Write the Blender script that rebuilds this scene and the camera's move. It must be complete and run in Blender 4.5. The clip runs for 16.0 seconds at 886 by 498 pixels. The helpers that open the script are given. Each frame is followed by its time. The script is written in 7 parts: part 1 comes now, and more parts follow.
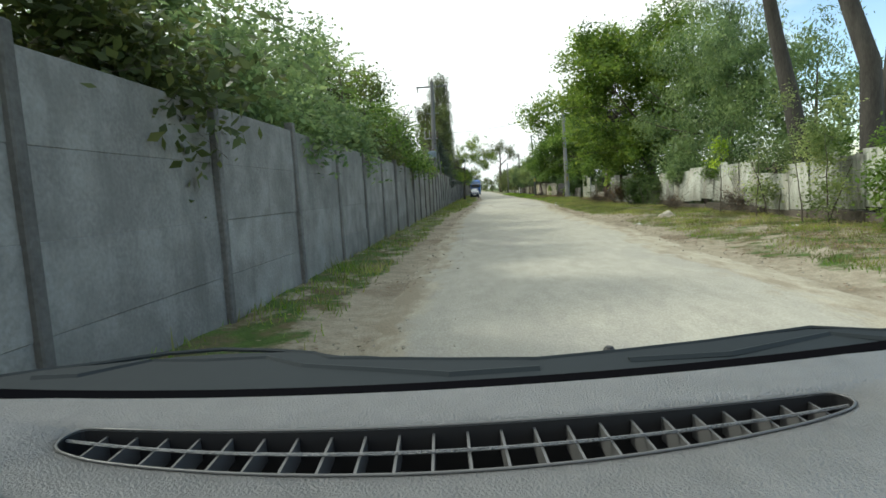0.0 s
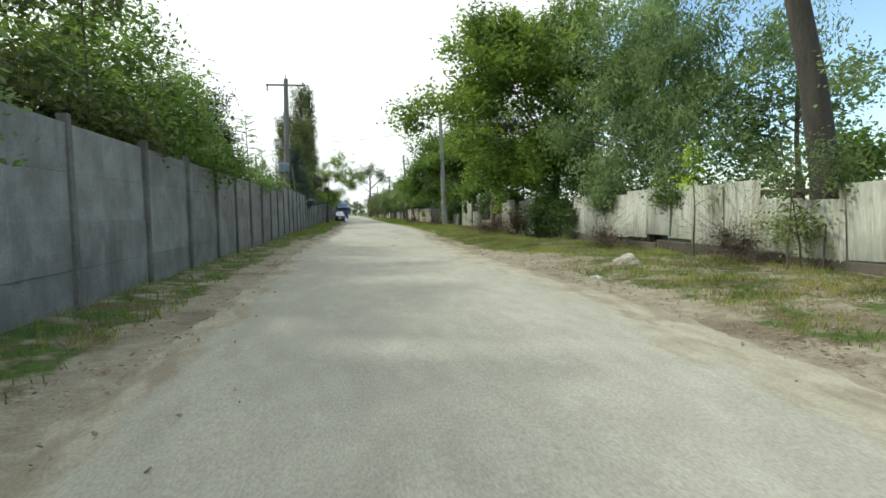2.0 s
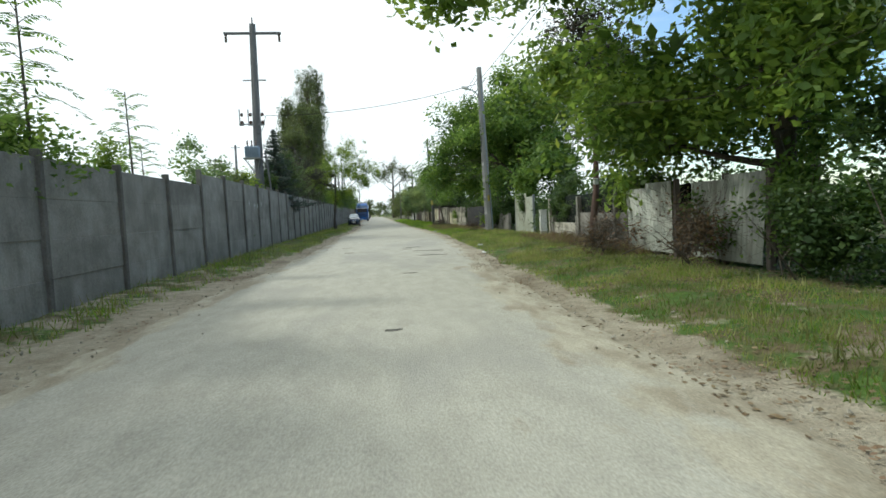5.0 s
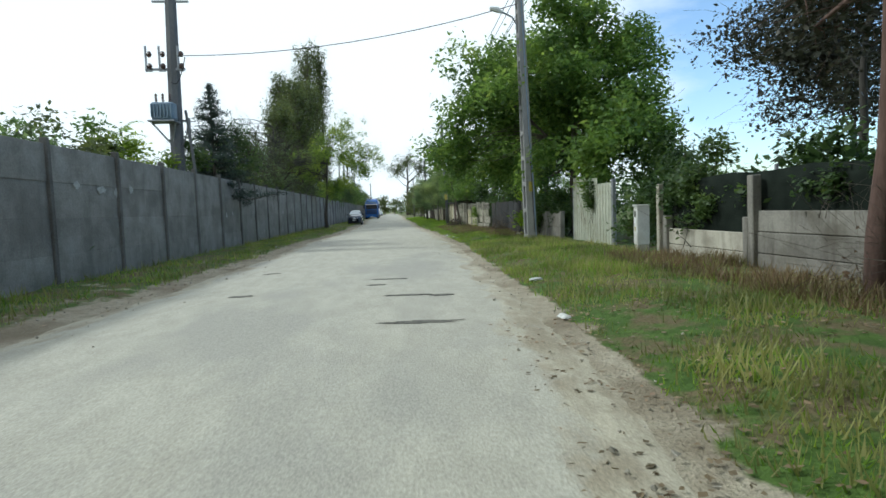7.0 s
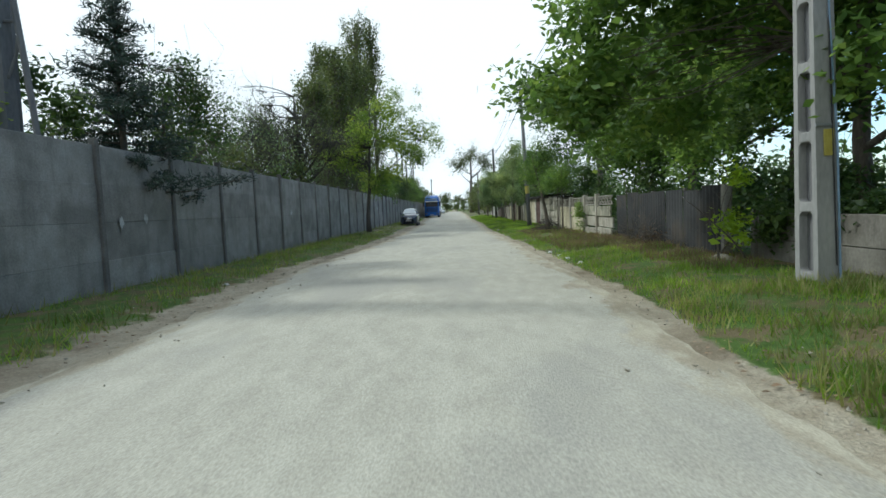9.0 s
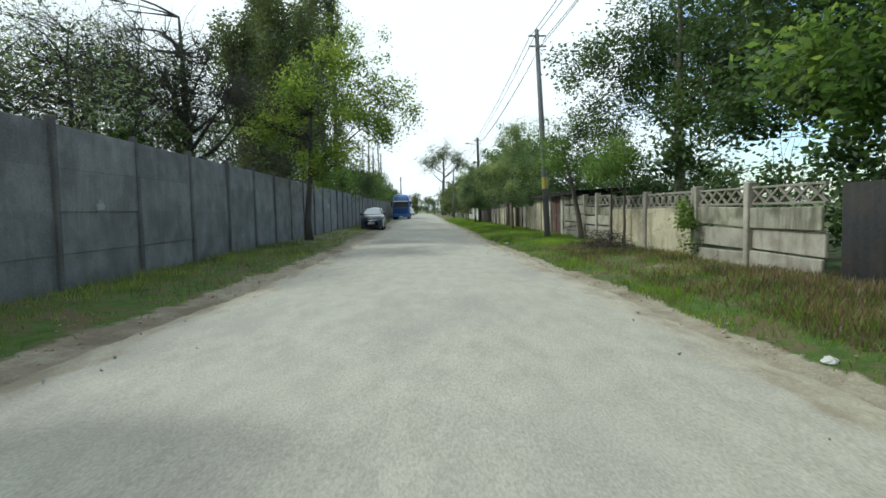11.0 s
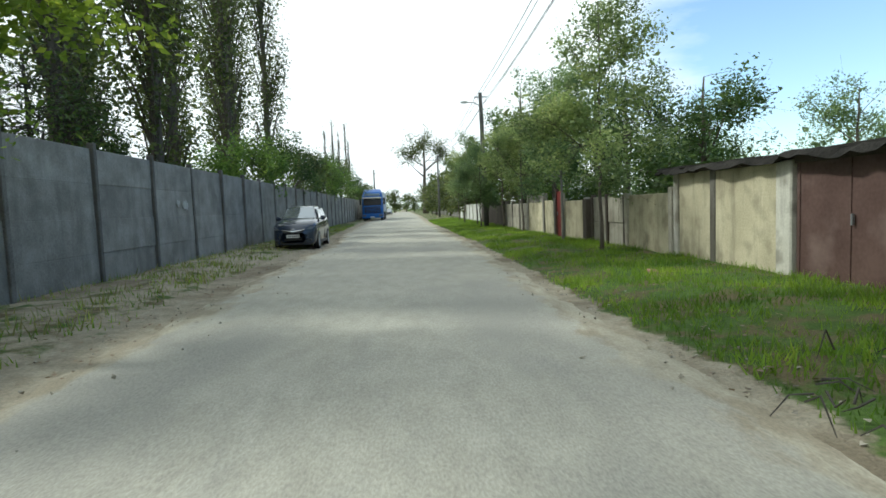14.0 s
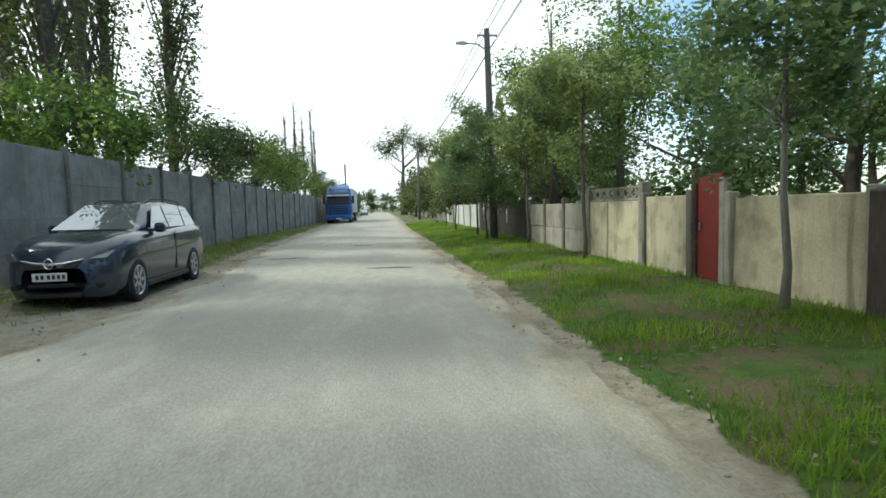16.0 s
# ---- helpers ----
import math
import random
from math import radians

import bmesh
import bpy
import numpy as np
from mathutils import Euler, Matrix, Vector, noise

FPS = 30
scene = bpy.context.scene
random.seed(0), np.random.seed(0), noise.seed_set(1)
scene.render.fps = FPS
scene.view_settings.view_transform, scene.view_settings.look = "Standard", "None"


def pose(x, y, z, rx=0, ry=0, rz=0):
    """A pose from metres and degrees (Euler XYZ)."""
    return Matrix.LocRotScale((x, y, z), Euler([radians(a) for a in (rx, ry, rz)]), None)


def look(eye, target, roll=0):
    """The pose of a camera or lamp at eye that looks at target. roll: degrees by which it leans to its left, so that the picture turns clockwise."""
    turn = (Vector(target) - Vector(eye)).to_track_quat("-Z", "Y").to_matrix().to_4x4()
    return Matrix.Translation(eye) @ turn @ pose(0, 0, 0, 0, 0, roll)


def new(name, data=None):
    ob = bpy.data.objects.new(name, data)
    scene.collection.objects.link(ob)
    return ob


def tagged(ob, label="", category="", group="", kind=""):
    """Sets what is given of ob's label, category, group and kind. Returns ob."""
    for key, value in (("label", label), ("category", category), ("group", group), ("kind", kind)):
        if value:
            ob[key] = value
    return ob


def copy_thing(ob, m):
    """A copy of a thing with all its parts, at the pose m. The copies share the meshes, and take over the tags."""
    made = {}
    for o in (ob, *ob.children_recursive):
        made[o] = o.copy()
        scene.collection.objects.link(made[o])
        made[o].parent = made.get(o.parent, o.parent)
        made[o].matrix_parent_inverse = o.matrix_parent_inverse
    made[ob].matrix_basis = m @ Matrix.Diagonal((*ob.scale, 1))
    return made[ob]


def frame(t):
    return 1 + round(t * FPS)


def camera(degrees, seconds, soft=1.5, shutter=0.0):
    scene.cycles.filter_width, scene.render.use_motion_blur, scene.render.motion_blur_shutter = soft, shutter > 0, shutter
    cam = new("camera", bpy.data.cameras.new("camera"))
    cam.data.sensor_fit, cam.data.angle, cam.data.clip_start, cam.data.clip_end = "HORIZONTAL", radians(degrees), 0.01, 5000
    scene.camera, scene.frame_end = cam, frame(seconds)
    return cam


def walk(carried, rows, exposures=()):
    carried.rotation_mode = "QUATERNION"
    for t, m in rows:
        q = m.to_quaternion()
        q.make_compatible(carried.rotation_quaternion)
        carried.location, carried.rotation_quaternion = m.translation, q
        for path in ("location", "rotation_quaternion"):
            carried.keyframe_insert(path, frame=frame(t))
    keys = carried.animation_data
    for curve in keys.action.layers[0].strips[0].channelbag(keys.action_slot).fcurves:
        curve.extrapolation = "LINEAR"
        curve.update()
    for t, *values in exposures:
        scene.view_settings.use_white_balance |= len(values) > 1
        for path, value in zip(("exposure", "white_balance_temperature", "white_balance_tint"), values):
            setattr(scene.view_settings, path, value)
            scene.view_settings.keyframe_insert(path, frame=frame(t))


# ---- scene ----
# The camera and its drive: seconds, x, y, z, yaw, pitch, roll.
cam = camera(78.06, 16.0, soft=1.6)
PATH = [
    (0, -3.020, 0.000, 1.331, 3.96, -5.97, -3.20),
    (0.5, -2.961, 2.260, 1.309, -1.91, -5.65, -3.14),
    (1, -2.806, 4.443, 1.232, -7.30, -3.82, 0.00),
    (1.5, -2.615, 6.182, 1.201, -8.91, -4.07, -0.21),
    (2, -2.412, 8.024, 1.200, -9.80, -3.85, -0.94),
    (2.5, -2.224, 9.843, 1.241, -9.95, -3.88, -1.29),
    (3, -2.005, 12.129, 1.256, -9.75, -3.82, -1.72),
    (3.5, -1.697, 14.395, 1.226, -9.47, -3.97, -1.80),
    (4, -1.468, 16.787, 1.239, -9.01, -3.87, -1.87),
    (4.5, -1.247, 19.240, 1.274, -7.95, -3.68, -2.21),
    (4.7, -1.158, 20.157, 1.300, -7.49, -3.86, -2.37),
    (6.8, 0.364, 30.717, 1.267, -5.12, -3.95, -2.59),
    (7, 0.404, 31.829, 1.227, -5.13, -4.07, -1.98),
    (7.5, 0.436, 34.541, 1.250, -5.03, -3.93, -1.83),
    (8, 0.536, 37.435, 1.280, -2.92, -3.98, -1.97),
    (8.5, 0.531, 40.163, 1.289, -0.50, -3.79, -2.33),
    (9, 0.412, 42.756, 1.287, 1.42, -4.11, -2.47),
    (11.5, -0.158, 56.190, 1.212, -3.20, -4.01, -1.77),
    (12, -0.133, 59.092, 1.287, -3.52, -4.28, -3.18),
    (12.5, -0.001, 61.996, 1.248, -3.66, -3.79, -2.78),
    (13, 0.062, 64.879, 1.251, -3.89, -3.94, -2.29),
    (13.5, 0.127, 67.639, 1.251, -3.90, -4.33, -2.23),
    (14, 0.196, 70.487, 1.268, -3.94, -4.33, -2.28),
    (14.5, 0.305, 73.232, 1.259, -3.88, -4.64, -2.75),
    (15, 0.395, 76.110, 1.276, -4.53, -4.60, -2.61),
    (15.5, 0.599, 78.716, 1.269, -5.36, -4.38, -1.98),
    (16, 0.849, 81.418, 1.281, -6.14, -4.31, -1.53),
]
walk(cam, [(t, pose(x, y, z, 90 + pitch, 0, yaw) @ pose(0, 0, 0, 0, 0, roll)) for t, x, y, z, yaw, pitch, roll in PATH],
     [(0, 0.12, 6300, 1), (4.7, 0.04, 6050, 1), (7.0, -0.08, 5720, 1), (9.5, -0.08, 5720, 1), (12.0, -0.10, 5900, 0), (13.5, 0.0, 5950, 0), (14.5, 0.16, 6000, 0), (16.0, 0.18, 6000, 0)])

# ---- light: hazy sun from ahead on the left, thin bright cloud, blue gaps on the right ----
SUN_ROT, SUN_EL = radians(-74), radians(42)
world = bpy.data.worlds.new("sky")
scene.world = world
world.use_nodes = True


def sky_nodes():
    nt = world.node_tree
    nt.nodes.clear()
    out = nt.nodes.new("ShaderNodeOutputWorld")
    bg = nt.nodes.new("ShaderNodeBackground")
    sky = nt.nodes.new("ShaderNodeTexSky")
    sky.sky_type, sky.sun_disc = "NISHITA", False
    sky.sun_elevation, sky.sun_rotation = SUN_EL, SUN_ROT
    dim = nt.nodes.new("ShaderNodeVectorMath")
    dim.operation = "SCALE"
    dim.inputs["Scale"].default_value = 0.23
    nt.links.new(sky.outputs[0], dim.inputs[0])
    co = nt.nodes.new("ShaderNodeTexCoord")
    mp = nt.nodes.new("ShaderNodeMapping")
    mp.inputs["Scale"].default_value = (1.0, 1.0, 2.6)
    nz = nt.nodes.new("ShaderNodeTexNoise")
    nz.inputs["Scale"].default_value = 2.3
    nz.inputs["Detail"].default_value = 7
    nz.inputs["Roughness"].default_value = 0.55
    nt.links.new(co.outputs["Generated"], mp.inputs[0])
    nt.links.new(mp.outputs[0], nz.inputs["Vector"])
    sep = nt.nodes.new("ShaderNodeSeparateXYZ")
    nt.links.new(co.outputs["Generated"], sep.inputs[0])
    # the cloud is thick on the left and thins out to the right
    m1 = nt.nodes.new("ShaderNodeMath")
    m1.operation = "MULTIPLY_ADD"
    m1.inputs[1].default_value, m1.inputs[2].default_value = -0.95, 0.37
    nt.links.new(sep.outputs["X"], m1.inputs[0])
    m2 = nt.nodes.new("ShaderNodeMath")
    nt.links.new(m1.outputs[0], m2.inputs[0])
    nt.links.new(nz.outputs["Fac"], m2.inputs[1])
    ramp = nt.nodes.new("ShaderNodeValToRGB")
    ramp.color_ramp.elements[0].position, ramp.color_ramp.elements[1].position = 0.36, 0.60
    nt.links.new(m2.outputs[0], ramp.inputs[0])
    mix = nt.nodes.new("ShaderNodeMix")
    mix.data_type = "RGBA"
    mix.inputs["B"].default_value = (1.19, 1.19, 1.19, 1)
    nt.links.new(ramp.outputs[0], mix.inputs["Factor"])
    nt.links.new(dim.outputs[0], mix.inputs["A"])
    nt.links.new(mix.outputs["Result"], bg.inputs[0])
    nt.links.new(bg.outputs[0], out.inputs[0])


sky_nodes()
sun = new("sun", bpy.data.lights.new("sun", "SUN"))
sun.data.energy, sun.data.angle, sun.data.color = 2.4, radians(5), (1, 0.95, 0.86)
sun_dir = Vector((math.sin(SUN_ROT) * math.cos(SUN_EL), math.cos(SUN_ROT) * math.cos(SUN_EL), math.sin(SUN_EL)))
sun.matrix_world = look(sun_dir * 60, (0, 0, 0))


# ---- materials ----
def material(name, a, b, rough=0.8, scale=3.0, fine=40.0, bump=0.3, metal=0.0, c=None, c_scale=0.6, c_amount=0.5, island=0.0,
             spec=0.4, stretch=(1, 1, 1), drips=None, drip_amount=0.6, drip_scale=5.0):
    """Colours a and b mixed by coarse and fine noise, stains c, relief from the fine noise."""
    m = bpy.data.materials.new(name)
    m.use_nodes = True
    nt = m.node_tree
    bs = nt.nodes["Principled BSDF"]
    mp = nt.nodes.new("ShaderNodeMapping")
    mp.inputs["Scale"].default_value = stretch
    geo = nt.nodes.new("ShaderNodeNewGeometry")
    nt.links.new(geo.outputs["Position"], mp.inputs[0])

    def noise_node(s, detail):
        n = nt.nodes.new("ShaderNodeTexNoise")
        n.inputs["Scale"].default_value, n.inputs["Detail"].default_value = s, detail
        nt.links.new(mp.outputs[0], n.inputs["Vector"])
        return n

    n1, n2 = noise_node(scale, 6), noise_node(fine, 4)
    add = nt.nodes.new("ShaderNodeMath")
    add.operation = "MULTIPLY_ADD"
    add.inputs[1].default_value, add.inputs[2].default_value = 0.45, 0.0
    nt.links.new(n2.outputs["Fac"], add.inputs[0])
    add2 = nt.nodes.new("ShaderNodeMath")
    add2.operation = "MULTIPLY_ADD"
    add2.inputs[1].default_value = 0.75
    nt.links.new(n1.outputs["Fac"], add2.inputs[0])
    nt.links.new(add.outputs[0], add2.inputs[2])
    ramp = nt.nodes.new("ShaderNodeMapRange")
    ramp.inputs["From Min"].default_value, ramp.inputs["From Max"].default_value = 0.42, 0.78
    nt.links.new(add2.outputs[0], ramp.inputs[0])
    mix = nt.nodes.new("ShaderNodeMix")
    mix.data_type = "RGBA"
    mix.inputs["A"].default_value, mix.inputs["B"].default_value = (*a, 1), (*b, 1)
    nt.links.new(ramp.outputs[0], mix.inputs["Factor"])
    last = mix.outputs["Result"]
    if c:
        n3 = noise_node(c_scale, 5)
        r3 = nt.nodes.new("ShaderNodeMapRange")
        r3.inputs["From Min"].default_value, r3.inputs["From Max"].default_value = 0.5, 0.66
        r3.inputs["To Max"].default_value = c_amount
        nt.links.new(n3.outputs["Fac"], r3.inputs[0])
        mx = nt.nodes.new("ShaderNodeMix")
        mx.data_type = "RGBA"
        mx.inputs["B"].default_value = (*c, 1)
        nt.links.new(r3.outputs[0], mx.inputs["Factor"])
        nt.links.new(last, mx.inputs["A"])
        last = mx.outputs["Result"]
    if drips:
        mp2 = nt.nodes.new("ShaderNodeMapping")
        mp2.inputs["Scale"].default_value = (1, 1, 0.13)
        nt.links.new(geo.outputs["Position"], mp2.inputs[0])
        n4 = nt.nodes.new("ShaderNodeTexNoise")
        n4.inputs["Scale"].default_value, n4.inputs["Detail"].default_value, n4.inputs["Roughness"].default_value = drip_scale, 7, 0.62
        nt.links.new(mp2.outputs[0], n4.inputs["Vector"])
        r5 = nt.nodes.new("ShaderNodeMapRange")
        r5.inputs["From Min"].default_value, r5.inputs["From Max"].default_value = 0.50, 0.70
        r5.inputs["To Max"].default_value = drip_amount
        nt.links.new(n4.outputs["Fac"], r5.inputs[0])
        my = nt.nodes.new("ShaderNodeMix")
        my.data_type = "RGBA"
        my.inputs["B"].default_value = (*drips, 1)
        nt.links.new(r5.outputs[0], my.inputs["Factor"])
        nt.links.new(last, my.inputs["A"])
        last = my.outputs["Result"]
    if island:
        info = nt.nodes.new("ShaderNodeObjectInfo")
        r4 = nt.nodes.new("ShaderNodeMapRange")
        r4.inputs["To Min"].default_value, r4.inputs["To Max"].default_value = 1 - island, 1 + island
        nt.links.new(info.outputs["Random"], r4.inputs[0])
        hv = nt.nodes.new("ShaderNodeHueSaturation")
        nt.links.new(r4.outputs[0], hv.inputs["Value"])
        nt.links.new(last, hv.inputs["Color"])
        last = hv.outputs[0]
    nt.links.new(last, bs.inputs["Base Color"])
    bs.inputs["Roughness"].default_value, bs.inputs["Metallic"].default_value = rough, metal
    bs.inputs["Specular IOR Level"].default_value = spec
    if bump:
        bp = nt.nodes.new("ShaderNodeBump")
        bp.inputs["Strength"].default_value, bp.inputs["Distance"].default_value = bump, 0.02
        nt.links.new(add2.outputs[0], bp.inputs["Height"])
        nt.links.new(bp.outputs[0], bs.inputs["Normal"])
    return m


def leaf_material(name, dark, light, warm, through_share=0.35):
    """Leaves: each island its own green, some turning; light passes through."""
    m = bpy.data.materials.new(name)
    m.use_nodes = True
    nt = m.node_tree
    bs, out = nt.nodes["Principled BSDF"], nt.nodes["Material Output"]
    geo = nt.nodes.new("ShaderNodeNewGeometry")
    ramp = nt.nodes.new("ShaderNodeValToRGB")
    e = ramp.color_ramp.elements
    dark = tuple(0.65 * p + 0.35 * q for p, q in zip(dark, light))
    warm = tuple(0.45 * p + 0.55 * q for p, q in zip(warm, light))
    e[0].color, e[1].color = (*dark, 1), (*warm, 1)
    mid = e.new(0.75)
    mid.color = (*light, 1)
    nt.links.new(geo.outputs["Random Per Island"], ramp.inputs[0])
    # whole branches run yellower, or darker and lighter to paint in shaded and lit boughs
    nz = nt.nodes.new("ShaderNodeTexNoise")
    nz.inputs["Scale"].default_value, nz.inputs["Detail"].default_value = 0.9, 3
    nt.links.new(geo.outputs["Position"], nz.inputs["Vector"])
    drift = nt.nodes.new("ShaderNodeHueSaturation")
    for socket, lo, hi in (("Value", 0.5, 1.35), ("Hue", 0.515, 0.48)):
        mr = nt.nodes.new("ShaderNodeMapRange")
        mr.inputs["From Min"].default_value, mr.inputs["From Max"].default_value = 0.32, 0.68
        mr.inputs["To Min"].default_value, mr.inputs["To Max"].default_value = lo, hi
        nt.links.new(nz.outputs["Fac"], mr.inputs[0])
        nt.links.new(mr.outputs[0], drift.inputs[socket])
    nt.links.new(ramp.outputs[0], drift.inputs["Color"])
    nt.links.new(drift.outputs[0], bs.inputs["Base Color"])
    bs.inputs["Roughness"].default_value, bs.inputs["Specular IOR Level"].default_value = 0.5, 0.35
    tr = nt.nodes.new("ShaderNodeBsdfTranslucent")
    hv = nt.nodes.new("ShaderNodeHueSaturation")
    hv.inputs["Hue"].default_value, hv.inputs["Value"].default_value = 0.485, 1.9
    nt.links.new(drift.outputs[0], hv.inputs["Color"])
    nt.links.new(hv.outputs[0], tr.inputs[0])
    mx = nt.nodes.new("ShaderNodeMixShader")
    mx.inputs[0].default_value = through_share
    nt.links.new(bs.outputs[0], mx.inputs[1])
    nt.links.new(tr.outputs[0], mx.inputs[2])
    nt.links.new(mx.outputs[0], out.inputs[0])
    return m


def attribute_material(name, low, high, attr, fine=60, bump=0.5, rough=0.95, run=1.0):
    """Two mottled surfaces, each (dark, light), that meet along a ragged line where attr passes a half. run: below 1, the mottling is drawn out along y."""
    m = bpy.data.materials.new(name)
    m.use_nodes = True
    nt = m.node_tree
    bs = nt.nodes["Principled BSDF"]
    geo = nt.nodes.new("ShaderNodeNewGeometry")
    at = nt.nodes.new("ShaderNodeAttribute")
    at.attribute_name = attr

    drawn = nt.nodes.new("ShaderNodeMapping")
    drawn.inputs["Scale"].default_value = (1, run, 1)
    nt.links.new(geo.outputs["Position"], drawn.inputs[0])

    def noise_node(s, d=6, rgh=0.6):
        n = nt.nodes.new("ShaderNodeTexNoise")
        n.inputs["Scale"].default_value, n.inputs["Detail"].default_value, n.inputs["Roughness"].default_value = s, d, rgh
        nt.links.new(drawn.outputs[0], n.inputs["Vector"])
        return n.outputs["Fac"]

    def ranged(x, lo, hi):
        r = nt.nodes.new("ShaderNodeMapRange")
        r.inputs["From Min"].default_value, r.inputs["From Max"].default_value = lo, hi
        nt.links.new(x, r.inputs[0])
        return r.outputs[0]

    def mixed(f, a, b):
        x = nt.nodes.new("ShaderNodeMix")
        x.data_type = "RGBA"
        nt.links.new(f, x.inputs["Factor"])
        for s, v in (("A", a), ("B", b)):
            if isinstance(v, tuple):
                x.inputs[s].default_value = (*v, 1)
            else:
                nt.links.new(v, x.inputs[s])
        return x.outputs["Result"]

    coarse, mid, fin = noise_node(0.45), noise_node(5.0), noise_node(fine, 3)
    lo = mixed(ranged(mid, 0.35, 0.65), *low[:2])
    if len(low) > 2:
        lo = mixed(ranged(coarse, 0.5, 0.62), lo, low[2])
    hi = mixed(ranged(mid, 0.38, 0.62), *high[:2])
    if len(high) > 2:
        hi = mixed(ranged(noise_node(2.1), 0.46, 0.58), hi, high[2])
    sm = nt.nodes.new("ShaderNodeMath")
    sm.operation = "ADD"
    half = nt.nodes.new("ShaderNodeMath")
    half.operation = "MULTIPLY_ADD"
    half.inputs[1].default_value, half.inputs[2].default_value = 1.5, -0.75
    nt.links.new(noise_node(1.6, 8, 0.65), half.inputs[0])
    nt.links.new(half.outputs[0], sm.inputs[0])
    nt.links.new(at.outputs["Fac"], sm.inputs[1])
    col = mixed(ranged(sm.outputs[0], 0.42, 0.58), lo, hi)
    speck = mixed(ranged(fin, 0.3, 0.75), (0.55, 0.55, 0.55), (1.25, 1.25, 1.25))
    mul = nt.nodes.new("ShaderNodeMix")
    mul.data_type, mul.blend_type = "RGBA", "MULTIPLY"
    mul.inputs["Factor"].default_value = 0.55
    nt.links.new(col, mul.inputs["A"])
    nt.links.new(speck, mul.inputs["B"])
    nt.links.new(mul.outputs["Result"], bs.inputs["Base Color"])
    bs.inputs["Roughness"].default_value, bs.inputs["Specular IOR Level"].default_value = rough, 0.25
    bp = nt.nodes.new("ShaderNodeBump")
    bp.inputs["Strength"].default_value, bp.inputs["Distance"].default_value = bump, 0.03
    nt.links.new(fin, bp.inputs["Height"])
    nt.links.new(bp.outputs[0], bs.inputs["Normal"])
    return m


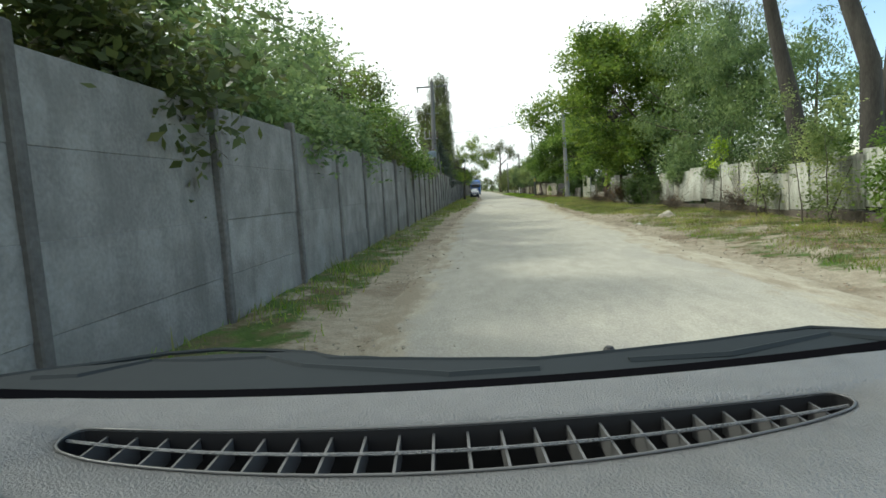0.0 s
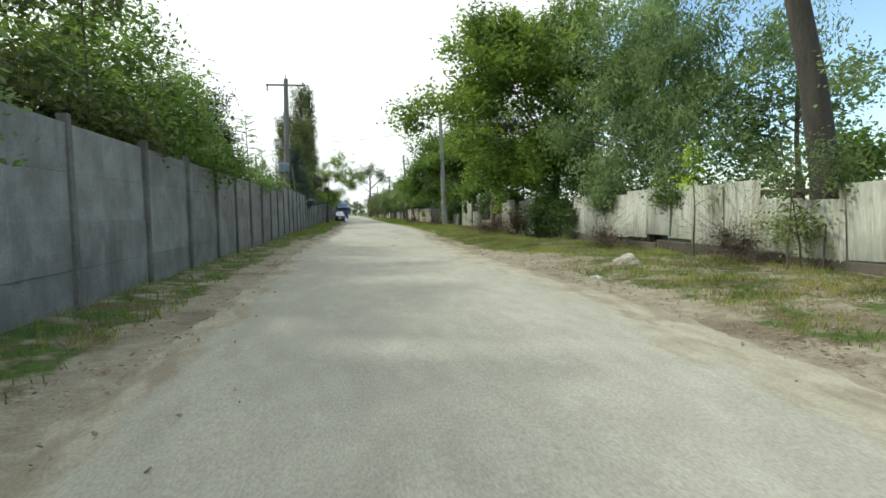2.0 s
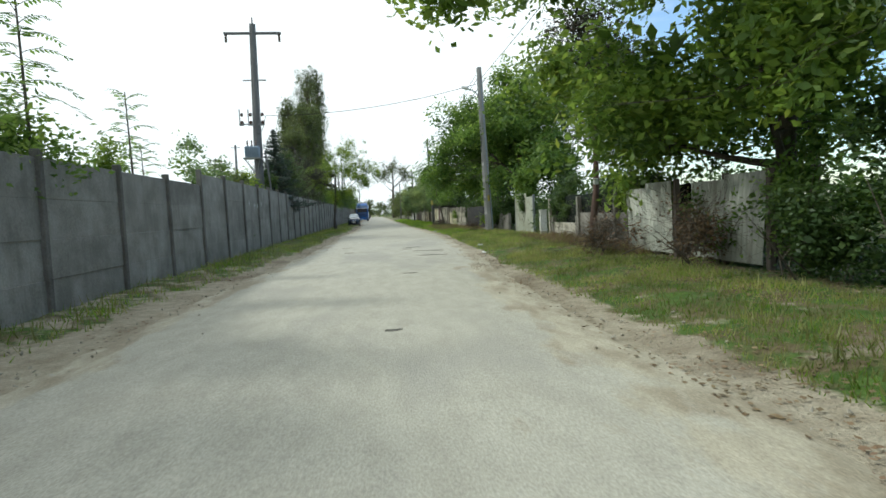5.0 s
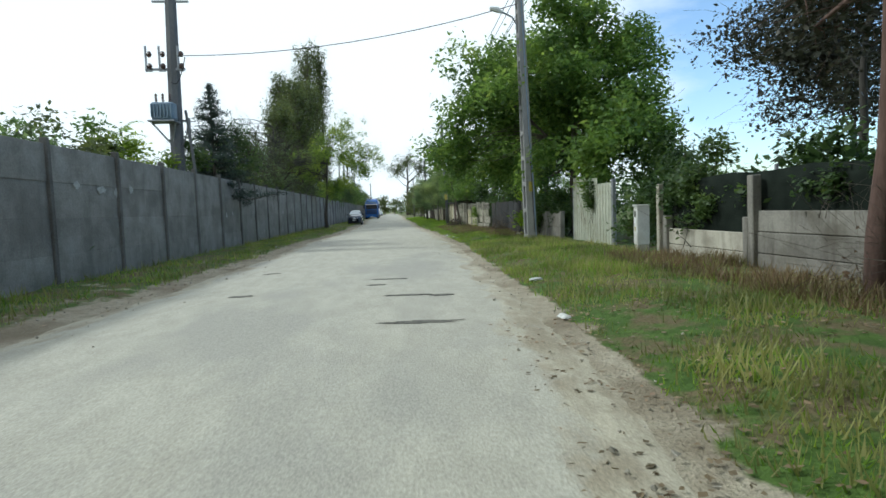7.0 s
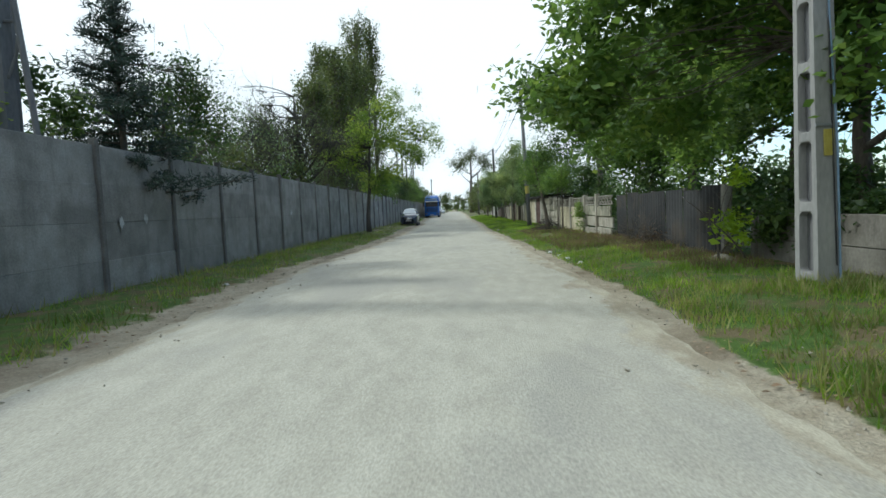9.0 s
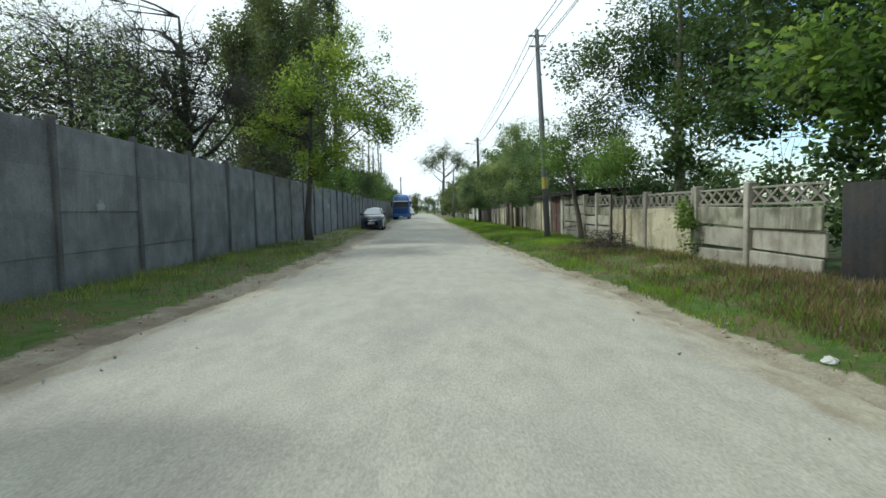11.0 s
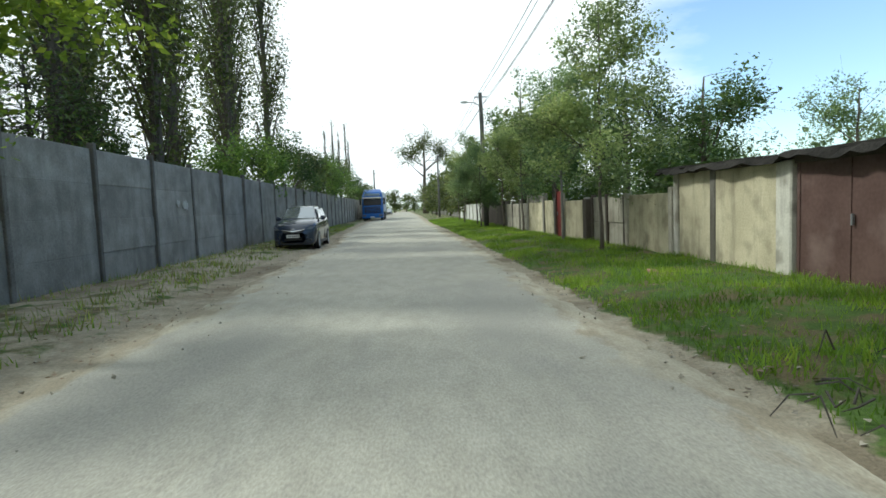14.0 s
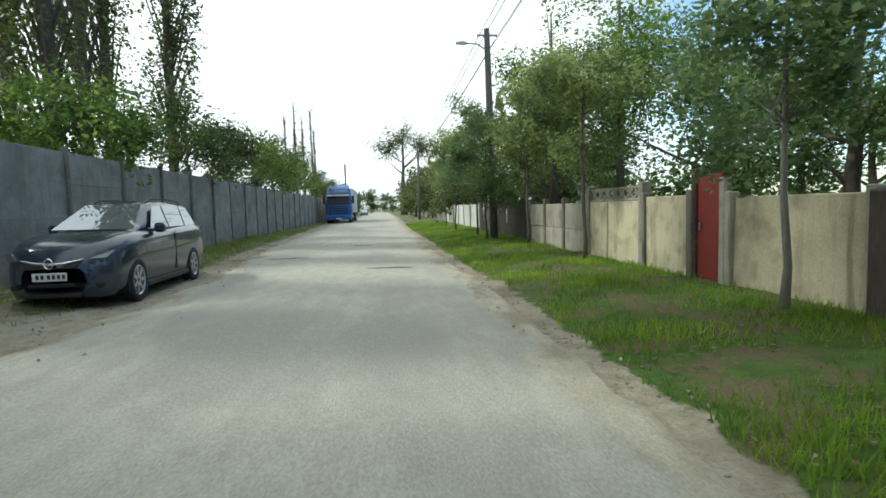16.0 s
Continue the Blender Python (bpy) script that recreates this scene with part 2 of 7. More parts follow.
M = dict(
    ground=attribute_material("soil_and_grass", ((0.29, 0.25, 0.18), (0.40, 0.36, 0.27), (0.21, 0.175, 0.12)),
                              ((0.055, 0.10, 0.018), (0.09, 0.15, 0.03), (0.14, 0.115, 0.06)), "grass", 35, 0.8),
    road=attribute_material("dusty_asphalt", ((0.385, 0.365, 0.30), (0.455, 0.435, 0.36), (0.355, 0.34, 0.29)),
                            ((0.38, 0.345, 0.26), (0.47, 0.43, 0.33), (0.31, 0.27, 0.195)), "edge", 70, 0.25, 0.9, 0.4),
    asphalt_old=material("broken_asphalt", (0.05, 0.048, 0.042), (0.20, 0.19, 0.16), 0.95, 6, 60, 0.8),
    concrete=material("grey_concrete", (0.18, 0.172, 0.157), (0.32, 0.31, 0.285), 0.9, 2.2, 30, 0.5, c=(0.13, 0.125, 0.11), c_scale=1.5, c_amount=0.45, island=0.10, drips=(0.11, 0.105, 0.095), drip_amount=0.4),
    concrete_post=material("dark_weathered_concrete_post", (0.09, 0.086, 0.078), (0.18, 0.173, 0.16), 0.92, 2.2, 25, 0.5, island=0.2),
    concrete_dark=material("stained_concrete", (0.14, 0.13, 0.115), (0.26, 0.245, 0.21), 0.92, 1.5, 25, 0.5, c=(0.09, 0.08, 0.06), c_scale=1.6, c_amount=0.7, island=0.12, drips=(0.075, 0.065, 0.05), drip_amount=0.65),
    # dirt, with the shade of the weeds put into the dark base colours
    plinth=material("dirty_shaded_plinth", (0.07, 0.06, 0.045), (0.14, 0.12, 0.095), 0.95, 1.8, 28, 0.6, c=(0.045, 0.04, 0.028), c_scale=1.6, c_amount=0.6),
    concrete_grey=material("dull_grey_concrete", (0.20, 0.185, 0.15), (0.32, 0.30, 0.25), 0.9, 2.0, 28, 0.4, c=(0.12, 0.11, 0.085), c_scale=2.2, c_amount=0.6),
    concrete_pale=material("pale_concrete", (0.30, 0.275, 0.22), (0.45, 0.42, 0.345), 0.9, 1.6, 28, 0.4, c=(0.19, 0.17, 0.13), c_scale=2.2, c_amount=0.6, island=0.10, drips=(0.13, 0.12, 0.095), drip_amount=0.55),
    concrete_moss=material("mossy_pale_concrete", (0.22, 0.21, 0.155), (0.36, 0.34, 0.26), 0.92, 1.6, 28, 0.5, c=(0.10, 0.105, 0.06), c_scale=2.6, c_amount=0.85, drips=(0.09, 0.085, 0.06), drip_amount=0.8),
    plaster=material("beige_plaster", (0.37, 0.33, 0.22), (0.55, 0.50, 0.35), 0.92, 1.6, 35, 0.45, c=(0.20, 0.17, 0.115), c_scale=2.4, c_amount=0.6, island=0.14, drips=(0.13, 0.11, 0.08), drip_amount=0.5),
    zinc=material("corrugated_zinc_sheet", (0.25, 0.26, 0.22), (0.41, 0.42, 0.355), 0.6, 1.4, 18, 0.15, metal=0.12, c=(0.20, 0.175, 0.13), c_scale=1.7,
                  c_amount=0.5, island=0.3, drips=(0.17, 0.15, 0.115), stretch=(1, 1, 0.35)),
    gate_sheet=material("cream_painted_gate_sheet", (0.36, 0.37, 0.29), (0.50, 0.51, 0.42), 0.6, 1.4, 18, 0.12, metal=0.05, c=(0.26, 0.24, 0.17), c_scale=2.0, c_amount=0.45, drips=(0.20, 0.17, 0.11), drip_amount=0.4),
    dark_sheet=material("dark_grey_sheet", (0.024, 0.025, 0.025), (0.05, 0.05, 0.049), 0.85, 1.2, 20, 0.15, metal=0.0, spec=0.1, c=(0.07, 0.055, 0.04), c_scale=1.5, island=0.2),
    rust=material("brown_rusted_metal", (0.075, 0.040, 0.034), (0.13, 0.078, 0.066), 0.65, 1.8, 20, 0.15, metal=0.1, c=(0.24, 0.17, 0.15), c_scale=1.3, c_amount=0.55),
    red=material("red_painted_metal", (0.22, 0.028, 0.024), (0.32, 0.046, 0.038), 0.55, 1.5, 25, 0.12, c=(0.15, 0.05, 0.04), c_scale=2.0, drips=(0.12, 0.035, 0.03), drip_amount=0.5),
    netting=material("green_black_shade_net", (0.008, 0.011, 0.009), (0.022, 0.028, 0.022), 0.95, 3, 90, 0.6, spec=0.05),
    wood_dark=material("weathered_dark_wood", (0.05, 0.04, 0.033), (0.11, 0.09, 0.075), 0.9, 2, 30, 0.5, stretch=(1, 1, 0.2)),
    pole=material("creosoted_pole", (0.075, 0.072, 0.066), (0.15, 0.145, 0.132), 0.9, 2, 30, 0.4, stretch=(1, 1, 0.12)),
    pole_grey=material("grey_concrete_pole", (0.20, 0.20, 0.195), (0.32, 0.315, 0.30), 0.9, 2, 25, 0.35, stretch=(1, 1, 0.3)),
    pole_dark=material("dark_concrete_pole", (0.10, 0.10, 0.105), (0.17, 0.17, 0.17), 0.9, 2, 25, 0.35, stretch=(1, 1, 0.3)),
    bark=material("grey_brown_bark", (0.06, 0.05, 0.04), (0.14, 0.12, 0.095), 0.95, 5, 35, 0.9, stretch=(1, 1, 0.25)),
    bark_brown=material("brown_bark", (0.038, 0.035, 0.030), (0.085, 0.078, 0.066), 0.95, 5, 35, 0.9, stretch=(1, 1, 0.2)),
    bark_red=material("reddish_brown_bark", (0.07, 0.042, 0.034), (0.15, 0.095, 0.075), 0.95, 5, 35, 0.9, stretch=(1, 1, 0.2)),
    bark_pale=material("pale_grey_bark", (0.13, 0.125, 0.11), (0.27, 0.26, 0.235), 0.95, 5, 35, 0.6, stretch=(1, 1, 0.3)),
    roofing=material("black_roofing_felt", (0.016, 0.016, 0.015), (0.05, 0.046, 0.042), 0.95, 2, 30, 0.6, spec=0.08),
    steel=material("galvanised_steel", (0.22, 0.23, 0.24), (0.34, 0.35, 0.36), 0.5, 4, 50, 0.1, metal=0.6),
    blue_grey=material("blue_grey_enamel", (0.16, 0.22, 0.28), (0.22, 0.28, 0.34), 0.5, 4, 40, 0.05),
    ceramic=material("brown_glazed_ceramic", (0.05, 0.03, 0.025), (0.09, 0.05, 0.04), 0.3, 6, 30, 0.05),
    cable_blue=material("blue_cable_sheath", (0.16, 0.24, 0.34), (0.22, 0.31, 0.42), 0.5, 6, 30, 0.0),
    cable=material("black_cable", (0.012, 0.012, 0.012), (0.025, 0.025, 0.025), 0.6, 6, 30, 0.0),
    white_paint=material("dirty_white_paint", (0.55, 0.55, 0.52), (0.72, 0.72, 0.69), 0.55, 2, 30, 0.1, c=(0.4, 0.38, 0.32), c_scale=2.0),
    limewash=material("dirty_limewash", (0.48, 0.46, 0.39), (0.66, 0.64, 0.56), 0.9, 2, 30, 0.3, c=(0.2, 0.18, 0.14), c_scale=2.6, c_amount=0.7, drips=(0.15, 0.13, 0.10), drip_amount=0.6),
    paper=material("weathered_paper", (0.30, 0.30, 0.285), (0.50, 0.50, 0.48), 0.9, 9, 50, 0.2),
    stone=material("white_stone", (0.45, 0.45, 0.43), (0.66, 0.66, 0.63), 0.9, 4, 40, 0.8),
    litter_red=material("faded_red_litter", (0.24, 0.12, 0.09), (0.34, 0.19, 0.15), 0.7, 8, 50, 0.2),
    yellow=material("yellow_sign_paint", (0.30, 0.25, 0.04), (0.42, 0.36, 0.08), 0.5, 8, 50, 0.05),
    leaf_green=leaf_material("walnut_leaves", (0.042, 0.090, 0.018), (0.108, 0.195, 0.036), (0.19, 0.25, 0.045), 0.5),
    leaf_walnut=leaf_material("light_walnut_leaves", (0.05, 0.10, 0.016), (0.125, 0.21, 0.034), (0.23, 0.27, 0.04), 0.52),
    leaf_bright=leaf_material("bright_leaves", (0.06, 0.115, 0.014), (0.15, 0.235, 0.03), (0.24, 0.27, 0.035), 0.52),
    leaf_dark=leaf_material("dark_leaves", (0.022, 0.048, 0.014), (0.06, 0.11, 0.028), (0.11, 0.15, 0.03), 0.4),
    leaf_grey=leaf_material("grey_green_leaves", (0.065, 0.115, 0.048), (0.155, 0.235, 0.092), (0.23, 0.27, 0.11), 0.5),
    leaf_plum=leaf_material("dark_purple_green_leaves", (0.018, 0.020, 0.014), (0.045, 0.05, 0.028), (0.07, 0.05, 0.03), 0.25),
    leaf_olive=leaf_material("poplar_leaves", (0.036, 0.058, 0.016), (0.09, 0.12, 0.034), (0.14, 0.145, 0.04)),
    leaf_brown=leaf_material("dry_leaves", (0.06, 0.04, 0.022), (0.14, 0.095, 0.05), (0.22, 0.15, 0.07), 0.2),
    leaf_yellow=leaf_material("yellow_green_leaves", (0.15, 0.25, 0.02), (0.28, 0.42, 0.03), (0.36, 0.46, 0.04), 0.5),
    needles=leaf_material("spruce_needles", (0.018, 0.032, 0.026), (0.042, 0.066, 0.048), (0.06, 0.085, 0.055), 0.15),
    leaf_fruit=leaf_material("grey_olive_fruit_leaves", (0.08, 0.13, 0.045), (0.19, 0.255, 0.088), (0.33, 0.35, 0.15), 0.5),
    leaf_litter=leaf_material("fallen_leaves", (0.12, 0.085, 0.05), (0.22, 0.16, 0.09), (0.30, 0.23, 0.12), 0.1),
    grass=leaf_material("grass_blades", (0.085, 0.165, 0.016), (0.15, 0.27, 0.03), (0.24, 0.27, 0.05), 0.5),
    grass_dry=leaf_material("dry_grass_blades", (0.13, 0.155, 0.04), (0.225, 0.24, 0.08), (0.33, 0.31, 0.13), 0.4),
    weed_brown=leaf_material("brown_weeds", (0.10, 0.075, 0.035), (0.19, 0.145, 0.075), (0.17, 0.17, 0.06), 0.3),
)


# ---- mesh helpers ----
class Build:
    """Collects vertices and faces of one mesh."""

    def __init__(self):
        self.v, self.f = [], []

    def add(self, verts, faces):
        n = len(self.v)
        self.v += [tuple(p) for p in verts]
        self.f += [tuple(n + i for i in q) for q in faces]
        return self

    def box(self, lo, hi, chamfer=0.0, m=None):
        if chamfer <= 0:
            v = [(x, y, z) for x in (lo[0], hi[0]) for y in (lo[1], hi[1]) for z in (lo[2], hi[2])]
            f = [(0, 1, 3, 2), (4, 6, 7, 5), (0, 4, 5, 1), (2, 3, 7, 6), (0, 2, 6, 4), (1, 5, 7, 3)]
        else:
            bm = bmesh.new()
            bmesh.ops.create_cube(bm, size=1)
            for w in bm.verts:
                w.co = Vector([lo[i] if w.co[i] < 0 else hi[i] for i in range(3)])
            bmesh.ops.bevel(bm, geom=list(bm.edges), offset=chamfer, segments=1, affect="EDGES")
            bm.verts.index_update()
            v, f = [w.co.copy() for w in bm.verts], [[w.index for w in q.verts] for q in bm.faces]
            bm.free()
        if m is not None:
            v = [m @ Vector(p) for p in v]
        return self.add(v, f)

    def tube(self, points, radii, n=6, caps=True):
        pts = [Vector(p) for p in points]
        rings = []
        side = None
        for i, p in enumerate(pts):
            d = (pts[min(i + 1, len(pts) - 1)] - pts[max(i - 1, 0)]).normalized()
            if side is None:
                side = d.orthogonal().normalized()
            side = (side - d * side.dot(d)).normalized()
            up = d.cross(side)
            r = radii[i] if hasattr(radii, "__len__") else radii
            rings.append([p + (side * math.cos(a) + up * math.sin(a)) * r for a in [2 * math.pi * k / n for k in range(n)]])
        v = [q for ring in rings for q in ring]
        f = [(i * n + k, i * n + (k + 1) % n, (i + 1) * n + (k + 1) % n, (i + 1) * n + k) for i in range(len(pts) - 1) for k in range(n)]
        if caps:
            f += [tuple(range(n))[::-1], tuple((len(pts) - 1) * n + k for k in range(n))]
        return self.add(v, f)

    def mesh(self, name, smooth=False):
        me = bpy.data.meshes.new(name)
        me.from_pydata(self.v, [], self.f)
        if smooth:
            me.polygons.foreach_set("use_smooth", [True] * len(me.polygons))
        me.update()
        return me


def quads_mesh(name, verts, per=4):
    """A mesh of loose faces with per corners each, from an array of corners."""
    n = len(verts) // per
    me = bpy.data.meshes.new(name)
    me.vertices.add(n * per)
    me.vertices.foreach_set("co", np.asarray(verts, np.float32).ravel())
    me.loops.add(n * per)
    me.loops.foreach_set("vertex_index", np.arange(n * per, dtype=np.int32))
    me.polygons.add(n)
    me.polygons.foreach_set("loop_start", np.arange(n, dtype=np.int32) * per)
    me.update(calc_edges=True)
    me.validate()
    return me


def thing(name, label, category, at=(0, 0, 0), group="", kind="", turn=0):
    ob = new(name)
    ob.empty_display_size = 0.2
    ob.matrix_basis = pose(*at, 0, 0, turn)
    return tagged(ob, label, category, group, kind)


def part(name, build, mat, parent, label="", smooth=False):
    """One mesh object under a thing or a part. build: a Build, or a mesh."""
    me = build.mesh(name, smooth) if isinstance(build, Build) else build
    if not me.materials:
        me.materials.append(mat)
    ob = new(name, me)
    ob.parent = parent
    return tagged(ob, label)


def solid(name, build, mat, label, category, kind="", group="", smooth=False, at=None):
    me = build.mesh(name, smooth) if isinstance(build, Build) else build
    if not me.materials:
        me.materials.append(mat)
    ob = new(name, me)
    if at is not None:
        ob.matrix_basis = at
    return tagged(ob, label, category, group, kind)


def piece(name, me, parent, at):
    """A piece of a wall or fence on shared mesh data."""
    ob = new(name, me)
    ob.parent = parent
    ob.matrix_basis = at
    return ob


def mesh_of(name, build, mat, smooth=False):
    me = build.mesh(name, smooth)
    me.materials.append(mat)
    return me


# ---- ground and road ----
def road_right(y):
    return float(np.interp(y, (-60, 11, 14, 20, 25, 29, 33, 37, 44, 50, 58, 62, 66, 70, 78, 84, 90, 96, 104, 115, 160, 400), (1.1, 1.1, 1.45, 1.3, 1.5, 1.55, 1.75, 2.12, 2.45, 2.75, 2.72, 2.68, 2.58, 2.42, 2.40, 2.55, 2.62, 2.50, 2.55, 2.40, 2.9, 3.0))) + 0.12 * noise.noise((0, y * 0.35, 1)) + 0.10 * noise.noise((0, y * 1.7, 2))


def road_left(y):
    return float(np.interp(y, (-60, 15, 30, 38, 48, 56, 64, 74, 80, 86, 92, 100, 130, 400), (-4.4, -4.25, -4.2, -3.7, -3.35, -3.5, -2.95, -2.8, -2.9, -2.95, -2.65, -3.3, -4.0, -4.0))) + 0.12 * noise.noise((5, y * 0.35, 1)) + 0.10 * noise.noise((5, y * 1.7, 2))


def ground_height(x, y):
    r, l = road_right(y), road_left(y)
    h = 0.0
    if x > r:
        h = 0.14 * min(1, (x - r) / 1.6)
    elif x < l:
        h = 0.10 * min(1, (l - x) / 1.4)
    bump = 0.0 if l - 0.2 < x < r + 0.2 else 1.0
    return h + bump * 0.05 * noise.noise((x * 1.3, y * 1.3, 0)) + bump * 0.03 * noise.noise((x * 4, y * 4, 3))


def grass_amount(x, y):
    r, l = road_right(y), road_left(y)
    if x > r:
        d = x - r
        g = np.interp(y, (-10, 8, 14, 20, 26, 30, 36, 42, 50, 110, 124, 130), (0.45, 0.48, 0.5, 0.55, 0.65, 0.7, 0.8, 0.9, 1.0, 1.0, 0.9, 0.6))
        if y < 36:
            d = (d - 0.02) * 1.2
            g *= 1 - 0.8 * math.exp(-(((x - 1.9) / 0.8) ** 2 + ((y - 20.5) / 2.2) ** 2))
        g *= min(1, max(0, d / (0.55 if y < 34 else 0.22)))
        g *= 1 - 0.5 * math.exp(-(((x - 4.2) / 1.0) ** 2 + ((y - 62.5) / 2.0) ** 2))
        return float(g) * (0.55 if 5.3 < x < 7 and y < 40 else 1)
    if x < l:
        d = l - x
        g = np.interp(y, (-10, 10, 30, 50, 70, 76, 88, 100, 130), (0.55, 0.6, 0.5, 0.75, 0.8, 0.45, 0.38, 0.7, 0.6))
        return float(g) * min(1, max(0, (d - 0.05) / 0.5))
    return 0.0


def road_height(x, y):
    l, r = road_left(y), road_right(y)
    u = (x - l) / (r - l)
    return 0.006 + 0.8 * (0.055 * (1 - abs(2 * u - 1) ** 2.6) + 0.012 * noise.noise((x * 0.7, y * 0.5, 4)))


def build_ground():
    def lines(lo, hi, step, far_lo, far_hi):
        mid = list(np.arange(lo, hi + 1e-6, step))
        a, s = [], step
        q = lo
        while q > far_lo:
            s *= 1.45
            q -= s
            a.append(max(q, far_lo))
        b, s, q = [], step, hi
        while q < far_hi:
            s *= 1.45
            q += s
            b.append(min(q, far_hi))
        return a[::-1] + mid + b

    xs, ys = lines(-9, 10, 0.25, -1500, 1500), lines(-12, 130, 0.4, -800, 3000)
    v = [(x, y, ground_height(x, y) if abs(x) < 40 and -30 < y < 300 else 0.1) for y in ys for x in xs]
    n = len(xs)
    f = [(j * n + i, j * n + i + 1, (j + 1) * n + i + 1, (j + 1) * n + i) for j in range(len(ys) - 1) for i in range(n - 1)]
    b = Build().add(v, f)
    me = b.mesh("ground", True)
    a = me.attributes.new("grass", "FLOAT", "POINT")
    a.data.foreach_set("value", [grass_amount(x, y) if abs(x) < 7 else 0.9 for x, y, z in v])
    solid("ground", me, M["ground"], "uneven dirt verge with patchy green grass and dry leaves", "ground", "structure")
    # the road lies as a thin worn crust on the soil
    ys = list(np.arange(-40, 2, 0.5)) + list(np.arange(2, 110, 0.16)) + list(np.arange(110, 140, 0.5)) + list(np.arange(140, 420, 5.0))
    k = 22
    v, e = [], []
    for y in ys:
        l, r = road_left(y), road_right(y)
        for i in range(k + 1):
            u = i / k
            x = l + (r - l) * u
            rag = 0.16 * noise.noise((x, y * 1.1, 9)) + 0.13 * noise.noise((x, y * 3.3, 5)) + 0.07 * noise.noise((x, y * 9.0, 2)) if i in (0, k) else 0
            v.append((x + rag, y, -0.03 if i in (0, k) else road_height(x, y)))
            edge = min(x - l, r - x)
            wide = 1.0 if y > 40 else (1.3 if x > -1.5 else 0.9)
            e.append(float(np.clip(1 - edge / wide, 0, 1)) * 0.95 + (0.16 if y < 34 else 0.0))
    n = k + 1
    f = [(j * n + i, j * n + i + 1, (j + 1) * n + i + 1, (j + 1) * n + i) for j in range(len(ys) - 1) for i in range(k)]
    me = Build().add(v, f).mesh("road", True)
    a = me.attributes.new("edge", "FLOAT", "POINT")
    a.data.foreach_set("value", e)
    solid("road", me, M["road"], "pale dusty worn asphalt road with gravel edges", "road", "structure")


build_ground()


# ---- plants ----
def leaf_cloud(rng, centres, per, spread, size, droop=0.0, narrow=0.5):
    """Corners of folded leaf blades scattered round the centres of clumps."""
    n = len(centres) * per
    base = np.repeat(centres, per, 0)
    pos = base + rng.normal(0, 1, (n, 3)) * spread
    a = rng.normal(0, 1, (n, 3))
    a[:, 2] = a[:, 2] * 0.6 - droop
    a /= np.linalg.norm(a, axis=1)[:, None]
    away = (pos - base) / (np.linalg.norm(pos - base, axis=1)[:, None] + 1e-6)
    slant = np.repeat(rng.normal(0, 0.45, (len(centres), 3)), per, 0)
    face = rng.normal(0, 0.38, (n, 3)) + slant + np.array([0.0, 0.0, 0.75]) + 0.75 * away
    b = np.cross(a, face)
    b /= np.linalg.norm(b, axis=1)[:, None] + 1e-6
    l = (size * rng.uniform(0.6, 1.3, n))[:, None]
    w = l * narrow
    mid = pos + a * l * 0.1
    return np.stack([pos - a * l / 2, mid + b * w / 2, pos + a * l / 2, mid - b * w / 2], 1).reshape(-1, 3)


def blob_points(rng, blobs, count):
    vol = np.array([b[3] * b[4] * b[5] for b in blobs], float) ** 0.8
    # boughs first, then the clumps of leaves along each bough, so that gaps stay between them
    boughs = max(5, count // 6)
    pick = rng.choice(len(blobs), boughs, p=vol / vol.sum())
    d = rng.normal(0, 1, (boughs, 3))
    d /= np.linalg.norm(d, axis=1)[:, None]
    r = rng.uniform(0.2, 1, boughs) ** 0.5
    q = np.array(blobs, float)[pick]
    tip = q[:, :3] + d * r[:, None] * q[:, 3:6] * 0.95
    size = q[:, 3:6].mean(1)
    of = rng.integers(0, boughs, count)
    along = rng.uniform(-0.45, 0.12, count)[:, None] * d[of] * size[of][:, None] * 0.8
    return tip[of] + along + rng.normal(0, 1, (count, 3)) * np.array([1, 1, 0.55]) * np.minimum(0.36, 0.20 * size[of])[:, None]


def bent(a, b, rng, sag=0.12, steps=4):
    a, b = np.array(a, float), np.array(b, float)
    mid = rng.normal(0, 1, 3) * sag * np.linalg.norm(b - a)
    return [tuple(a + (b - a) * s + mid * math.sin(math.pi * s)) for s in [i / steps for i in range(steps + 1)]]


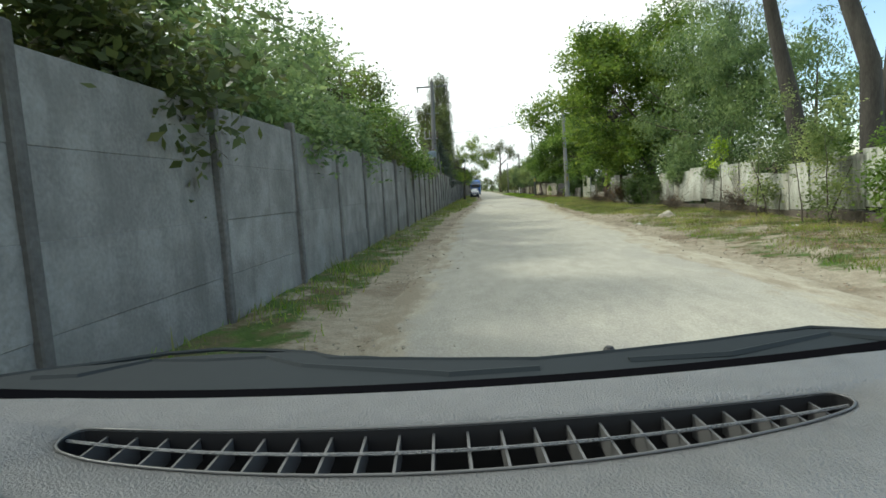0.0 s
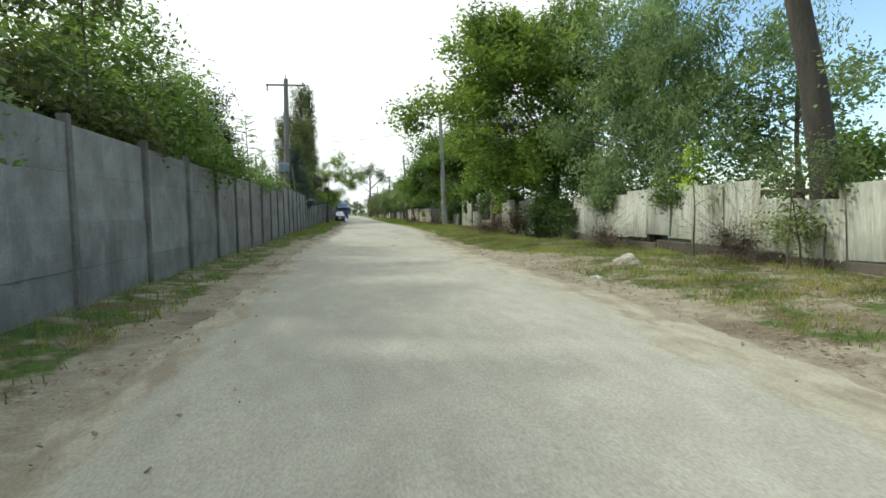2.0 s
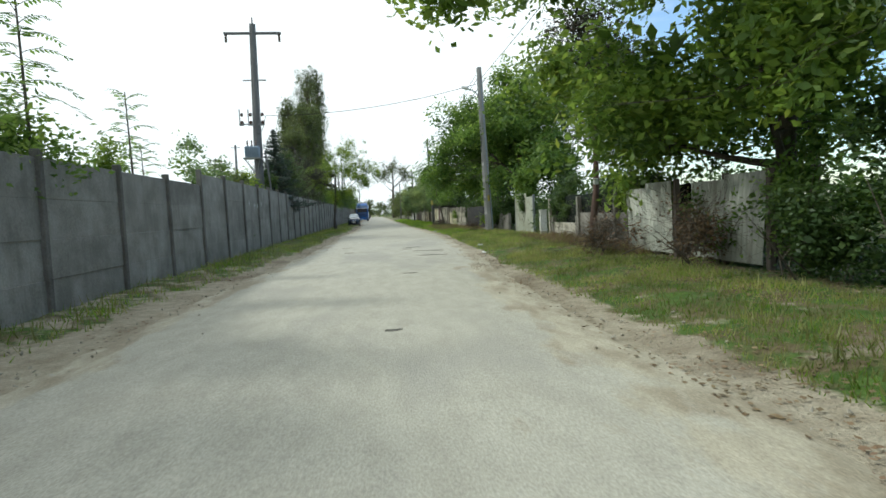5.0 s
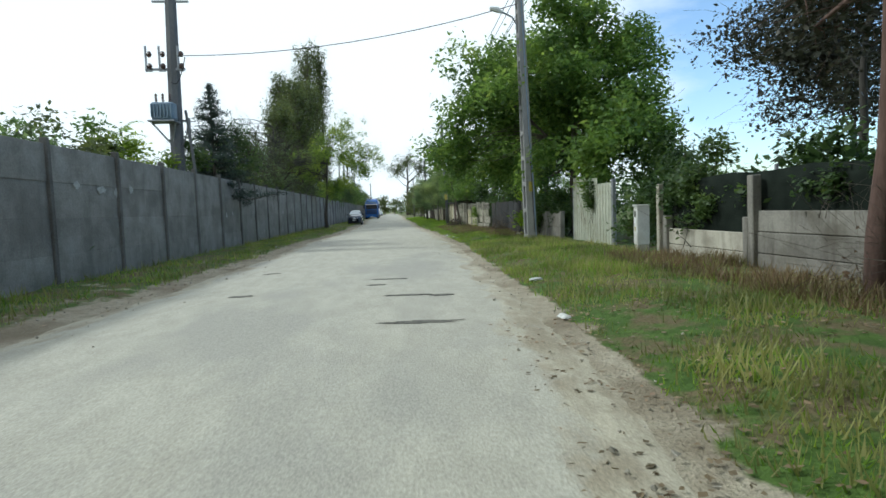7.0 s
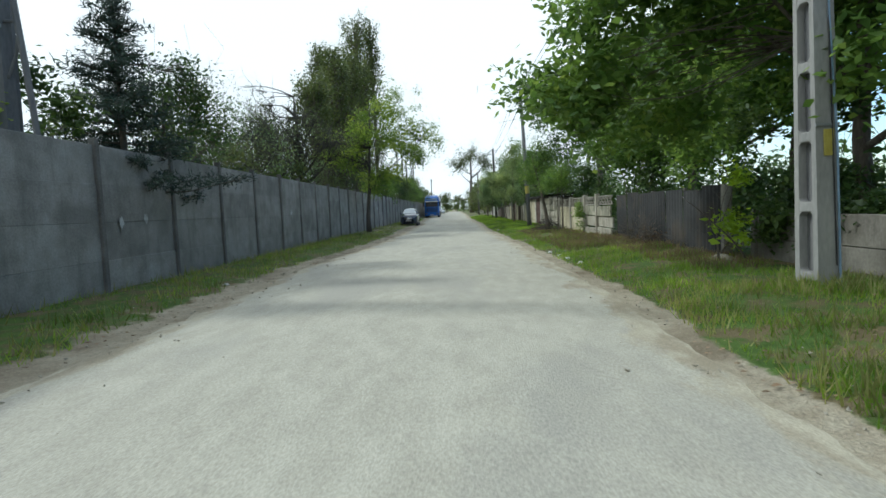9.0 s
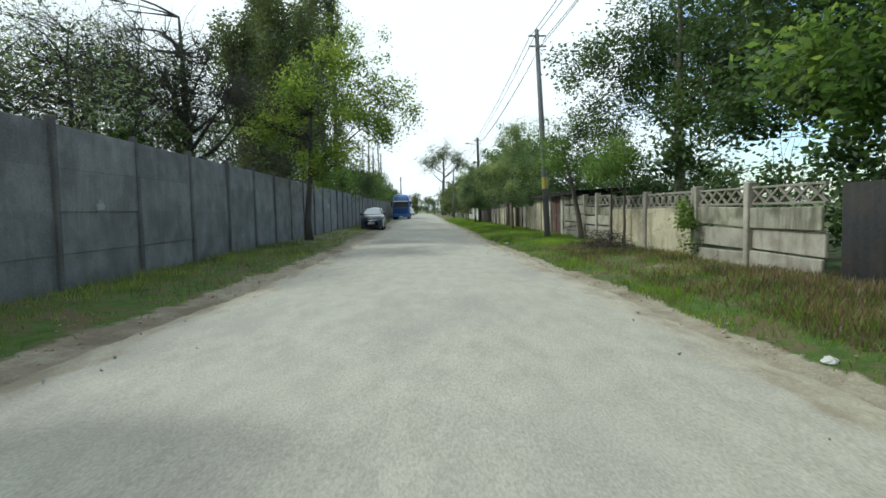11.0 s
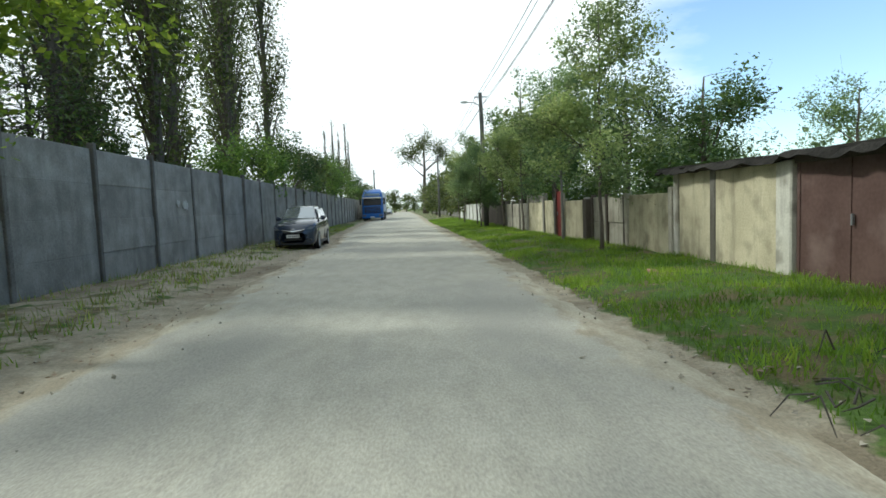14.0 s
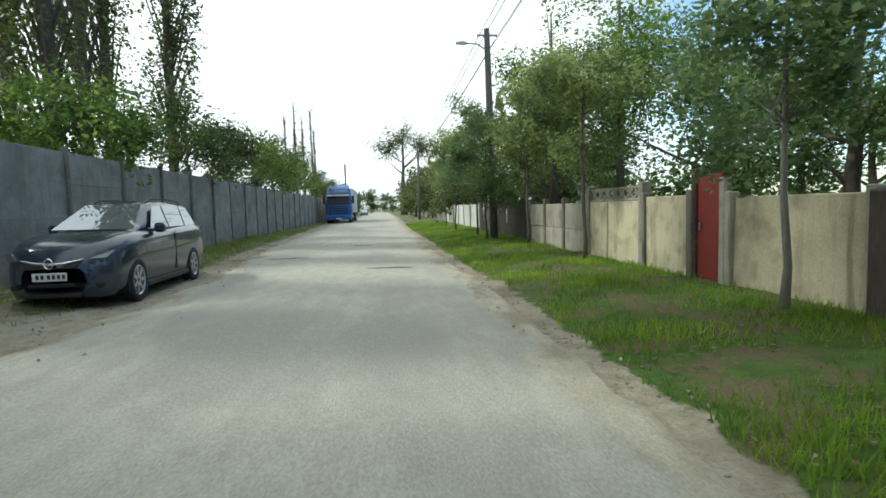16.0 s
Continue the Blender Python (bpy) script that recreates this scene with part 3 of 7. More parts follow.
def tree(name, label, x, y, height, radius, blobs, leaf, bark="bark", clumps=160, per=45, spread=0.30, size=0.15, droop=0.15, narrow=0.5,
         lean=(0, 0), limbs=26, seed=1, z0=0.0, group="", fork=0.35, category="tree", stems=1, twigs=2, mains=7, inner=True, woody=1.0):
    """A trunk, main limbs, branches that reach into the crown's clumps, and a crown of single leaves. blobs: ellipsoids of the crown from the base."""
    rng = np.random.default_rng(seed)
    base = thing(name, label, category, (x, y, z0), group)
    cl = blob_points(rng, blobs, int(clumps * 0.8))
    cl = cl[cl[:, 2] > 0.25]
    per, size, spread = int(per * 1.65), size * 1.08, spread * 0.86
    b = Build()
    for s in range(stems):
        off = np.array([0, 0, 0]) if stems == 1 else np.r_[rng.normal(0, 0.15, 2), 0]
        top = np.array([lean[0], lean[1], height * 0.86]) + (0 if stems == 1 else np.r_[rng.normal(0, 0.6, 2), 0])
        k = 7
        spine = [off + np.array([top[0] * (i / k) ** 1.3, top[1] * (i / k) ** 1.3, -0.15 + (top[2] + 0.15) * i / k]) + np.r_[rng.normal(0, 0.03, 2) * (i > 0), 0] * height * 0.15 for i in range(k + 1)]
        rad = [radius * (1.35 if i == 0 else 1.0) * (1 - 0.86 * i / k) / (1 if stems == 1 else 1.5) for i in range(k + 1)]
        b.tube(spine, rad, 9)
        spine = np.array(spine)

        def on_trunk(z):
            j = np.interp(z, spine[:, 2], np.arange(k + 1))
            return np.array([np.interp(j, np.arange(k + 1), spine[:, q]) for q in range(3)]), np.interp(j, np.arange(k + 1), rad)

        order = rng.permutation(len(cl))
        joints = [(p, r) for p, r in zip(spine[3:], rad[3:])]
        for n, i in enumerate(order[: max(2, mains // stems)]):
            c = cl[i]
            reach = np.linalg.norm(c[:2] - lean[0] * 0.3)
            z = np.clip(c[2] - 0.9 * reach, height * fork * (0.55 + 0.9 * n / max(1, mains)), height * 0.7)
            p, r = on_trunk(z)
            r *= 0.5
            mid = (p + c) / 2 + np.array([0, 0, -0.10 * reach]) + rng.normal(0, 0.12, 3)
            pts = [p * (1 - q) ** 2 + 2 * mid * q * (1 - q) + c * q * q for q in (0, 0.2, 0.4, 0.6, 0.8, 1.0)]
            b.tube(pts, [r * (1 - 0.8 * q) for q in (0, 0.2, 0.4, 0.6, 0.8, 1.0)], 6, False)
            joints += [(pts[q], r * (1 - 0.16 * q)) for q in (2, 3, 4)]
        for i in order[max(2, mains // stems): max(2, limbs // stems)]:
            c = cl[i]
            near = [np.linalg.norm(q - c) + 0.8 * max(0, q[2] - c[2]) for q, _ in joints]
            p, r = joints[int(np.argmin(near))]
            r0 = woody * max(0.008, min(0.45 * r, 0.012 * np.linalg.norm(p - c) + 0.006))
            pts = bent(p, c, rng, 0.10, 4)
            b.tube(pts, [r0 * (1 - 0.8 * q / 4) for q in range(5)], 4, False)
            for _ in range(twigs):
                e = c + rng.normal(0, 0.5, 3)
                b.tube(bent(pts[3], e, rng, 0.1, 2), [r0 * 0.35, r0 * 0.2, 0.003], 3, False)
    trunk = part("trunk", b, M[bark], base, smooth=True)
    if stems > 1:
        tagged(trunk, kind="stuff")
    if per:
        leaves = leaf_cloud(rng, cl, per, spread, size, droop, narrow)
        if inner:
            mid = cl.mean(0)
            leaves = np.concatenate([leaves, leaf_cloud(rng, mid + (cl - mid) * 0.82, max(1, int(per * inner / 18)), spread * 1.1, size * 1.8, droop, max(narrow, 0.45))])
        part("crown", quads_mesh("crown", leaves), M[leaf], base)
    return base


def shrub(name, label, x, y, rx, ry, h, leaf, seed=1, clumps=60, per=40, size=0.09, spread=0.18, z0=0.05, group="", category="bush", droop=0.0):
    r = random.Random(seed)
    blobs = [(0, 0, h * 0.4, rx * 0.8, ry * 0.8, h * 0.4)]
    for _ in range(6):
        s = r.uniform(0.3, 0.6)
        blobs.append((r.uniform(-0.75, 0.75) * rx, r.uniform(-0.85, 0.85) * ry, h * r.uniform(0.3, 0.95), rx * s, ry * s * 0.7, h * s * 0.5))
    dry = leaf == "leaf_brown"
    return tree(name, label, x, y, h * 0.8, 0.008 if "climber" in name else 0.03, blobs, leaf, inner=not dry, twigs=6 if dry else 2, clumps=clumps, per=per // 3 if dry else per, spread=spread, size=size, droop=droop,
                limbs=60 if dry else 14, seed=seed, z0=z0, group=group, fork=0.05, category=category, stems=3)


def placed(ob, x, y, s=1.0, turn=0, sz=None, z=0.0):
    return copy_thing(ob, Matrix.LocRotScale((x, y, z), Euler((0, 0, radians(turn))), (s, s, sz or s)))


# ---- the long concrete wall on one side ----
WALL_X = -5.72


def left_wall():
    step, first = 2.45, -9.2
    base = thing("wall_west", "long grey concrete panel wall with slotted posts, stained", "wall", (WALL_X, 0, 0), kind="structure")
    post = mesh_of("post", Build().box((-0.07, -0.05, -0.2), (0.065, 0.05, 2.0), 0.012), M["concrete_post"])
    panels = [mesh_of("panel", Build().box((-0.025, 0.012, 0.003), (0.025 + 0.004 * k, step - 0.012, 0.648), 0.008), M["concrete"]) for k in range(3)]
    rng = random.Random(4)
    k = 0
    y = first
    while y < 128:
        tall = 2.35 if y < 36 else 2.66
        lean = rng.uniform(-0.6, 0.6)
        piece("post", post, base, Matrix.LocRotScale((0.02, y, 0.0), Euler((0, radians(lean), 0)), (1, 1, (tall + 0.1) / 2.0)))
        for i in range(4):
            piece("panel", panels[rng.randrange(3)], base,
                  Matrix.LocRotScale((rng.uniform(-0.008, 0.008), y, -0.02 + i * tall / 4), Euler((0, radians(rng.uniform(-0.5, 0.5)), 0)), (1, 1, tall / 4 / 0.640)))
        y += step
        k += 1
    rest = Build()
    while y < 215:
        rest.box((-0.06, y - 0.07, -0.2), (0.11, y + 0.07, 2.7)).box((-0.03, y + 0.07, -0.1), (0.03, y + step - 0.07, 2.64))
        y += step
    tagged(part("far_panels", rest, M["concrete"], base), kind="stuff")


left_wall()


# ---- fences and walls on the other side, from near to far ----
def corrugated(width, height, waves=9, depth=0.018, thick=0.004):
    n = waves * 6
    v = []
    for side in (0, thick):
        for i in range(n + 1):
            y = width * i / n
            x = depth * math.sin(2 * math.pi * i / 6) - side
            v += [(x, y, 0), (x, y, height)]
    m = 2 * (n + 1)
    f = [(2 * i, 2 * i + 2, 2 * i + 3, 2 * i + 1) for i in range(n)] + [(m + 2 * i, m + 2 * i + 1, m + 2 * i + 3, m + 2 * i + 2) for i in range(n)]
    f += [(2 * i + 1, 2 * i + 3, m + 2 * i + 3, m + 2 * i + 1) for i in range(n)]
    return Build().add(v, f)


def zinc_fence():
    base = thing("zinc_fence", "weathered corrugated zinc sheet fence, pale and dented", "fence", (5.45, 0, 0))
    sheets = [mesh_of("sheet", corrugated(1.06, h, 9), M["zinc"], True) for h in (1.27, 1.22, 1.33)]
    rng = random.Random(8)
    y = -8.0
    while y < 26.2:
        low = 0.42 + 0.07 * math.sin(y * 0.7) + rng.uniform(-0.05, 0.05)
        if 15.4 < y < 17:
            low -= 0.28
        piece("sheet", sheets[rng.randrange(3)], base,
              pose(rng.uniform(-0.02, 0.02) + 0.04 * math.sin(y * 0.8), y, low, rng.uniform(-2.2, 2.2), rng.uniform(-3.5, 3), rng.uniform(-2.5, 2.5)))
        y += 0.98
    rail = Build()
    for z in (0.75, 1.45):
        rail.box((0.09, -8, z), (0.13, 26.9, z + 0.06))
    part("rail", rail, M["wood_dark"], base)
    for k in range(15):
        part("post", Build().box((0.13, -7.9 + k * 2.45, -0.1), (0.23, -7.8 + k * 2.45, 1.65), 0.01), M["wood_dark"], base)
    b = Build()
    for k in range(17):
        y0 = -8.4 + k * 2.1
        b.box((5.42, y0 + 0.01, -0.1), (5.62, y0 + 2.08, 0.36 + 0.05 * math.sin(k * 2.1)), 0.02)
    solid("plinth", b, M["plinth"], "low stained concrete plinth under the zinc fence, coloured dark for the shade of weeds", "plinth", "structure")


zinc_fence()


def loose_sheets():
    base = thing("sheet_fence", "two leaning rusty corrugated sheets in the undergrowth", "fence", (5.1, 29.5, 0))
    for k, (y, h) in enumerate(((0, 1.5), (0.95, 1.42), (2.7, 1.5), (3.6, 1.4))):
        part("sheet", mesh_of("sheet", corrugated(1.0, h, 8), M["zinc"], True), M["zinc"], base).matrix_basis = pose(0.02 * k, y, 0.22, 0, 3 - 2 * k, 2)
    for y in (-0.1, 1.0, 2.6, 4.7):
        part("post", Build().box((0.05, y, -0.1), (0.15, y + 0.1, 1.75), 0.01), M["wood_dark"], base)


loose_sheets()


def panel_wall(name, label, x, y0, y1, bays, heights, mat, post_h, post_mat="concrete_pale", boards=1, thick=0.05, seed=1, post_w=0.14):
    """Posts with boards stacked between them, each board and post a piece."""
    rng = random.Random(seed)
    base = thing(name, label, "wall", (x, y0, 0), kind="structure")
    step = (y1 - y0) / bays
    post = mesh_of("post", Build().box((-0.09, -post_w / 2, -0.15), (0.07, post_w / 2, post_h), 0.015), M[post_mat])
    h = heights / boards
    mesh = mesh_of("panel", Build().box((-thick / 2, post_w / 2 - 0.02, 0.004), (thick / 2, step - post_w / 2 + 0.02, h - 0.004), 0.012), M[mat])
    for k in range(bays + 1):
        piece("post", post, base, pose(0, k * step, 0, rng.uniform(-1, 1), rng.uniform(-1, 1), 0))
        if k < bays:
            for i in range(boards):
                piece("panel", mesh, base, pose(rng.uniform(-0.015, 0.015), k * step, 0.03 + i * h, 0, rng.uniform(-1.2, 1.2), 0))
    return base


def netting(x, y0, y1, z0, z1, name="shade_net"):
    b = Build()
    n, m = int((y1 - y0) / 0.3), 6
    v = [(0.05 * noise.noise((y0 + i * 0.9, j * 1.2, 2)), (y1 - y0) * i / n, z0 + (z1 - z0) * j / m - (0.05 * abs(math.sin(i * 0.5)) if j == m else 0)) for j in range(m + 1) for i in range(n + 1)]
    f = [(j * (n + 1) + i, j * (n + 1) + i + 1, (j + 1) * (n + 1) + i + 1, (j + 1) * (n + 1) + i) for j in range(m) for i in range(n)]
    b.add(v, f)
    base = thing(name, "dark green shade netting stretched along the fence above low concrete", "netting", (x, y0, 0))
    net = part("net", b, M["netting"], base, smooth=True)
    net.modifiers.new("thick", "SOLIDIFY").thickness = 0.006
    for k in range(int((y1 - y0) / 2.8) + 1):
        part("post", Build().tube([(0.06, k * 2.8, -0.1), (0.06, k * 2.8, z1 + 0.05)], 0.03, 8), M["steel"], base)


panel_wall("board_wall", "stained three-board concrete wall with darker posts, half in weeds", 6.2, 31.4, 40.1, 3, 1.02, "concrete_dark", 1.62, "concrete_dark", boards=3, seed=3)
panel_wall("low_wall", "low stained two-board concrete wall bay with a gap between boards", 6.2, 40.24, 42.9, 1, 0.66, "concrete_pale", 0.95, "concrete_dark", boards=2, seed=7)
solid("fence_post", Build().box((-0.055, -0.055, -0.1), (0.055, 0.055, 1.62), 0.012), M["concrete_pale"], "slim pale concrete post at the end of the low wall", "post", at=pose(6.1, 43.06, 0, 0.6, -0.8, 4))
netting(6.33, 31.5, 43.0, 0.1, 1.72)


def ribbed(width, height, ribs=5, depth=0.03, thick=0.003):
    """A trapezoid-ribbed metal sheet."""
    line = []
    for k in range(ribs):
        y, p = width * k / ribs, width / ribs
        line += [(0, y), (0, y + 0.52 * p), (-depth, y + 0.62 * p), (-depth, y + 0.88 * p), (0, y + 0.98 * p)]
    line.append((0, width))
    v = [(x + s, y, z) for s in (0, thick) for x, y in line for z in (0, height)]
    n, m = len(line), 2 * len(line)
    f = [(2 * i, 2 * i + 2, 2 * i + 3, 2 * i + 1) for i in range(n - 1)] + [(m + 2 * i, m + 2 * i + 1, m + 2 * i + 3, m + 2 * i + 2) for i in range(n - 1)]
    f += [(2 * i + 1, 2 * i + 3, m + 2 * i + 3, m + 2 * i + 1) for i in range(n - 1)]
    return Build().add(v, f)


def zinc_gate():
    base = thing("zinc_gate", "pale corrugated metal gate leaf, overgrown with leaves", "gate", (6.2, 45.95, 0))
    for k, h in enumerate((1.72, 1.9, 2.0)):
        part("sheet", mesh_of("sheet", ribbed(1.02, h), M["gate_sheet"]), M["gate_sheet"], base).matrix_basis = pose(0.012 * k, k * 1.0, 0.09, 0, 0, 0)
    for z in (0.4, 1.5):
        part("rail", Build().box((0.03, 0, z), (0.07, 3.05, z + 0.05), 0.006), M["steel"], base)
    for y in (-0.06, 3.06):
        part("post", Build().box((0.0, y - 0.05, -0.1), (0.1, y + 0.05, 1.9), 0.01), M["steel"], base)


zinc_gate()


def meter_cabinet():
    base = thing("meter_cabinet", "narrow white electricity meter cabinet on a plinth, dirty", "cabinet", (6.0, 43.75, 0), turn=-8)
    base.scale = (0.9, 0.62, 1.0)
    part("plinth", Build().box((-0.13, -0.2, -0.1), (0.15, 0.2, 0.30), 0.01), M["concrete_pale"], base)
    part("body", Build().box((-0.14, -0.21, 0.30), (0.16, 0.21, 1.16), 0.012), M["white_paint"], base)
    part("roof", Build().box((-0.17, -0.23, 1.16), (0.18, 0.23, 1.20), 0.012), M["white_paint"], base)
    door = part("door", Build().box((-0.15, -0.18, 0.33), (-0.139, 0.18, 1.13), 0.004), M["white_paint"], base)
    part("meter_window", Build().box((-0.156, -0.08, 0.92), (-0.149, 0.08, 1.05), 0.003), M["netting"], door, "dark meter window")
    part("warning_sign", Build().box((-0.156, -0.05, 0.60), (-0.149, 0.05, 0.70), 0.003), M["yellow"], door, "small yellow warning sign")
    part("handle", Build().box((-0.17, 0.12, 0.70), (-0.149, 0.145, 0.80), 0.004), M["steel"], door)


meter_cabinet()

# dark metal sheet fence beyond the lattice pole
# the broken wall takes the dark concrete to stand for the shadow on it
panel_wall("broken_wall", "short low broken concrete wall in the weeds, coloured dark for shade", 6.1, 49.9, 53.2, 2, 0.95, "concrete_dark", 1.05, "concrete_dark", boards=2, seed=6)


def dark_fence(name, label, x, y0, y1, n, h, mat="dark_sheet", seed=2, z=0.1):
    rng = random.Random(seed)
    base = thing(name, label, "fence", (x, y0, 0))
    w = (y1 - y0) / n
    sheet = mesh_of("sheet", corrugated(w * 0.985, h, max(4, int(w * 6)), 0.010), M[mat], True)
    for k in range(n):
        piece("sheet", sheet, base, pose(0, k * w, z + rng.uniform(-0.03, 0.05), rng.uniform(-0.8, 0.8), rng.uniform(-1, 1), 0))
    for k in range(0, n + 1, 2):
        part("post", Build().box((0.03, k * w - 0.04, -0.1), (0.1, k * w + 0.04, h + 0.15), 0.008), M["concrete_dark"], base)
    part("rail", Build().box((0.015, 0, 0.5), (0.045, y1 - y0, 0.55)), M["wood_dark"], base)


dark_fence("dark_metal_fence", "dark grey metal sheet fence with thin posts", 5.72, 53.6, 60.8, 7, 1.40)
solid("fence_post", Build().box((-0.07, -0.07, -0.1), (0.07, 0.07, 1.55), 0.015), M["concrete_dark"], "square stained concrete fence post beside the dark sheets", "post", at=pose(5.66, 53.5, 0))
def lattice_wall(name, label, x, y0, y1, bays, solid_h, top_h, seed=1, mat="plaster"):
    """Plastered bays with a band of crossed concrete lattice on top."""
    base = thing(name, label, "wall", (x, y0, 0), kind="structure")
    step = (y1 - y0) / bays
    post = mesh_of("post", Build().box((-0.1, -0.08, -0.15), (0.08, 0.08, solid_h + top_h + 0.06), 0.015), M["concrete_grey"])
    slab = mesh_of("panel", Build().box((-0.05, 0.07, -0.1), (0.05, step - 0.07, solid_h - 0.004), 0.012), M[mat])
    b = Build()
    w = step - 0.16
    n = max(4, round(w / 0.36))
    b.box((-0.03, 0.08, 0), (0.03, 0.08 + w, 0.045), 0.006).box((-0.03, 0.08, top_h - 0.045), (0.03, 0.08 + w, top_h), 0.006)
    for i in range(n):
        y = 0.08 + w * i / n
        for s in (0, 1):
            a, c = (y, y + w / n) if s else (y + w / n, y)
            b.tube([(0.004 * (2 * s - 1), a, 0.03), (0.004 * (2 * s - 1), (a + c) / 2 + 0.0, top_h / 2), (0.004 * (2 * s - 1), c, top_h - 0.03)], 0.026, 4)
        b.tube([(0, y + w / n / 2 + 0.085 * math.cos(q * math.pi / 5), top_h / 2 + 0.085 * math.sin(q * math.pi / 5)) for q in range(11)], 0.018, 4, False)
    grid = mesh_of("lattice", b, M["concrete_grey"])
    for k in range(bays + 1):
        piece("post", post, base, pose(0, k * step, 0))
        if k < bays:
            piece("panel", slab, base, pose(0, k * step, 0))
            piece("lattice", grid, base, pose(0, k * step, solid_h + 0.002))


lattice_wall("lattice_top_wall", "beige plastered wall topped with crossed concrete lattice", 5.6, 59.9 + 4.75, 69.7, 2, 1.18, 0.36)


def slumped_wall(name, label, y_from, spans, seed, rows=4, top=1.30, crowned=True):
    base = thing(name, label, "wall", (5.6, y_from, 0), kind="structure")
    rng = random.Random(seed)
    h = (top - 0.04) / rows
    for y0, y1 in spans:
        w = y1 - y0
        for i in range(rows):
            mat = "concrete_moss" if i == rows - 1 else "concrete_pale"
            part("board", Build().box((-0.03, 0, 0), (0.03, w, h - rng.uniform(0.01, 0.05)), 0.014), M[mat], base).matrix_basis = pose(rng.uniform(-0.05, 0.04), y0, 0.04 + i * h, rng.uniform(-1.3, 1.3), rng.uniform(-4, 4), rng.uniform(-0.8, 0.8))
        if not crowned:
            part("stick", Build().box((-0.06, y0 + 0.3, 0.62), (-0.035, y1 - 0.1, 0.655), 0.004, pose(0, 0, 0, -4)), M["wood_dark"], base, "grey stick leaning on the boards")
            continue
        b = Build()
        n = round(w / 0.36)
        for i in range(n):
            for s in (0, 1):
                p, q = (y0 + w * i / n, y0 + w * (i + 1) / n)[:: 1 if s else -1]
                b.tube([(0.004 * (2 * s - 1), p, top + 0.02), (0.004 * (2 * s - 1), q, top + 0.28)], 0.026, 4)
        b.box((-0.03, y0, top - 0.005), (0.03, y1, top + 0.035), 0.006).box((-0.03, y0, top + 0.275), (0.03, y1, top + 0.315), 0.006)
        part("lattice", b, M["concrete_grey"], base)
        part("post", Build().box((-0.1, y1, -0.1), (0.07, y1 + 0.13, top + 0.4), 0.015), M["concrete_pale"], base)


slumped_wall("slumped_board_wall", "stacked pale concrete boards, sagging apart, with lattice on top", 69.75, ((0.05, 1.3), (1.42, 2.68)), 12)
slumped_wall("tall_board_wall", "tall stack of cracked pale concrete boards under the shed eaves", 72.58, ((0.0, 2.72),), 14, 5, 1.68, False)
slumped_wall("near_board_wall", "stacked concrete boards with dark gaps under a lattice band", 60.9, ((0.05, 1.8), (1.95, 3.62)), 21, 3, 1.22)


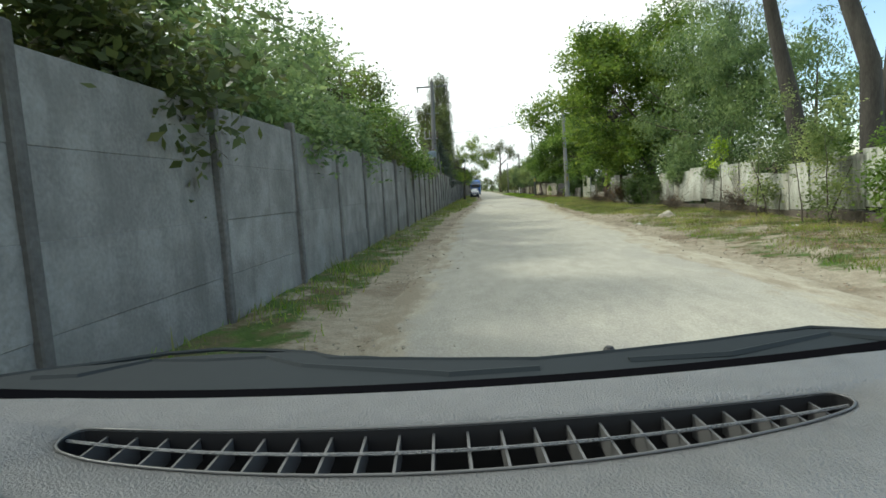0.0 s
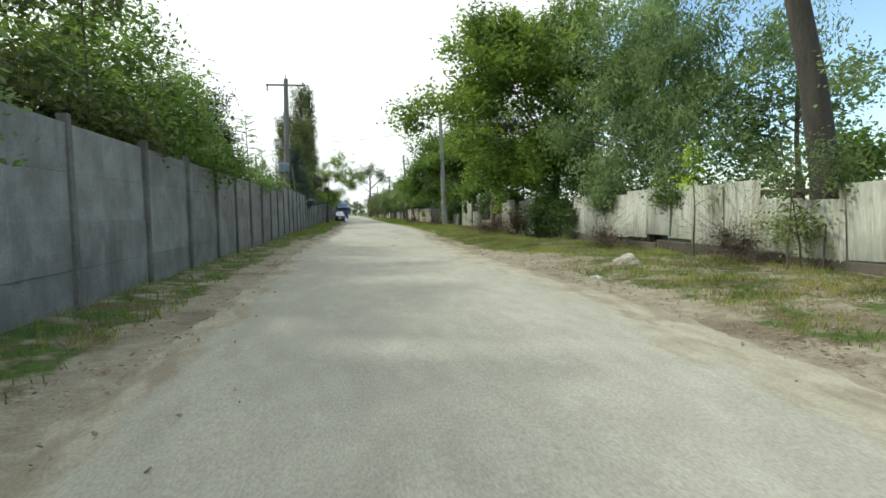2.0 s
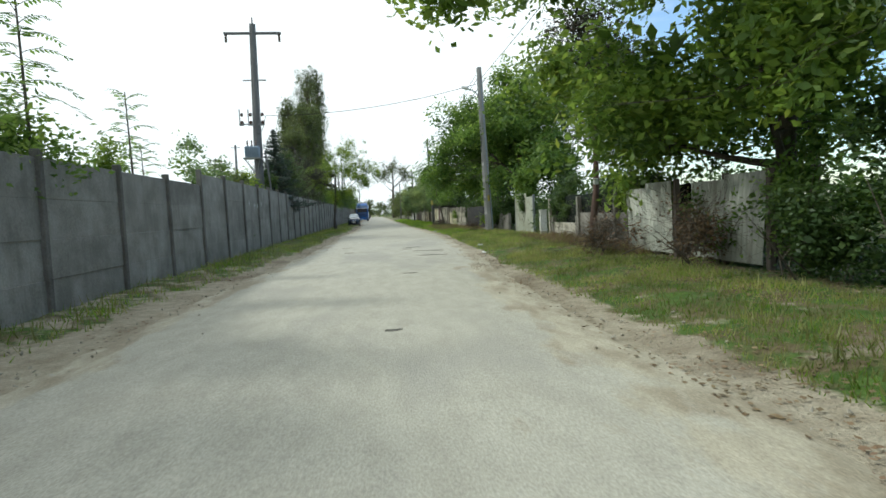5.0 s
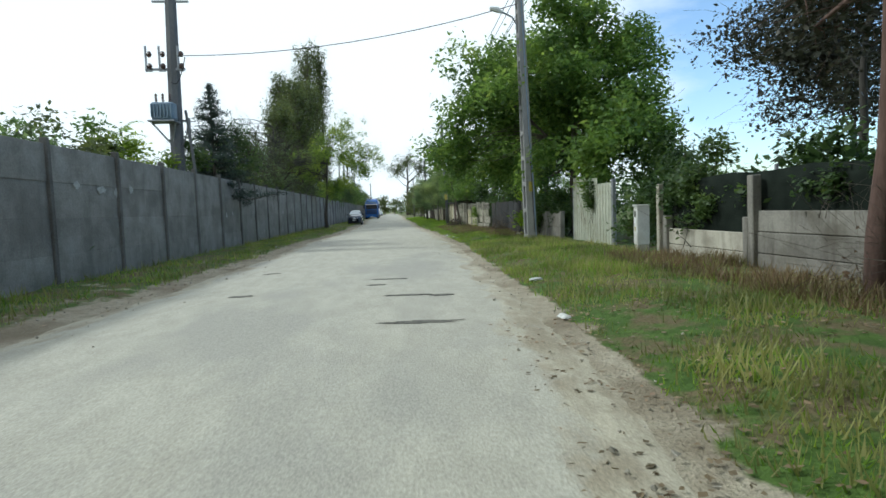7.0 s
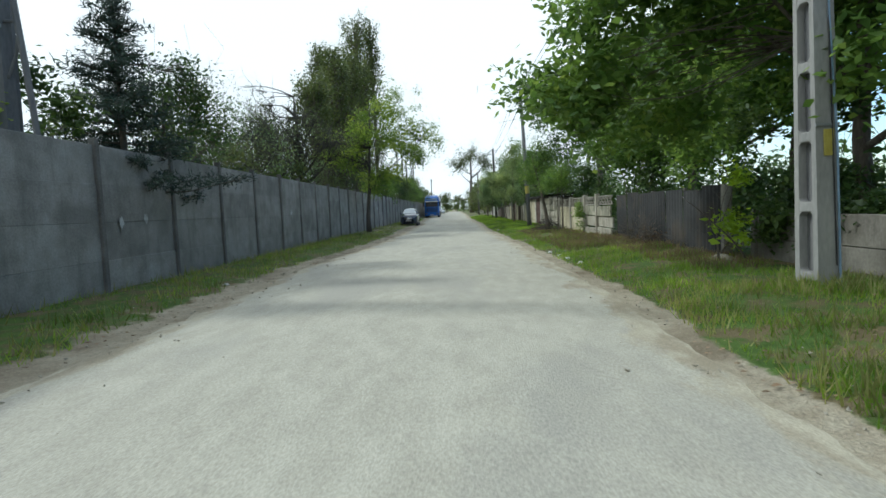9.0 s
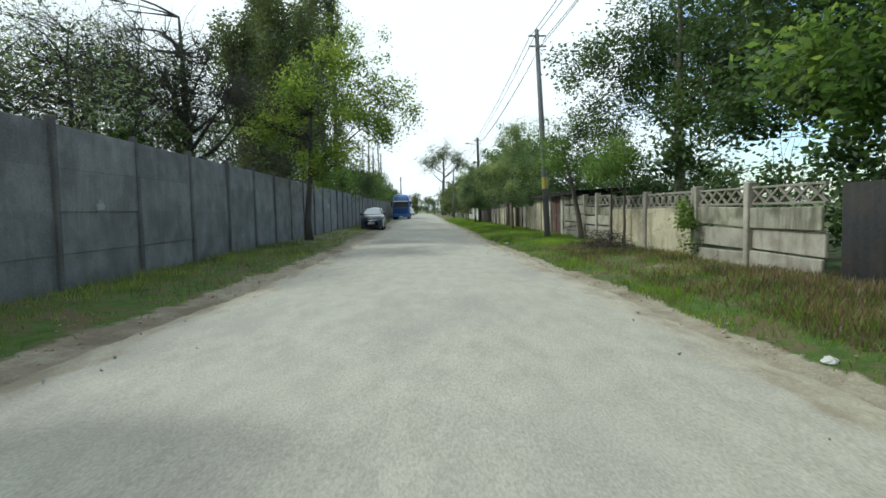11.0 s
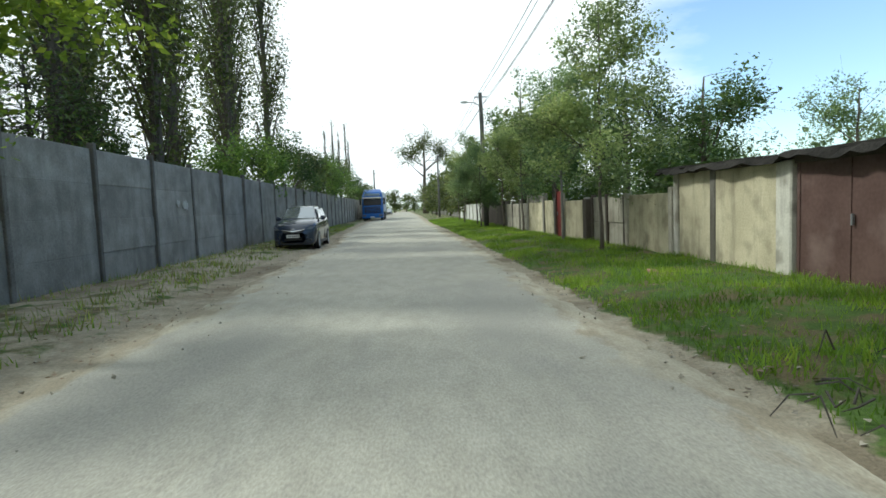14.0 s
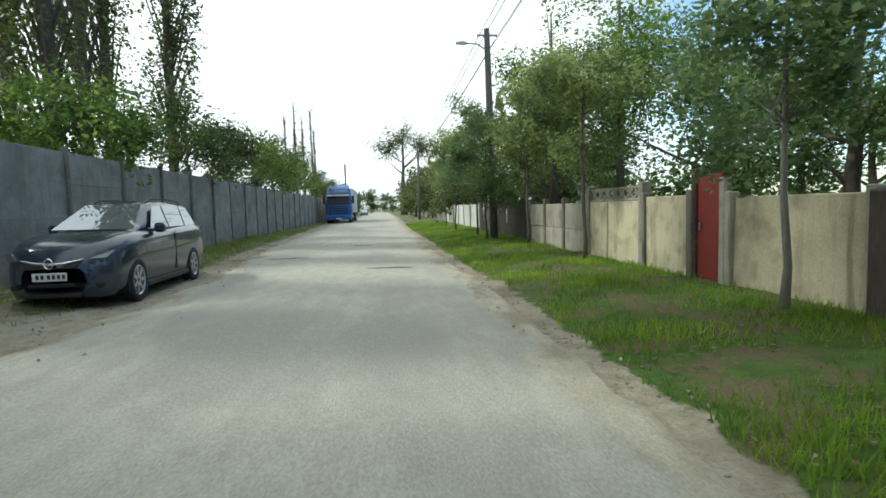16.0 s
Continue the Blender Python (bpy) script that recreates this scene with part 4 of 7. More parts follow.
def shed():
    base = thing("shed", "low beige shed with brown metal door and sagging black roof", "shed", (5.6, 75.4, 0))
    for k, (y0, y1, h) in enumerate(((2.62, 4.2, 1.72), (4.36, 5.45, 1.74))):
        part("wall_panel", Build().box((-0.03, y0, -0.1), (0.09, y1, h), 0.012), M["plaster"], base, "beige plastered wall with cracks")
    part("rear_wall", Build().box((3.0, 0.1, -0.1), (3.12, 5.5, 1.7)), M["plaster"], base)
    part("end_wall", Build().box((0.06, 5.45, -0.1), (3.0, 5.55, 1.75)), M["plaster"], base)
    part("near_wall", Build().box((0.06, 0.02, -0.1), (3.0, 0.10, 1.72)), M["concrete_dark"], base)
    for y, w in ((0.12, 0.30), (2.30, 0.34)):
        part("pillar", Build().box((-0.07, y, -0.1), (0.12, y + w - 0.02, 1.74), 0.02), M["limewash"], base, "dirty whitewashed pillar")
    part("pillar", Build().box((-0.05, 4.2, -0.1), (0.1, 4.36, 1.74), 0.02), M["concrete_dark"], base)
    part("pillar", Build().box((-0.07, 5.46, -0.1), (0.055, 5.62, 1.76), 0.02), M["limewash"], base, "dirty whitewashed pillar")
    door = part("door", Build().box((0.0, 0.42, 0.05), (0.04, 2.28, 1.70), 0.008), M["rust"], base, "brown rusted sheet metal door")
    for y in (0.45, 1.34, 2.2):
        part("stile", Build().box((-0.015, y, 0.06), (0.0, y + 0.05, 1.69), 0.004), M["rust"], door)
    part("handle", Build().box((-0.05, 1.28, 0.86), (-0.015, 1.31, 1.0), 0.004), M["steel"], door)
    v, nx, ny = [], 6, 14
    for s in (0, 0.035):
        for i in range(nx + 1):
            for j in range(ny + 1):
                v.append((-0.22 + 3.7 * i / nx, -2.2 + 8.2 * j / ny + (0.15 * noise.noise((i, j, 1)) if i == 0 else 0),
                          1.785 + 0.15 * i / nx + 0.025 * noise.noise((i * 0.7, j * 0.6, 5)) + 0.10 * abs(j / ny - 0.5) + s))
    m = (nx + 1) * (ny + 1)
    f = []
    for i in range(nx):
        for j in range(ny):
            q = (i * (ny + 1) + j, (i + 1) * (ny + 1) + j, (i + 1) * (ny + 1) + j + 1, i * (ny + 1) + j + 1)
            f += [q[::-1], tuple(m + k for k in q)]
    for j in range(ny):
        f += [(j, j + 1, m + j + 1, m + j), (nx * (ny + 1) + j + 1, nx * (ny + 1) + j, m + nx * (ny + 1) + j, m + nx * (ny + 1) + j + 1)]
    for i in range(nx):
        f += [(i * (ny + 1) + (ny + 1), i * (ny + 1), m + i * (ny + 1), m + (i + 1) * (ny + 1)), (i * (ny + 1) + ny, (i + 1) * (ny + 1) + ny, m + (i + 1) * (ny + 1) + ny, m + i * (ny + 1) + ny)]
    part("roof", Build().add(v, f), M["roofing"], base, "sagging black felt roof with a ragged edge")
    part("wall_plate", Build().box((-0.02, -2.0, 1.68), (0.10, 5.6, 1.80), 0.01), M["wood_dark"], base, "dark wooden wall plate under the roof")
    for k in range(11):
        y = -1.9 + k * 0.74
        part("rafter", Build().box((-0.17, y, 1.72), (3.0, y + 0.06, 1.775)), M["wood_dark"], base)
    v, n, r = [], 48, random.Random(31)
    for q in range(n + 1):
        y = -2.15 + 8.15 * q / n
        sag = 0.05 * noise.noise((q * 0.23, 3, 1)) + r.uniform(-0.018, 0.018)
        for x, z in ((-0.24 - r.uniform(0, 0.05), 1.76 + sag + r.uniform(-0.07, 0.02)), (-0.18, 1.75 + sag), (-0.14, 1.82 + sag), (-0.22, 1.815 + sag + r.uniform(-0.01, 0.03))):
            v.append((x + r.uniform(-0.012, 0.012), y, z))
    f = [(4 * q + k, 4 * q + (k + 1) % 4, 4 * q + 4 + (k + 1) % 4, 4 * q + 4 + k) for q in range(n) for k in range(4)] + [(0, 1, 2, 3), (4 * n + 3, 4 * n + 2, 4 * n + 1, 4 * n)]
    part("roof_edge", Build().add(v, f), M["roofing"], base, "ragged drooping black felt edge")


shed()
panel_wall("plaster_bay", "stained yellowish plaster wall bay beside the shed", 5.6, 81.12, 83.3, 1, 1.36, "plaster", 1.5, "concrete_pale", 1, 0.08, 22)
panel_wall("panel_wall_near", "stained grey concrete panel wall with narrow dark posts", 5.6, 83.45, 85.7, 2, 1.36, "concrete_pale", 1.45, "wood_dark", 2, 0.08, 13, 0.10)
dark_post = solid("gate_post", Build().box((-0.12, -0.16, -0.1), (0.1, 0.16, 1.35), 0.02), M["wood_dark"], "dark weathered wooden gate post in the wall", "post", at=pose(5.5, 85.95, 0))
panel_wall("panel_wall_far", "beige concrete panel wall with slim posts", 5.55, 86.15, 88.35, 1, 1.3, "plaster", 1.4, "concrete_pale", 1, 0.08, 14)


def red_door():
    base = thing("red_gate_door", "narrow red painted metal gate door between posts", "door", (5.5, 88.45, 0))
    leaf = part("leaf", Build().box((-0.02, 0.06, 0.08), (0.02, 0.62, 1.66), 0.006), M["red"], base)
    part("handle", Build().box((-0.05, 0.52, 0.85), (-0.02, 0.55, 0.97), 0.004), M["steel"], leaf)
    for y, h in ((0.0, 1.6), (0.69, 1.75)):
        part("post", Build().box((-0.06, y - 0.06, -0.1), (0.06, y + 0.055, h), 0.01), M["rust" if y else "concrete_pale"], base)


red_door()
panel_wall("plaster_wall", "beige plastered wall bay", 5.5, 89.2, 90.7, 1, 1.35, "plaster", 1.45, "concrete_dark", 1, 0.08, 15)
lattice_wall("lattice_top_bay", "beige wall bay topped with crossed concrete lattice", 5.5, 90.75, 93.3, 1, 1.32, 0.27)
panel_wall("garden_wall", "beige plastered garden wall with dark posts", 5.5, 93.4, 98.3, 3, 1.28, "concrete_pale", 1.45, "concrete_dark", 2, 0.08, 16)
dark_fence("old_dark_fence", "old dark sheet fence with weathered posts", 5.55, 98.4, 108, 8, 1.35, "wood_dark", 5)
panel_wall("far_wall", "far pale wall behind the verge trees", 6.0, 108.2, 126, 7, 1.4, "white_paint", 1.5, "concrete_pale", 1, 0.08, 17)
panel_wall("distant_wall", "distant grey wall along the road", 6.5, 130, 190, 20, 1.5, "concrete", 1.6, "concrete_pale", 1, 0.08, 18)



def house():
    base = thing("house", "small white rendered house with a grey roof behind trees", "house", (9.3, 112, 0))
    part("wall", Build().box((0, 0, -0.1), (5.5, 7.5, 3.1), 0.02), M["white_paint"], base)
    for y in (0.0, 7.3):
        part("gable", Build().add([(0.05, y, 3.1), (5.45, y, 3.1), (2.75, y, 4.7), (0.05, y + 0.2, 3.1), (5.45, y + 0.2, 3.1), (2.75, y + 0.2, 4.7)], [(0, 1, 2), (3, 5, 4), (0, 3, 4, 1), (1, 4, 5, 2), (2, 5, 3, 0)]), M["white_paint"], base)
    for s in (0, 1):
        x0, x1 = (-0.4, 2.78) if s == 0 else (5.9, 2.72)
        part("roof", Build().add([(x0, -0.4, 2.9), (x0, 7.9, 2.9), (x1, 7.9, 4.8), (x1, -0.4, 4.8), (x0, -0.4, 3.0), (x0, 7.9, 3.0), (x1, 7.9, 4.9), (x1, -0.4, 4.9)], [(0, 1, 2, 3), (4, 7, 6, 5), (0, 4, 5, 1), (1, 5, 6, 2), (2, 6, 7, 3), (3, 7, 4, 0)]), M["steel"], base, "grey metal roof")
    for y in (1.3, 4.6):
        w = part("window", Build().box((-0.03, y, 1.1), (0.0, y + 1.2, 2.3), 0.01), M["wood_dark"], base)
        part("pane", Build().box((-0.045, y + 0.08, 1.18), (-0.03, y + 0.56, 2.22)).box((-0.045, y + 0.64, 1.18), (-0.03, y + 1.12, 2.22)), M["netting"], w, "dark window panes")
    part("window", Build().box((1.2, -0.03, 1.1), (2.3, 0.0, 2.3), 0.01), M["wood_dark"], base)
    part("chimney", Build().box((3.4, 3.2, 4.2), (3.85, 3.65, 5.5), 0.02), M["concrete_dark"], base)


house()


# ---- poles and wires ----
def transformer_pole():
    base = thing("transformer_pole", "tall dark concrete pole with crossarm, fuse frames and transformer", "utility pole", (-7.0, 51.75, 0))
    part("shaft", Build().tube([(0, 0, -0.3), (0.1, 0, 5.5), (0.22, 0, 11.5)], [0.26, 0.22, 0.16], 8), M["pole_dark"], base)
    part("tip", Build().tube([(0.22, 0, 11.45), (0.22, 0, 11.85)], [0.05, 0.03], 6), M["ceramic"], base)
    arm = part("crossarm", Build().box((-1.25, -0.06, 10.98), (1.65, 0.06, 11.1), 0.012), M["pole_dark"], base)
    for x in (-1.15, 1.55):
        b = Build()
        for k in range(4):
            b.tube([(x, 0, 10.95 - 0.1 * k), (x, 0, 10.89 - 0.1 * k)], [0.08, 0.05], 8)
        part("insulator", b, M["ceramic"], arm)
    part("brace", Build().box((-0.45, -0.04, 8.6), (0.75, 0.04, 8.66), 0.008), M["steel"], base)
    for x, y in ((-0.62, 0), (-0.18, 0), (0.42, 0)):
        f = part("fuse_frame", Build().box((x - 0.1, -0.22, 6.25), (x - 0.05, -0.16, 7.1)).box((x - 0.1, -0.22, 6.25), (x + 0.12, -0.16, 6.3)), M["steel"], base)
        for z in (6.42, 6.82):
            part("insulator", Build().tube([(x + 0.04, -0.2, z - 0.09), (x + 0.04, -0.2, z), (x + 0.04, -0.2, z + 0.09)], [0.05, 0.09, 0.05], 8), M["ceramic"], f)
    part("fuse_beam", Build().box((-0.75, -0.16, 6.3), (0.55, -0.1, 6.37)), M["steel"], base)
    tank = part("transformer_tank", Build().box((-0.46, -0.70, 4.56), (0.26, -0.28, 5.14), 0.05), M["blue_grey"], base, "blue-grey transformer tank")
    for k in range(7):
        part("fin", Build().box((-0.43 + k * 0.105, -0.77, 4.64), (-0.40 + k * 0.105, -0.70, 5.06)), M["blue_grey"], tank)
    for k in range(3):
        b = Build()
        for q in range(4):
            b.tube([(-0.34 + k * 0.22, -0.48, 5.14 + q * 0.08), (-0.34 + k * 0.22, -0.48, 5.21 + q * 0.08)], [0.055, 0.025], 8)
        part("bushing", b, M["ceramic"], tank)
    part("platform", Build().box((-0.56, -0.76, 4.49), (0.30, -0.18, 4.55), 0.01), M["steel"], base)
    for x in (-0.52, 0.24):
        part("strut", Build().tube([(x, -0.5, 4.49), (-0.02, -0.1, 3.75)], 0.03, 5), M["steel"], base)
    part("bracket_post", Build().tube([(0.70, -0.1, 2.2), (0.58, -0.1, 3.7), (0.46, -0.1, 4.95)], 0.05, 6), M["pole_dark"], base)
    part("bracket_arm", Build().tube([(0.05, -0.05, 4.55), (0.3, -0.1, 4.62), (0.49, -0.1, 4.6)], 0.03, 6), M["pole_dark"], base)
    part("bracket_arm", Build().tube([(0.05, -0.05, 3.5), (0.28, -0.1, 3.75), (0.44, -0.1, 4.1), (0.50, -0.1, 4.5)], 0.025, 6), M["pole_dark"], base)


transformer_pole()


def lattice_pole():
    base = thing("lattice_pole", "grey concrete pole with rounded pockets, yellow plate and street lamp", "utility pole", (4.93, 49.72, 0))
    base.matrix_basis = Matrix.LocRotScale((4.97, 49.72, 0), Euler((0, radians(-1.6), radians(6))), (0.84, 0.86, 1))
    H = 8.6

    def tapered(x0, x1, y0, y1, shrink=0.60):
        v = [(x * k, y * k, z) for z, k in ((-0.3, 1), (H, shrink)) for x, y in ((x0, y0), (x1, y0), (x1, y1), (x0, y1))]
        return Build().add(v, [(0, 3, 2, 1), (4, 5, 6, 7), (0, 1, 5, 4), (1, 2, 6, 5), (2, 3, 7, 6), (3, 0, 4, 7)])

    part("near_flange", tapered(-0.19, 0.19, -0.235, -0.14), M["pole_grey"], base)
    part("far_flange", tapered(-0.19, 0.19, 0.14, 0.235), M["pole_grey"], base)
    # the recess shade is put into the web by using the darker concrete
    part("web", tapered(-0.05, 0.05, -0.142, 0.142), M["pole_dark"], base, "web behind the pockets, coloured dark for their shade")
    z, k = 0.25, 0
    while z < H - 0.2:
        w = 1 - 0.40 * z / H
        b = Build().box((-0.185 * w, -0.143 * w, z - 0.06), (0.185 * w, 0.143 * w, z + 0.06), 0.01)
        for s in (-1, 1):
            for t in (-1, 1):
                y0, y1 = s * 0.143 * w, s * 0.075 * w
                za, zb = z + t * 0.055, z + t * 0.12
                v = [(x, y, q) for x in (-0.183 * w, 0.183 * w) for y, q in ((y0, za), (y1, za), (y0 + (y1 - y0) * 0.3, z + t * 0.085), (y0, zb))]
                b.add(v, [(0, 1, 2, 3), (7, 6, 5, 4), (1, 5, 6, 2), (2, 6, 7, 3), (0, 4, 5, 1), (3, 7, 4, 0)])
        part("rib", b, M["pole_grey"], base)
        z += 0.88 * (1 - 0.02 * k)
        k += 1
    part("sign_plate", Build().box((-0.06, -0.238, 1.74), (0.09, -0.215, 2.06), 0.004), M["yellow"], base, "worn yellow plate")
    part("clamp", Build().box((-0.178, -0.238, 2.10), (0.178, -0.21, 2.13)), M["steel"], base)
    part("conduit", Build().tube([(0.14, -0.252, 0), (0.13, -0.246, 1.9), (0.06, -0.222, 3.4), (0.02, -0.17, 8.0)], 0.016, 6), M["cable_blue"], base, "blue cable run down the pole")
    part("conduit", Build().tube([(0.09, -0.248, 0.4), (0.06, -0.232, 2.4), (0.03, -0.165, 8.2)], 0.011, 5), M["cable"], base, "black cable")
    arm = part("lamp_arm", Build().tube([(-0.08, -0.05, 7.0), (-0.35, -0.1, 7.35), (-0.8, -0.15, 7.5)], 0.03, 6), M["steel"], base)
    part("lamp_head", Build().tube([(-0.75, -0.15, 7.48), (-0.95, -0.17, 7.55), (-1.25, -0.2, 7.58)], [0.05, 0.1, 0.06], 8), M["white_paint"], arm, "pale street lamp head")


lattice_pole()


def plain_pole(name, label, x, y, top, r=0.14, lamp=True, mat="pole", arms=1):
    base = thing(name, label, "utility pole", (x, y, 0))
    t = Vector(top) - Vector((x, y, 0))
    part("shaft", Build().tube([(0, 0, -0.3), tuple(t * 0.5), tuple(t)], [r * 1.15, r, r * 0.75], 9), M[mat], base, smooth=True)
    for k in range(arms):
        z = t * (0.97 - 0.05 * k)
        part("insulator_bracket", Build().box((z.x - 0.35, z.y - 0.03, z.z - 0.03), (z.x + 0.35, z.y + 0.03, z.z + 0.03), 0.006), M["steel"], base)
    if lamp:
        z = t * 0.90
        arm = part("lamp_arm", Build().tube([tuple(z), (z.x - 0.35, z.y, z.z + 0.22), (z.x - 0.75, z.y, z.z + 0.25)], 0.025, 6), M["steel"], base)
        part("lamp_head", Build().tube([(z.x - 0.7, z.y, z.z + 0.25), (z.x - 0.85, z.y, z.z + 0.27), (z.x - 1.1, z.y, z.z + 0.25)], [0.04, 0.08, 0.05], 8), M["white_paint"], arm)
    return base


plain_pole("wooden_pole", "tall dark leaning pole with a worn yellow band", 4.71, 74.5, (4.5, 75.4, 8.3), 0.108, False, "pole_dark", arms=2)
solid("pole_band", Build().tube([(4.660, 74.717, 2.0), (4.648, 74.766, 2.45)], 0.122, 9), M["yellow"], "faded yellow paint band round a pole", "marking")
plain_pole("lamp_pole", "dark pole with a street lamp on an arm", 4.75, 100.5, (4.62, 100.5, 7.4), 0.13, True)
plain_pole("far_pole", "distant dark utility pole", 4.6, 138, (4.6, 138, 7.6), 0.13, True)
plain_pole("distant_pole", "distant utility pole with a crossarm", -4.6, 165, (-4.6, 165, 8.2), 0.14, False, arms=2)
plain_pole("yard_pole", "thin pole with a crossarm behind the wall", -11.5, 66, (-11.4, 66, 7.2), 0.10, False, "pole_dark")


def wire(name, label, a, b, sag, r=0.012):
    a, b = Vector(a), Vector(b)
    pts = [a.lerp(b, i / 14) - Vector((0, 0, sag * 4 * (i / 14) * (1 - i / 14))) for i in range(15)]
    solid(name, Build().tube(pts, r, 5), M["cable"], label, "cable")


wire("overhead_wire", "black overhead cable crossing the road between poles", (-6.6, 51.4, 6.72), (4.9, 49.7, 7.85), 0.42, 0.014)
wire("hanging_wire", "short drooping cable on the transformer pole", (-6.35, 51.37, 6.68), (-6.85, 51.4, 5.85), 0.35, 0.015)
for dx, dz in ((-0.32, 0.0), (-0.1, 0.05), (0.12, -0.35), (0.32, 0.0)):
    wire("overhead_wire", "thin overhead wire strung between roadside poles", (4.5 + dx, 75.37, 7.95 + dz), (4.62 + dx, 100.5, 7.1 + dz), 0.3)
    wire("overhead_wire", "thin overhead wire strung between roadside poles", (4.62 + dx, 100.5, 7.1 + dz), (4.6 + dx, 138, 7.3 + dz), 0.4)
    wire("overhead_wire", "thin overhead wire strung between roadside poles", (4.88 + dx, 49.7, 8.2 + dz * 0.5), (4.5 + dx, 75.37, 7.95 + dz), 0.3)
wire("overhead_wire", "thin cable strung past the tall trunks", (4.5, -10, 8.5), (4.88, 49.7, 8.1), 0.5)


# ---- trees over the fences, from near to far ----
G = "roadside trees"
for k, (x, y, r, h, ln) in enumerate(((7.0, 17.3, 0.31, 15, -3.2), (6.85, 14.4, 0.30, 16, -2.0), (7.0, 14.9, 0.30, 16, 2.8))):
    tree("tall_tree", "tall thick grey-brown trunk rising over the zinc fence, high crown", x, y, h, r,
         [(ln, 0, h - 4, 3.0, 3.0, 3.5), (ln + 1.5, 1.5, h - 6, 2.2, 2.2, 2.0)], "leaf_grey", "bark_brown", 110, 40, 0.35, 0.17, lean=(ln, 0), limbs=18, seed=20 + k, fork=0.55, group=G)
tree("walnut_tree", "large green walnut tree overhanging the road", 6.6, 30.8, 10.0, 0.22,
     [(-1.5, 0, 6.6, 4.6, 4.0, 2.8), (-4.6, -0.3, 6.3, 2.9, 2.2, 1.7), (-2.6, 2.2, 3.9, 2.4, 2.6, 1.7), (1.5, -1, 6.8, 3.2, 3.2, 3.0), (-1.5, 1, 8.5, 3.5, 3, 1.8), (-1.0, 2.0, 2.4, 1.5, 2.4, 1.3), (-1.2, -1.0, 3.4, 1.4, 2.2, 1.5), (0.6, 0, 3.2, 1.6, 3.0, 1.8), (-3.2, 1.2, 4.6, 1.2, 1.4, 1.0), (-2.3, 0.8, 3.0, 1.2, 2.0, 0.9), (-1.6, 4.2, 3.3, 1.5, 2.0, 1.2), (-2.3, 5.6, 4.6, 1.6, 2.0, 1.4), (-1.2, 2.6, 1.9, 0.9, 2.0, 0.8), (-3.4, 3.2, 4.0, 1.1, 1.6, 0.9), (-6.3, -0.3, 5.0, 1.1, 1.4, 0.8), (0.8, 0.5, 9.5, 2.8, 2.6, 1.5), (-2.6, 0, 8.8, 1.8, 2.0, 1.2)],
     "leaf_walnut", clumps=1280, per=34, spread=0.28, size=0.18, limbs=150, seed=31, group=G, fork=0.2, inner=0.9)
tree("willow_tree", "grey-green drooping willow behind the zinc fence", 8.0, 25.0, 9.5, 0.2,
     [(-0.5, 0, 6.2, 3.2, 3.6, 3.4), (-1.6, 0.5, 3.6, 1.6, 3.0, 1.6), (0.5, -2.5, 5.5, 2.4, 2.4, 2.6), (-2.4, 0.2, 2.3, 0.9, 2.4, 0.9), (-1.0, -2.5, 3.0, 1.2, 2.0, 1.5), (-2.6, 2.0, 3.2, 1.0, 1.6, 1.4), (0.5, 2.0, 3.0, 2.0, 2.0, 2.0)],
     "leaf_grey", inner=0.8, clumps=640, per=48, spread=0.28, size=0.15, droop=1.1, narrow=0.3, limbs=110, seed=32, group=G)
tree("ash_tree", "dark green tree behind the fence", 9.0, 20.4, 6.0, 0.12, [(0, 0.6, 3.6, 2.0, 2.4, 1.7), (-1.2, 0.5, 2.2, 1.5, 2.2, 1.1)], "leaf_grey", clumps=150, per=40, size=0.13, limbs=25, seed=33, group=G)
tree("ash_tree", "dark green tree behind the low wall", 9.5, 33.5, 8.5, 0.16, [(0, 0, 5.0, 2.6, 2.6, 2.8)], "leaf_green", clumps=180, per=40, size=0.15, limbs=28, seed=34, group=G)
tree("sparse_tree", "thin half-bare tree with small dry leaves behind the netting", 8.2, 40.3, 6.8, 0.10,
     [(0.4, 1.5, 4.4, 1.8, 2.2, 2.0), (2.0, 2.5, 4.2, 2.0, 2, 1.6), (-0.3, 1.0, 6.6, 1.2, 1.5, 1.0)], "leaf_plum", "bark_brown", 400, 34, 0.26, 0.10, limbs=190, seed=35, group=G, twigs=4, woody=1.7)
tree("acacia_tree", "reddish-brown trunk before the board wall with a thin dark crown", 5.5, 37.1, 7.4, 0.125,
     [(0.3, 0.4, 5.6, 1.4, 1.5, 1.3), (1.3, 0.6, 4.4, 1.2, 1.3, 0.9), (0.9, 1.8, 3.9, 1.1, 1.2, 0.8), (-0.5, -0.5, 6.2, 1.0, 1.2, 0.8)], "leaf_plum", "bark_red", 260, 32, 0.26, 0.10, lean=(0.35, 0.1), limbs=120, twigs=4, seed=67, group=G, fork=0.45, woody=1.5)
solid("junction_box", Build().box((-0.07, -0.045, -0.09), (0.07, 0.03, 0.09), 0.02), M["white_paint"], "small white box fixed to the brown trunk", "box", at=pose(5.50, 36.97, 1.98))
